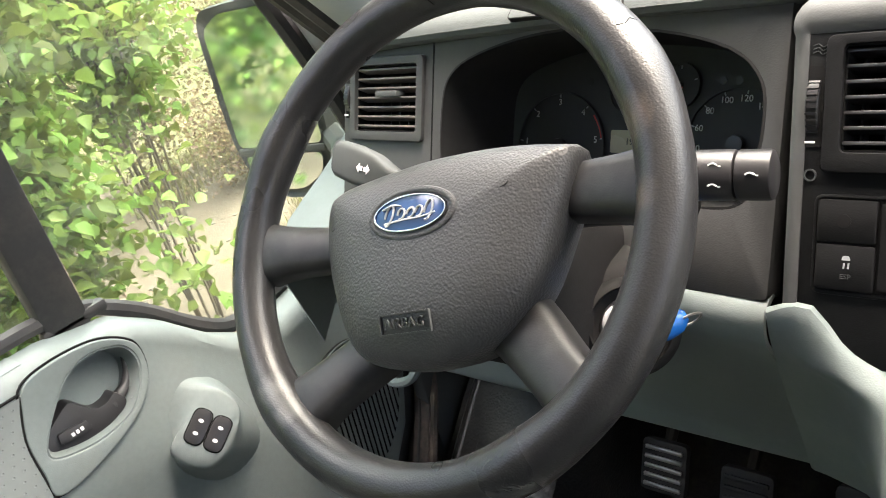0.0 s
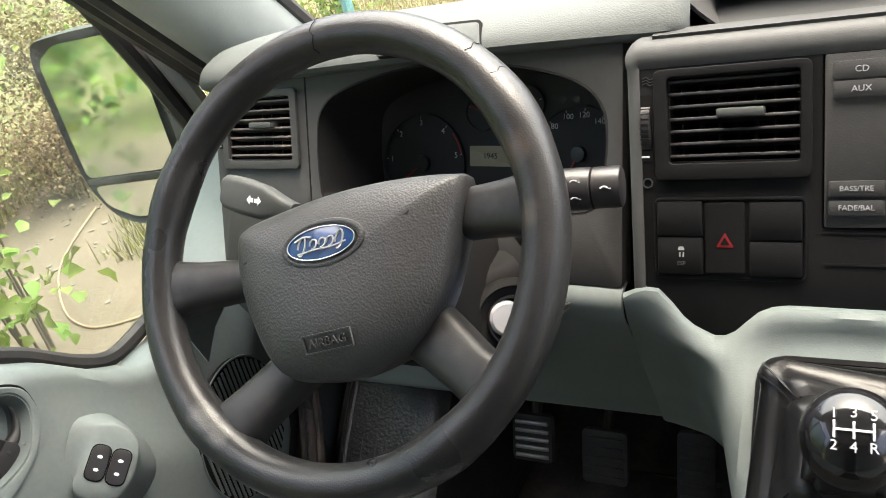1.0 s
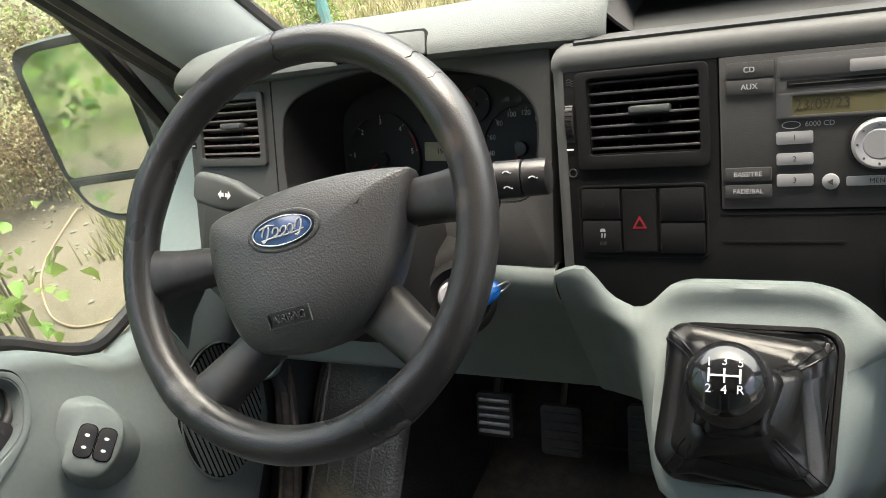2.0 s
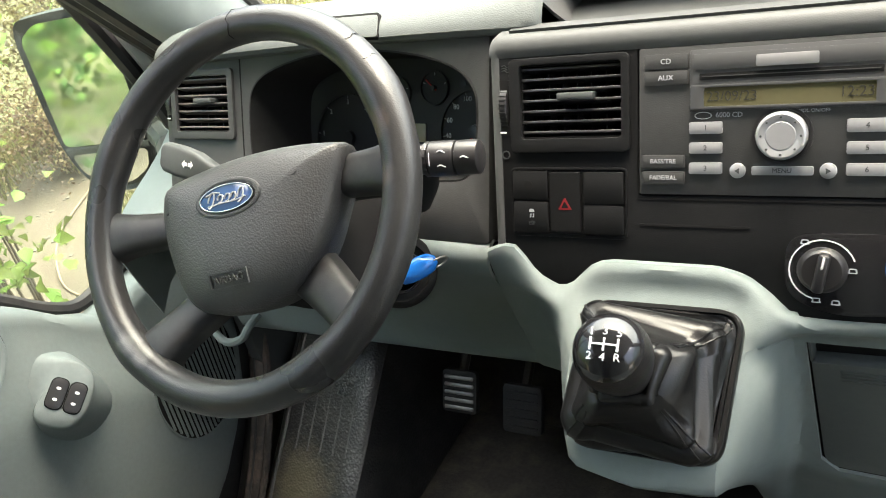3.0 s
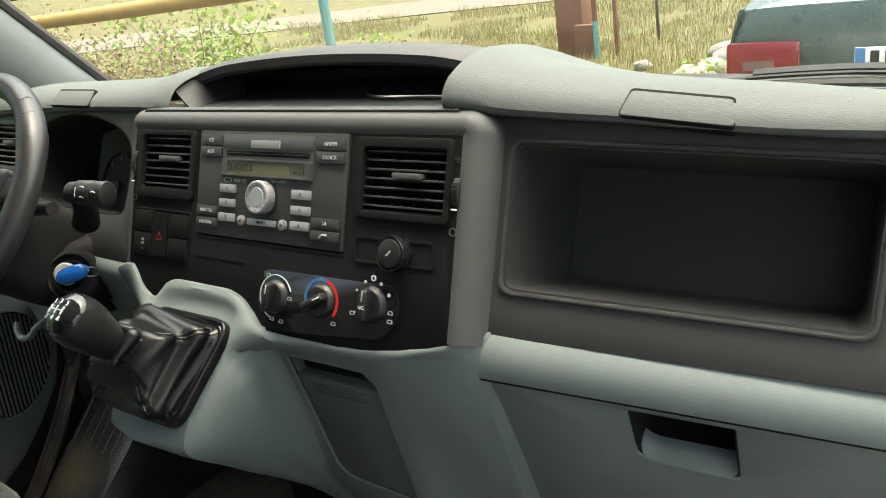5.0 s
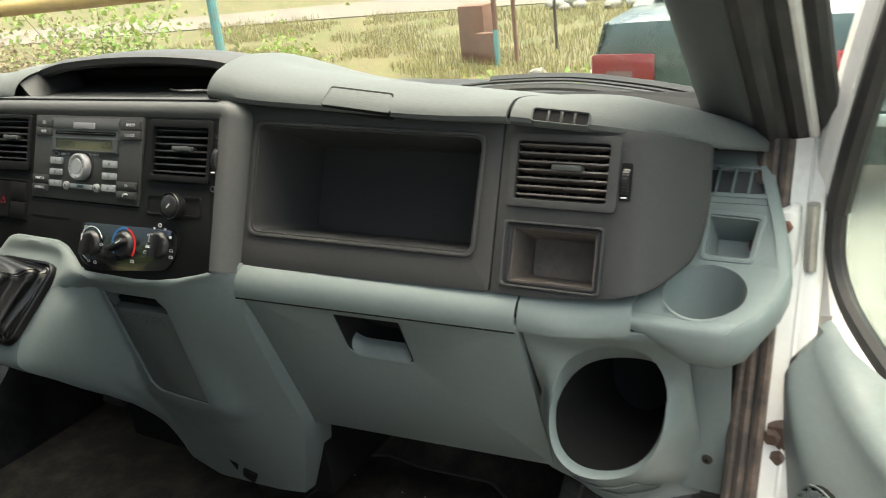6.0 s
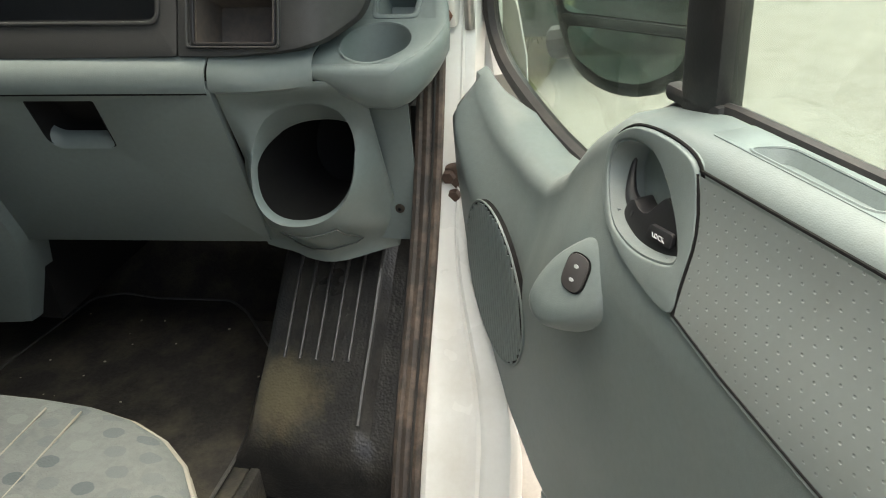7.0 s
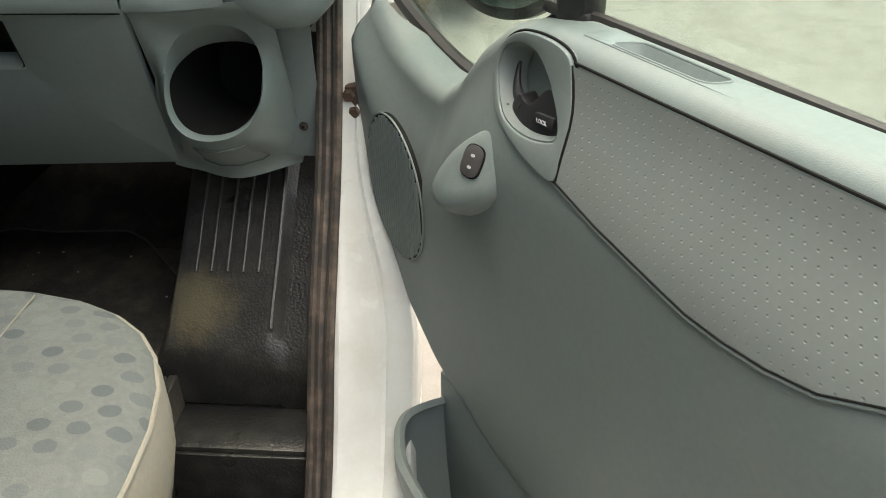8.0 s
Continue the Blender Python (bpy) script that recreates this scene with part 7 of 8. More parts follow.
    part("insert_groove", tube([(row[0][0], row[0][1] + 0.0012, row[0][2] + 0.0002) for row in grid], 0.0010, 6, m), SHADE, insert)
    part("insert_groove", tube([grid[0][j] for j in range(9)], 0.0016, 6, m), SHADE, insert)
    # soft shade below the ledge, drawn as a thin near-black bar
    part("top_crease_shade", tube([(r[-1][0], r[-1][1] + 0.002, r[-1][2] - 0.003) for r in grid], 0.0015, 6, m), SHADE, insert)

    # handle bowl, bent to the trim's curve
    HB = Matrix.Translation((0.410, 0.522, 0.0))

    def bent(bm):
        for v in bm.verts:
            v.co.z += nn(v.co.x, min(v.co.y, 0.590))
        return merged(None, bm, m)
    bez = spun([(-0.065, 0.027), (-0.054, 0.045), (-0.025, 0.061), (0.018, 0.066), (0.052, 0.060), (0.066, 0.036), (0.077, 0.009), (0.080, -0.020), (0.080, -0.046), (0.033, -0.043), (-0.028, -0.026), (-0.058, -0.001)], 5)
    bowl = part("handle_bowl", bent(plate(bez, -0.004, 0.0060, HB, [hole], r=0.005, seg=3)), DOORGREY, d, "grey oval handle surround")
    hb2 = [(lerp(x, 0, 0.18), lerp(y, 0.010, 0.18)) for x, y in hole]
    part("bowl_well", bent(tub(hole, hb2, 0.004, -0.026, HB)), DOORGREY, bowl, "smooth recess")
    part("bezel_groove", bent(tube([(x * 1.02, lerp(y, 0.005, -0.02), 0.0005) for x, y in bez], 0.0014, 6, HB, closed=True)), SHADE, bowl)
    lever = spun([(-0.020, 0.000), (-0.008, -0.003), (0.006, -0.001), (0.020, 0.016), (0.030, 0.017), (0.057, 0.003), (0.064, -0.008), (0.056, -0.0145), (0.021, -0.0235), (-0.014, -0.0195), (-0.026, -0.012)], 4)
    part("door_handle", bent(plate(lever, -0.022, -0.004, HB, r=0.004, seg=3)), BLACK, bowl, "black door release lever")
    part("lever_blade", bent(tube(spun([(-0.052, 0.024, -0.016), (-0.046, 0.008, -0.014), (-0.034, -0.004, -0.012), (-0.012, -0.010, -0.010)], 5, False), [lerp(0.002, 0.007, k / 15) for k in range(16)], 10, HB)), BLACK, bowl)
    part("lock_tab", bent(plate(rounded([(0.018, -0.014), (0.052, -0.010), (0.050, 0.0), (0.020, -0.003)], 0.003), -0.003, 0.0005, HB, r=0.001)), BLACK, bowl)
    if open_door:
        lettering("LOCK", 0.0062, WHITE, bowl, m @ pose(0.446, 0.5150, nn(0.446, 0.5150) + 0.0022, 0, 0, 6), name="lock_marking")
    for k in range(0 if open_door else 3):
        part("lock_mark", bent(block(0.026 + 0.005 * k, 0.029 + 0.005 * k, -0.009, -0.0055, 0.0004, 0.0009, HB, r=0)), WHITE, bowl)

    # window switch pod: a rounded housing that stands out of the trim, its face turned up and back
    if open_door:
        SP = m @ panel((0.352, 0.428, 0.0), (1, 0.0, -0.18), (-0.10, 1, -0.48)) @ Matrix.Diagonal((0.88, 0.88, 1.0, 1.0))
        podo = spun([(-0.068, -0.050), (-0.048, 0.012), (0.004, 0.064), (0.030, 0.058), (0.050, 0.016), (0.050, -0.026), (0.0, -0.062), (-0.040, -0.074)], 4)
        rows = [[(x * sc + 0.004, y * sc, n) for x, y in podo] for n, sc in ((-0.030, 0.92), (-0.014, 0.92), (0.004, 0.88), (0.013, 0.82), (0.0175, 0.72), (0.018, 0.45), (0.018, 0.05))]
        switches, size = ((0.008, 0.010),), (0.0160, 0.0195)
    else:
        SP = m @ panel((0.341, 0.447, 0.030), (0.0105, 0.0152, -0.0144), (-0.025, 0.0268, -0.0073))
        face = spun([(-x, y) for x, y in [(-0.030, -0.030), (-0.026, 0.004), (-0.014, 0.040), (0.006, 0.044), (0.026, 0.030), (0.029, -0.006), (0.018, -0.034), (-0.006, -0.040)]], 4)
        foot = spun([(0.374, 0.384), (0.380, 0.436), (0.338, 0.492), (0.308, 0.488), (0.284, 0.458), (0.262, 0.374), (0.292, 0.346), (0.336, 0.348)], 4)
        inv = SP.inverted() @ m
        rows = []
        for t, sc in ((0.0, 1.0), (0.3, 1.0), (0.6, 1.02), (0.82, 1.03), (0.94, 1.0), (1.0, 0.93), (1.0, 0.5), (1.0, 0.05)):
            row = []
            for (fx, fy), (bx, by) in zip(face, foot):
                base = inv @ Vector((bx, by, -0.006))
                row.append(tuple(base.lerp(Vector((fx * sc, fy * sc, 0.0)), t)) if t < 1 else (fx * sc, fy * sc, 0.0))
            rows.append(row)
        switches, size = ((-0.0112, 0.001), (0.0112, 0.001)), (0.0098, 0.0190)
    pd = part("switch_pod", loft(rows, SP, closed=True), DOORGREY, d, "raised grey switch housing", angle=60)
    face_n = 0.018 if open_door else 0.0
    for su, sv in switches:
        so = [(su + x, sv + y) for x, y in rounded(box_pts(-size[0], -size[1], size[0], size[1]), size[0] * 0.98, 6)]
        sb = part("window_switch", plate(so, face_n - 0.006, face_n + 0.0026, SP, r=0.002), BLACK if not open_door else material("grey_rocker", (0.06, 0.056, 0.056), 0.35, vary=0.05), pd, "rocker window switch")
        part("switch_gap", plate([(su + (x - su) * 1.13, sv + (y - sv) * 1.07) for x, y in so], face_n - 0.006, face_n + 0.0008, SP), SHADE, pd)
        for vy in (sv + size[1] * 0.35, sv - size[1] * 0.40):
            part("symbol", plate(circle_pts(su, vy, 0.0036 if open_door else 0.0032, 6, 0.0020), face_n + 0.0020, face_n + 0.0034, SP), DIMWHITE if open_door else WHITE, sb)

    # loudspeaker grille
    SG = m @ panel((0.138, 0.307, 0.0060), (1, 0.0, 0.0), (0, 1, 0)) @ pose(0, 0, 0, 0, 0, 17)
    rx, ry = 0.083, 0.103
    # near-black backing paints the shade between the slats
    sp = part("speaker_grille", plate(circle_pts(0, 0, rx, 44, ry), -0.008, -0.0012, SG), SHADE, d, "oval slatted loudspeaker grille")
    part("grille_rim", tube([(rx * math.cos(a), ry * math.sin(a), -0.001) for a in (2 * math.pi * i / 44 for i in range(44))], 0.0018, 6, SG, closed=True, squash=0.8), DOORGREY, sp)
    for i in range(26):
        x = lerp(-rx * 1.25, rx * 1.25, (i + 0.5) / 26)
        pts = [(x + 0.22 * y, y) for y in np.linspace(-ry, ry, 61)]
        pts = [(px, py, 0.0) for px, py in pts if (px / rx) ** 2 + (py / ry) ** 2 < 0.95]
        if len(pts) > 3:
            part("grille_slat", tube([pts[0], pts[len(pts) // 2], pts[-1]], 0.0021, 6, SG), DOORGREY, sp)

    # pocket sunk in the belt ledge
    bp = rounded([(0.480, -0.0585), (0.600, -0.0590), (0.610, -0.0840), (0.494, -0.0870)], 0.012, 5)
    PK = m @ Matrix(((1, 0, 0, 0), (0.010, 0, 1, 0.5875), (0, 1, 0, 0), (0, 0, 0, 1)))
    part("belt_tray", plate(rounded(box_pts(0.446, -0.0925, 0.640, -0.0560), 0.003), -0.002, 0.0012, PK, [bp], r=0.001), DOORGREY, d, "smooth ledge round a sunk tray")
    part("belt_tray_rim", tube([(x, y, 0.0012) for x, y in bp], 0.0013, 6, PK, closed=True), DOORGREY, d)
    part("belt_tray_floor", tub(bp, [(lerp(x, 0.545, 0.12), lerp(y, -0.068, 0.25)) for x, y in bp], 0.0, -0.010, PK), DOORGREY, d, "sunk tray in the ledge")

    # map pocket at the foot of the door
    rows = []
    plan = spun([(0.245, -0.012), (0.242, 0.030), (0.250, 0.062), (0.280, 0.086), (0.34, 0.096), (0.52, 0.10), (0.95, 0.10)], 4, closed=False)
    for s_, n_ in plan:
        lift = 0.030 * smooth01((0.31 - s_) / 0.07)
        rows.append([(lerp(s_, 0.5, c), z + lift * (1 - t), max(-0.012, n_ * q)) for t, z, q, c in ((0, -0.030, 0.90, 0.012), (0, -0.024, 0.95, 0.004), (0, -0.026, 1.0, 0.0), (0.2, -0.05, 1.0, 0.004), (0.5, -0.13, 0.86, 0.03), (0.8, -0.21, 0.62, 0.08), (1, -0.24, 0.3, 0.12))])
    part("map_pocket", thick(loft(rows, m), 0.004), DOORGREY, d, "blue-grey door pocket")
    part("pocket_back", block(0.235, 0.98, -0.22, 0.05, -0.020, -0.008, m, r=0.003), DOORGREY, d)

    # steel shell, window frame and glass
    outl = [(0.10, 0.38), (0.12, 0.30), (0.15, 0.20), (0.18, 0.10), (0.21, 0.03), (0.23, -0.02), (0.25, -0.30), (1.06, -0.30), (1.06, 0.57), (0.40, 0.535), (0.3, 0.46), (0.2, 0.40)]
    part("shell", plate(rounded(outl, 0.02), -0.17, -0.06, m, r=0.006), WHITEPAINT, d, "white painted steel door shell")
    fr = spun([(-0.100, 0.63), (-0.099, 0.570), (-0.076, 0.530), (-0.03, 0.502), (0.06, 0.475), (0.14, 0.460), (0.20, 0.458), (0.245, 0.487), (0.30, 0.543), (0.36, 0.583), (0.42, 0.592)], 5, False)
    lift = 0.0 if open_door else 0.013
    sill = [(x, y + lift * smooth01((x + 0.09) / 0.05)) for x, y in fr + [(0.7, 0.594), (1.03, 0.600)]]
    up = spun([(-0.100, 0.62), (-0.075, 0.70), (-0.02, 0.84), (0.06, 1.0), (0.15, 1.15), (0.24, 1.23), (0.40, 1.26)], 5, False) + [(0.8, 1.27), (1.03, 1.26), (1.04, 0.9), (1.035, 0.606)]
    part("window_rubber", tube([(x, y, -0.100) for x, y in sill], [table(x, [0.22, 0.36], [0.0115, 0.0062 if open_door else 0.0100]) for x, y in sill], 8, m), RUBBER, d, "black window rubber")
    part("window_rubber", tube([(x, y, -0.100) for x, y in up], 0.014, 8, m), RUBBER, d)
    part("frame", tube([(x - 0.028, y + 0.008, -0.104) for x, y in [(-0.095, 0.47), (-0.108, 0.52)] + up[:-3]], 0.024, 10, m), WHITEPAINT, d, "white painted window frame")
    part("divider", block(0.352, 0.404, 0.575, 1.24, -0.118, -0.088, m, r=0.008), RUBBER, d, "black upright window bar")
    part("divider_foot", block(0.330, 0.408, 0.580, 0.596, -0.106, -0.088, m, r=0.006), RUBBER, d)
    g1 = plate([(x, y) for x, y in fr if x < 0.36] + [(0.36, 1.23)] + [(x, y) for x, y in reversed(up) if x < 0.36 and y > 0.63], -0.106, -0.102, m)
    g2 = plate([(0.40, 0.58), (1.03, 0.60), (1.03, 1.25), (0.40, 1.25)], -0.106, -0.102, m)
    for g in (g1, g2):
        ob = part("window_glass", g, SIDEGLASS, d, "greenish side window")
        ob.visible_shadow = False
    return d


DP = Matrix(((0.53, 0, -0.848, 0.914), (-0.848, 0, -0.53, 0.110), (0, 1, 0, 0), (0, 0, 0, 1)))
DD = Matrix(((0, 0, 1, -0.858), (-1, 0, 0, 0.135), (0, 1, 0, 0), (0, 0, 0, 1)))
door("passenger_door", DP, "open van door with grey-green trim and dimpled insert", True)
door("driver_door", DD, "closed van door with grey-green trim and two window switches", False)

# ---- door mirrors ----
def mirror(m, label, foot):
    """A tall housing with two glasses; its face looks along the local z."""
    t = thing("door_mirror", label, "door mirror", m @ Vector((0, -0.13, 0)), group="door mirrors")
    out = spun([(-0.078, 0.165), (-0.040, 0.180), (0.055, 0.180), (0.080, 0.160), (0.082, 0.0), (0.074, -0.080), (0.040, -0.125), (-0.010, -0.135), (-0.055, -0.110), (-0.080, -0.04), (-0.084, 0.08)], 5)
    rows = [[(x * sc, y * sc, n) for x, y in out] for n, sc in ((0.0, 0.93), (0.006, 0.985), (-0.010, 1.0), (-0.06, 0.95), (-0.10, 0.75), (-0.115, 0.45))]
    part("housing", loft(rows, m, closed=True, caps=True), RUBBER, t, "black plastic housing")
    up = rounded([(-0.070, -0.045), (0.070, -0.045), (0.072, 0.150), (0.050, 0.166), (-0.040, 0.166), (-0.070, 0.145)], 0.012)
    lo = rounded([(-0.066, -0.060), (0.066, -0.060), (0.056, -0.095), (0.020, -0.118), (-0.020, -0.118), (-0.056, -0.095)], 0.012)
    part("mirror_glass", plate(up, 0.004, 0.0085, m), MIRROR, t, "large flat mirror glass")
    part("mirror_glass", plate(lo, 0.004, 0.0085, m), MIRROR, t, "small wide-angle mirror glass")
    part("divider", block(-0.072, 0.072, -0.058, -0.047, 0.004, 0.011, m, r=0.002), RUBBER, t)
    part("arm", tube([m @ Vector((0.04, -0.04, -0.06)), (m @ Vector((0.06, -0.05, -0.06))).lerp(Vector(foot), 0.5), foot], 0.022, 10), RUBBER, t)


mirror(panel((-1.150, 0.250, 0.632), (0.985, 0.17, 0.0), (0.04, 0.095, 1)) @ Matrix.Diagonal((1.30, 1.03, 1.0, 1.0)), "black door mirror on the driver's side", (-0.88, 0.14, 0.60))
mirror(panel((1.130, 0.150, 0.632), (0.88, -0.47, 0.0), (0.08, 0.06, 1)) @ Matrix.Diagonal((1.25, 1.03, 1.0, 1.0)), "black door mirror on the open door", (1.03, 0.245, 0.53))

# ---- outside ----
GZ = -0.68


def ground_material():
    mat = material("dry_grass_and_soil", (0.135, 0.118, 0.064), 0.95, vary=0.30, spec=0.1, grain=0.9, grain_size=0.05, pattern="noise", dirt=(0.070, 0.100, 0.030), dirt_amount=0.95, dirt_size=0.55)
    return mat


gm = bmesh.new()
bmesh.ops.create_grid(gm, x_segments=60, y_segments=60, size=1.0)
for v in gm.verts:
    r = max(abs(v.co.x), abs(v.co.y))
    k = 14 * r + 900 * r ** 6
    v.co.x, v.co.y = v.co.x * k, v.co.y * k
    v.co.z = GZ + 0.012 * noise.noise(Vector((v.co.x * 0.5, v.co.y * 0.5, 0))) - 0.012
single("ground", gm, ground_material(), "dry yellow-green grass and bare soil", "ground", kind="structure")
CONC = material("pale_concrete", (0.215, 0.201, 0.185), 0.9, vary=0.07, spec=0.2, grain=0.15, grain_size=0.01, pattern="noise", dirt=(0.11, 0.10, 0.082), dirt_amount=0.55, dirt_size=0.12)
single("pavement", plate(rounded([(0.3, -12), (14, -12), (14, 14), (1.2, 14), (0.6, 3.8), (0.3, 2.2)], 0.2), GZ - 0.05, GZ + 0.012), CONC, "pale sunlit concrete yard", "yard", kind="structure")
PATHM = material("pale_dirt_path", (0.165, 0.148, 0.125), 0.95, vary=0.1, spec=0.1, grain=0.5, grain_size=0.03, pattern="noise")
single("path", plate(spun([(-30, 10), (-16, 13.5), (-9, 15.0), (4, 16.5), (4, 20), (-9, 19), (-18, 17), (-30, 15)], 5), GZ - 0.05, GZ + 0.010), PATHM, "pale dirt track", "path", kind="structure")
SOIL = material("bare_soil", (0.150, 0.116, 0.090), 0.95, vary=0.15, spec=0.1, grain=0.6, grain_size=0.03, pattern="noise", dirt=(0.10, 0.085, 0.055), dirt_amount=0.6, dirt_size=0.3)
single("soil_strip", plate(spun([(-1.2, -8), (-1.2, 1.8), (-2.2, 2.6), (-4.6, 2.6), (-6.5, 1.5), (-7.0, -8)], 5), GZ - 0.05, GZ + 0.012), SOIL, "bare stony soil beside the van", "soil", kind="structure")


def leaf_material(name, rgb, back=0.5):
    mat = bpy.data.materials.new(name)
    mat.use_nodes = True
    N, L = mat.node_tree.nodes, mat.node_tree.links
    geo, mr, hsv = N.new("ShaderNodeNewGeometry"), N.new("ShaderNodeMapRange"), N.new("ShaderNodeHueSaturation")
    mr.inputs["To Min"].default_value, mr.inputs["To Max"].default_value = 0.55, 1.5
    L.new(geo.outputs["Random Per Island"], mr.inputs["Value"])
    L.new(mr.outputs[0], hsv.inputs["Value"])
    m2 = N.new("ShaderNodeMapRange")
    m2.inputs["To Min"].default_value, m2.inputs["To Max"].default_value = 0.455, 0.52
    L.new(geo.outputs["Random Per Island"], m2.inputs["Value"])
    L.new(m2.outputs[0], hsv.inputs["Hue"])
    hsv.inputs["Color"].default_value = (*rgb, 1)
    b = N["Principled BSDF"]
    L.new(hsv.outputs[0], b.inputs["Base Color"])
    b.inputs["Roughness"].default_value = 0.55
    tr, mix = N.new("ShaderNodeBsdfTranslucent"), N.new("ShaderNodeMixShader")
    L.new(hsv.outputs[0], tr.inputs["Color"])
    mix.inputs[0].default_value = back
    L.new(b.outputs[0], mix.inputs[1])
    L.new(tr.outputs[0], mix.inputs[2])
    L.new(mix.outputs[0], N["Material Output"].inputs[0])
    return mat


LEAF = leaf_material("green_leaf", (0.20, 0.29, 0.065))
DRYLEAF = leaf_material("dry_brown_leaf", (0.26, 0.185, 0.105), 0.3)
LEAF2 = leaf_material("dark_leaf", (0.07, 0.13, 0.03), 0.35)
GRASS = leaf_material("dry_grass_blade", (0.22, 0.205, 0.085), 0.35)
BARK = material("bark", (0.13, 0.10, 0.07), 0.9, grain=0.6, grain_size=0.01, pattern="noise", vary=0.2)


def leaves(points, size, rng, droop=0.3):
    """Many small folded leaves, one at each point."""
    verts, faces = [], []
    for p in points:
        s = size * rng.uniform(0.55, 1.35)
        rot = Euler((rng.uniform(-1.2, 0.6), rng.uniform(-0.9, 0.9), rng.uniform(0, 6.283))).to_matrix()
        w = s * rng.uniform(0.32, 0.5)
        shape = [(0, 0, 0), (w, s * 0.35, 0.12 * s), (w * 0.7, s * 0.75, 0.05 * s), (0, s * 1.05, -droop * s), (-w * 0.7, s * 0.75, 0.05 * s), (-w, s * 0.35, 0.12 * s), (0, s * 0.5, -0.05 * s)]
        k = len(verts)
        verts += [tuple(rot @ Vector(q) + Vector(p)) for q in shape]
        faces += [(k, k + 1, k + 6), (k + 1, k + 2, k + 6), (k + 2, k + 3, k + 6), (k + 3, k + 4, k + 6), (k + 4, k + 5, k + 6), (k + 5, k, k + 6)]
    b = bmesh.new()
    me = bpy.data.meshes.new("l")
    me.from_pydata(verts, [], faces)
    b.from_mesh(me)
    bpy.data.meshes.remove(me)
    return b


def shrub(x, y, h, r, count, seed, label, mat=None, size=0.060, gap=0.25, bare=0.0):
    rng = random.Random(seed)
    t = thing("shrub", label, "shrub", (x, y, GZ), group="shrubs beside the van")
    tips = []
    for i in range(7):
        a, lean = rng.uniform(0, 6.283), rng.uniform(0.2, 1.0) * r
        pts = [(x + 0.05 * math.cos(a), y + 0.05 * math.sin(a), GZ), (x + lean * 0.4 * math.cos(a), y + lean * 0.4 * math.sin(a), GZ + h * 0.45), (x + lean * math.cos(a + 0.3), y + lean * math.sin(a + 0.3), GZ + h * rng.uniform(0.7, 1.0))]
        sp = spun(pts, 6, False)
        tips.append(sp)
        part("stem", tube(sp, [lerp(0.007, 0.002, k / (len(sp) - 1)) for k in range(len(sp))], 6), BARK, t)
    pts = []
    clumps = []
    for sp in tips:
        for q in sp[3:]:
            clumps.append((Vector(q), rng.uniform(0.10, 0.30) * r))
    for _ in range(18):
        a, rr, zz = rng.uniform(0, 6.283), r * math.sqrt(rng.random()), rng.uniform(0.04, 1.0)
        clumps.append((Vector((x + rr * math.cos(a), y + rr * math.sin(a), GZ + h * zz)), rng.uniform(0.12, 0.34) * r))
    for i in range(count):
        c, s = clumps[rng.randrange(len(clumps))]
        pts.append(c + Vector((rng.gauss(0, s), rng.gauss(0, s), rng.gauss(0, s))))
    pts = [p for p in pts if p.z > GZ + 0.02 + bare + 0.25 * rng.random() * (bare > 0)]
    pts = [p for p in pts if p.z > GZ + 0.02 and p.x < -1.45 or p.y > 1.5 and p.z > GZ + 0.02]
    part("crown", leaves(pts, size, rng), mat or LEAF, t, "loose crown of pointed green leaves", angle=180)
    return t


OLIVE = leaf_material("dry_olive_leaf", (0.21, 0.17, 0.085), 0.35)
shrub(-4.7, 2.5, 0.75, 0.55, 4200, 31, "dry brown undergrowth below the shrubs", DRYLEAF, 0.022)
shrub(-3.0, 0.25, 0.45, 0.40, 2600, 32, "dry brown undergrowth below the shrubs", DRYLEAF, 0.022)
shrub(-4.9, 3.1, 1.15, 0.75, 6000, 33, "dry olive brush on the bank", OLIVE, 0.028)
shrub(-5.7, 2.2, 1.5, 0.85, 6500, 34, "dry olive brush on the bank", OLIVE, 0.028)
shrub(-5.6, 4.0, 1.0, 0.80, 4500, 35, "dry olive brush on the bank", OLIVE, 0.028)
shrub(-3.3, 1.05, 2.6, 0.42, 6000, 1, "bright green leafy climber beside the van", size=0.050, bare=0.85)
shrub(-2.80, 0.30, 2.2, 0.46, 9500, 2, "bright green leafy shrub beside the van", size=0.052, bare=0.04)
shrub(-4.9, 1.2, 2.6, 0.70, 2200, 3, "bright green leafy shrub by the fence", size=0.055)
shrub(-2.7, -1.2, 2.4, 0.70, 1800, 5, "green shrub behind the van's door", bare=0.6)
shrub(-3.9, -3.0, 3.0, 1.0, 1300, 6, "tall green shrub in the mirror's view", LEAF2, 0.09)
shrub(-5.6, 0.4, 3.0, 1.0, 2000, 7, "darker shrub behind the first row", LEAF2, 0.09)
shrub(-5.6, -6.0, 4.2, 1.8, 1500, 8, "tall dark shrub further back", LEAF2, 0.12)
shrub(-7.0, -11.0, 6.5, 2.6, 4200, 41, "tall green tree-like shrub far behind the van", size=0.15)
shrub(-2.4, -15.0, 6.0, 2.4, 3600, 42, "tall green tree-like shrub far behind the van", LEAF2, 0.15)
shrub(-4.3, 5.4, 0.8, 0.5, 900, 9, "green shrub by the fence post", size=0.05)
shrub(-2.0, 4.6, 0.45, 0.40, 700, 10, "small green bush in front of the van", size=0.045)
shrub(-1.2, 5.6, 0.40, 0.35, 500, 11, "small green bush in front of the van", size=0.045)
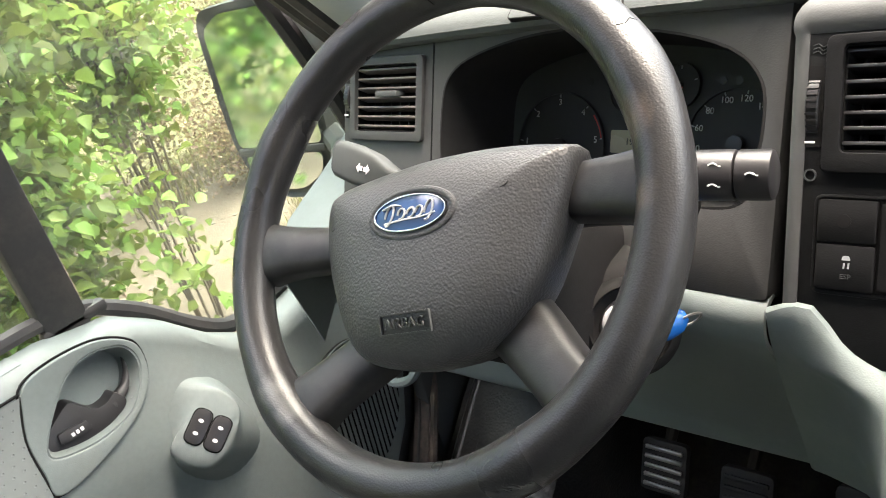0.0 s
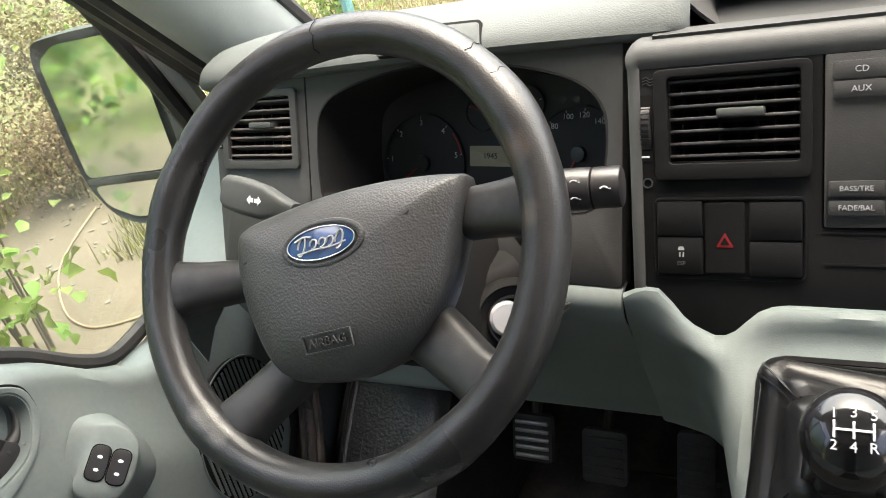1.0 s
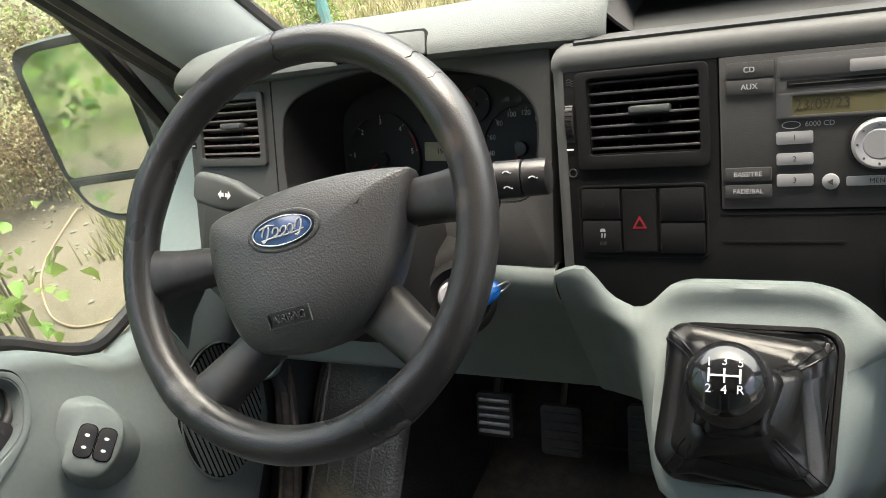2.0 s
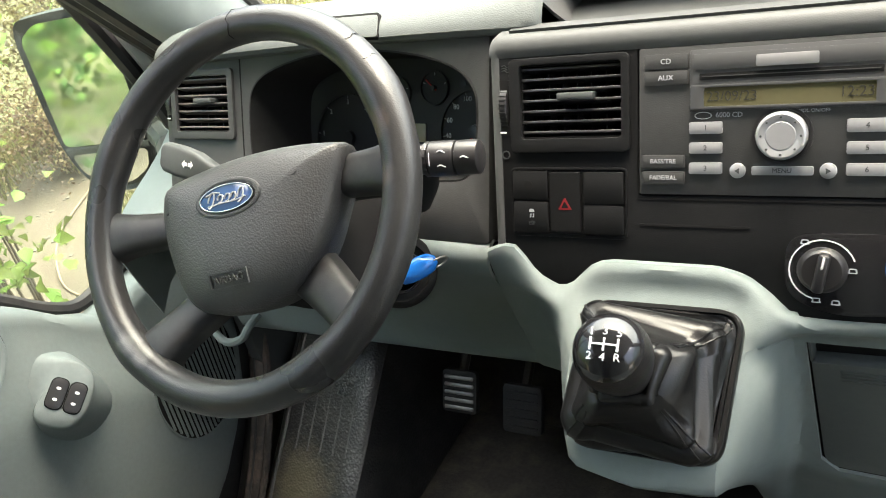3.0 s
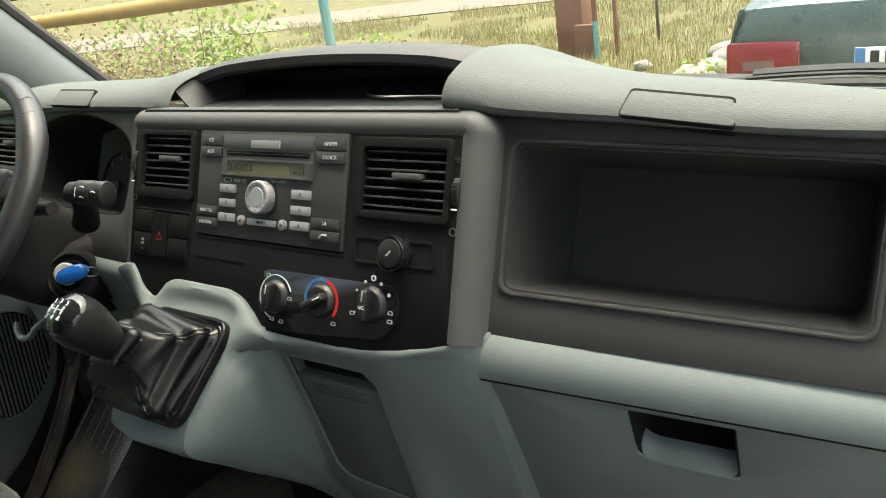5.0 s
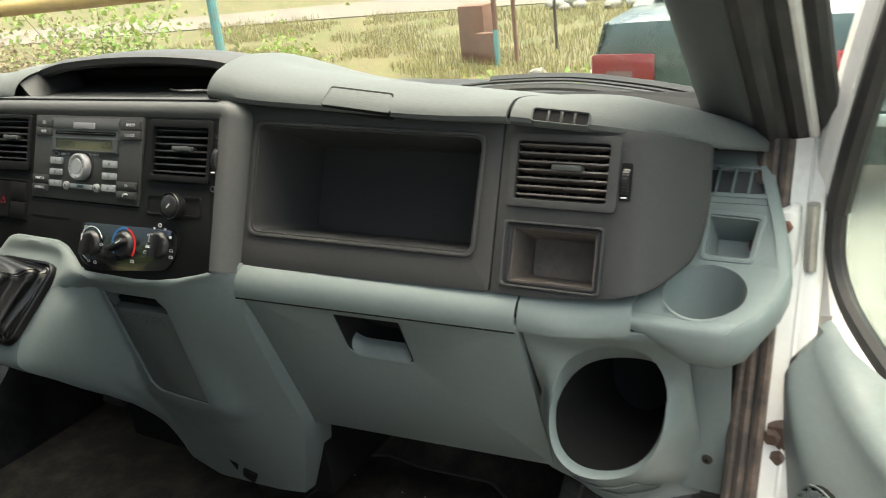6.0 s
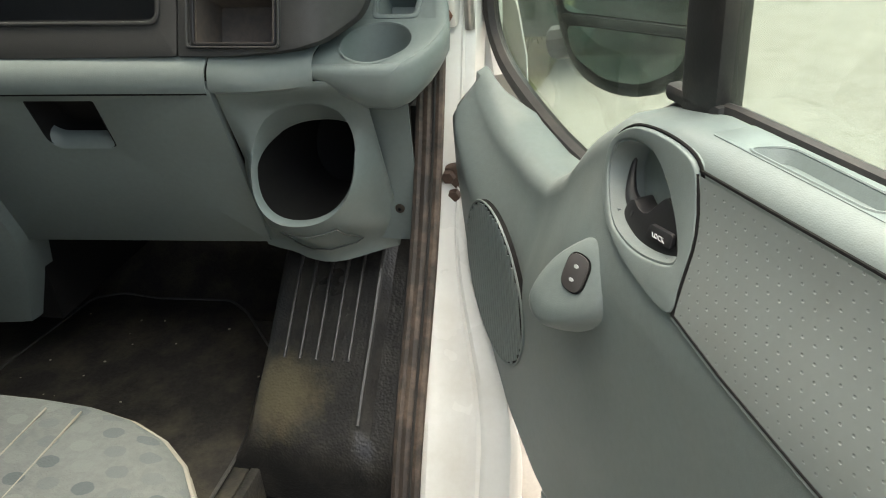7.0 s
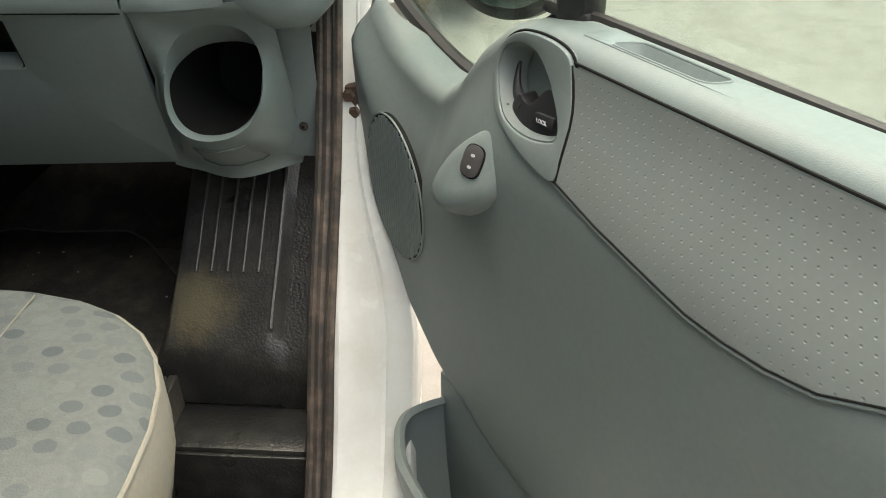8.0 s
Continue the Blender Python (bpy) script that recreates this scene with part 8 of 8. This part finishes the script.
shrub(-5.2, 4.0, 1.5, 0.8, 1800, 12, "green bush below the yellow pipe", size=0.05)
shrub(-11, 22, 3.5, 1.8, 2200, 13, "large dark green shrub by the far track", LEAF2, 0.14)


def grass_tufts():
    rng = random.Random(21)
    verts, faces = [], []
    for i in range(30000):
        y = 1.8 + 13.0 * rng.random() ** 1.4
        x = rng.uniform(-4.0 - 0.75 * y, 3.0)
        if x > 0.4 or x > -1.0 and y < 3:
            continue
        if noise.noise(Vector((x * 0.6, y * 0.6, 3))) < -0.12:
            continue
        for j in range(3):
            h, a, w = rng.uniform(0.03, 0.13) * (1.0 if j else 1.5), rng.uniform(0, 6.283), rng.uniform(0.004, 0.011)
            dx, dy = math.cos(a), math.sin(a)
            bx, by = x + rng.gauss(0, 0.04), y + rng.gauss(0, 0.04)
            ln = rng.uniform(0.1, 0.7) * h
            k = len(verts)
            verts += [(bx - dy * w, by + dx * w, GZ - 0.05), (bx + dy * w, by - dx * w, GZ - 0.05), (bx + dx * ln, by + dy * ln, GZ + h)]
            faces.append((k, k + 1, k + 2))
    me = bpy.data.meshes.new("grass")
    me.from_pydata(verts, [], faces)
    b = bmesh.new()
    b.from_mesh(me)
    bpy.data.meshes.remove(me)
    return b


single("grass", grass_tufts(), GRASS, "dry yellow grass with green patches", "grass", kind="stuff", angle=180)

CABLE = material("faded_orange_cable", (0.30, 0.205, 0.14), 0.7, vary=0.15)
single("cable_loop", tube(spun([(-4.30, 2.30, GZ + 0.03), (-3.95, 1.72, GZ + 0.02), (-3.52, 1.36, GZ + 0.02), (-3.22, 1.24, GZ + 0.02), (-3.02, 1.30, GZ + 0.02), (-2.86, 1.48, GZ + 0.02), (-2.70, 1.80, GZ + 0.02)], 8, False), 0.0055, 6), CABLE, "faded orange cable lying in a loop on the soil", "cable")


def pebbles():
    rng = random.Random(17)
    verts, faces = [], []
    for i in range(700):
        x, y = rng.uniform(-5.5, -1.7), rng.uniform(-1.0, 2.5)
        r = 0.004 + 0.024 * rng.random() ** 5
        k, a0 = len(verts), rng.uniform(0, 6.283)
        ring = [(x + r * rng.uniform(0.7, 1.2) * math.cos(a0 + 1.0472 * q), y + r * rng.uniform(0.7, 1.2) * math.sin(a0 + 1.0472 * q)) for q in range(6)]
        verts += [(px, py, GZ - 0.01) for px, py in ring] + [(lerp(px, x, 0.25), lerp(py, y, 0.25), GZ + 0.012 + r * 0.35) for px, py in ring]
        faces += [(k + q, k + (q + 1) % 6, k + 6 + (q + 1) % 6, k + 6 + q) for q in range(6)] + [tuple(k + 6 + q for q in range(6))]
    me = bpy.data.meshes.new("pebbles")
    me.from_pydata(verts, [], faces)
    b = bmesh.new()
    b.from_mesh(me)
    bpy.data.meshes.remove(me)
    return b


single("pebbles", pebbles(), material("pale_pebble", (0.20, 0.165, 0.135), 0.9, vary=0.3), "pale pebbles strewn on the bare soil", "pebbles", kind="stuff")

# fence
TEAL = material("teal_paint", (0.13, 0.33, 0.33), 0.6, vary=0.12, dirt=(0.25, 0.15, 0.08), dirt_amount=0.5, dirt_size=0.06)
YELLOWPIPE = material("yellow_gas_pipe", (0.36, 0.245, 0.075), 0.55, vary=0.12, dirt=(0.25, 0.13, 0.05), dirt_amount=0.5, dirt_size=0.08)
fence = thing("fence", "wire mesh fence with teal iron posts", "fence", (-2.2, 2.4, GZ))
for x, y in ((-2.18, 2.42), (0.2, 7.0)):
    part("post", tube([(x, y, GZ - 0.1), (x + 0.02, y, GZ + 1.75)], 0.025, 10), TEAL, fence, "teal painted iron post")
pipe = single("gas_pipe", tube(spun([(-7.5, 1.6, 0.82), (-4.9, 2.35, 0.78), (-3.2, 2.40, 0.80), (-2.2, 2.44, 0.815)], 5, False), 0.045, 14), YELLOWPIPE, "faded yellow overhead gas pipe", "pipe")
gate = thing("iron_bin", "rusty brown sheet-iron bin by a thin post", "bin", (-3.8, 8.8, GZ))
part("sheet", block(-4.27, -3.90, 8.7, 9.1, GZ - 0.05, GZ + 0.70, r=0.02), RUST, gate)
part("low_sheet", block(-3.93, -3.68, 8.5, 8.6, GZ - 0.05, GZ + 0.38, r=0.01), RUST, gate)
part("upright", tube([(-3.64, 8.5, GZ - 0.05), (-3.64, 8.5, GZ + 0.42)], 0.035, 8), TEAL, gate, "teal foot of the post")
part("upright", tube([(-3.64, 8.5, GZ + 0.42), (-3.64, 8.5, GZ + 1.9)], 0.033, 8), RUST, gate)
part("upright", tube([(-3.42, 8.6, GZ - 0.05), (-3.44, 8.6, GZ + 1.9)], 0.028, 8), RUST, gate)
part("upright", tube([(-3.30, 9.6, GZ - 0.05), (-3.32, 9.6, GZ + 1.6)], 0.022, 8), FASTENER, gate)
stone = material("pale_stone", (0.24, 0.23, 0.20), 0.9, grain=0.6, grain_size=0.02, pattern="noise", vary=0.15)
rng = random.Random(9)
for i in range(26):
    x, y, r = rng.uniform(-5.6, -2.4), rng.uniform(14.0, 15.2), rng.uniform(0.10, 0.26)
    if i > 16:
        x, y, r = rng.uniform(-2.9, -1.2), rng.uniform(6.5, 8.4), rng.uniform(0.08, 0.30)
    b = bmesh.new()
    bmesh.ops.create_icosphere(b, subdivisions=2, radius=r)
    for v in b.verts:
        v.co *= 1 + 0.3 * noise.noise(v.co * (2.5 / r) + Vector((i, 0, 0)))
        v.co.z *= 0.6
    bmesh.ops.translate(b, verts=b.verts, vec=(x, y, GZ + r * 0.3))
    single("stone", b, stone, "pale rough stone lying in the grass", "stone", group="stones", at=(x, y, GZ), angle=50)

# ---- saloon car ahead ----
car = thing("saloon_car", "dark green saloon car seen from behind", "car", (0.13, 5.0, GZ))
CARPAINT = material("dark_green_car_paint", (0.035, 0.062, 0.056), 0.32, coat=0.3, vary=0.08, dirt=(0.10, 0.12, 0.11), dirt_amount=0.25, dirt_size=0.4)
REDLENS = material("red_lens", (0.20, 0.018, 0.024), 0.15, coat=0.6, vary=0.08)
CARGLASS = material("dark_car_glass", (0.03, 0.04, 0.04), 0.05, coat=0.5, vary=0.05)
X0, YB = 0.14, 3.90


def car_rows():
    prof = [(0.10, 0.22), (0.02, 0.30), (-0.04, 0.42), (-0.05, 0.55), (-0.01, 0.60), (0.0, 0.66), (0.005, 0.82), (0.02, 0.97), (0.05, 1.035), (0.14, 1.06), (0.45, 1.07), (0.70, 1.08)]
    rows = []
    for s in np.linspace(-1, 1, 21):
        w = 0.86
        e = abs(s) ** 5
        rows.append([(X0 + s * (w + (0.02 if z < 0.6 else -0.06 * smooth01((z - 0.75) / 0.35))), YB + y + 0.14 * e, GZ + z - 0.03 * e * (1 if z > 0.9 else 0)) for y, z in prof])
    return rows


part("tail", loft(car_rows()), CARPAINT, car, "dark green boot and rear bumper")
for s in (-1, 1):
    rows = []
    for y in np.linspace(0.14, 4.2, 14):
        wy = 0.88
        rows.append([(X0 + s * (wy - 0.02), YB + y, GZ + 0.24), (X0 + s * wy, YB + y, GZ + 0.45), (X0 + s * wy, YB + y, GZ + 0.65), (X0 + s * (wy - 0.01), YB + y, GZ + 0.82), (X0 + s * (wy - 0.07), YB + y, GZ + 1.02)])
    part("flank", thick(loft(rows), 0.01), CARPAINT, car)
    for y in (0.75, 3.5):
        part("wheel", lathe([(0.0, 0.10), (0.20, 0.10), (0.22, 0.11), (0.31, 0.10), (0.325, 0.07), (0.325, -0.07), (0, -0.07)], 32, panel((X0 + s * 0.80, YB + y, GZ + 0.325), (0, s, 0), (0, 0, 1))), RUBBER, car)
cab = [[(X0 + s * lerp(0.80, 0.58, smooth01((z - 1.0) / 0.4)), YB + y, GZ + z) for s in (-1, -0.92, 0, 0.92, 1)] for y, z in ((0.62, 1.06), (0.95, 1.28), (1.15, 1.36), (1.8, 1.40), (2.5, 1.36), (3.1, 1.05), (4.3, 0.92))]
part("roof", loft(cab), CARPAINT, car, "dark green roof")
part("rear_window", plate([(-0.66, 0.0), (0.66, 0.0), (0.52, 0.40), (-0.52, 0.40)], 0.0, 0.008, panel((X0, YB + 0.64, GZ + 1.085), (1, 0, 0), (0, 0.45, 0.28)), r=0.003), CARGLASS, car, "dark rear window")
for s in (-1, 1):
    tm2 = panel((X0 + s * 0.655, YB + 0.008, GZ + 0.775), (1, 0, 0), (0, 0.05, 1))
    tl = part("tail_light", plate(rounded(box_pts(-0.185, -0.085, 0.185, 0.085), 0.02), -0.03, 0.012, tm2, r=0.006), REDLENS, car, "red tail light")
    part("reversing_lens", plate(rounded(box_pts(-0.10, -0.060, 0.06, -0.01), 0.01), 0.010, 0.0145, tm2), material("smoked_lens", (0.16, 0.10, 0.10), 0.2, coat=0.5), tl)
part("boot_gap", block(X0 - 0.70, X0 + 0.70, YB - 0.004, YB + 0.02, GZ + 0.665, GZ + 0.672, r=0), SHADE, car)
part("bumper_strip", block(X0 - 0.86, X0 + 0.86, YB - 0.062, YB - 0.04, GZ + 0.48, GZ + 0.545, r=0.01), material("grey_bumper_strip", (0.40, 0.43, 0.43), 0.4, vary=0.05), car)
pm = panel((X0 + 0.05, YB - 0.012, GZ + 0.765), (1, 0, 0), (0, 0.02, 1))
pl = part("number_plate", plate(rounded(box_pts(-0.26, -0.055, 0.26, 0.055), 0.006), -0.004, 0.006, pm, r=0.002), WHITE, car, "white number plate with a blue band")
part("plate_band", plate(rounded(box_pts(-0.258, -0.053, -0.212, 0.053), 0.004), 0.006, 0.0075, pm), BLUE, pl)
for x in (-0.17, -0.105, 0.0, 0.065, 0.13, 0.20):
    part("plate_bar", block(x - 0.020, x + 0.020, -0.038, 0.038, 0.006, 0.0075, pm, r=0), BLACK, pl)
rb = part("round_badge", lathe([(0, 0.010), (0.034, 0.009), (0.041, 0.006), (0.042, 0)], 32, panel((X0 + 0.10, YB - 0.002, GZ + 0.905), (1, 0, 0), (0, 0.12, 1))), CHROME, car, "round blue and white badge")
part("badge_field", lathe([(0, 0.0115), (0.027, 0.0105)], 24, panel((X0 + 0.10, YB - 0.002, GZ + 0.905), (1, 0, 0), (0, 0.12, 1))), BLUE, rb)
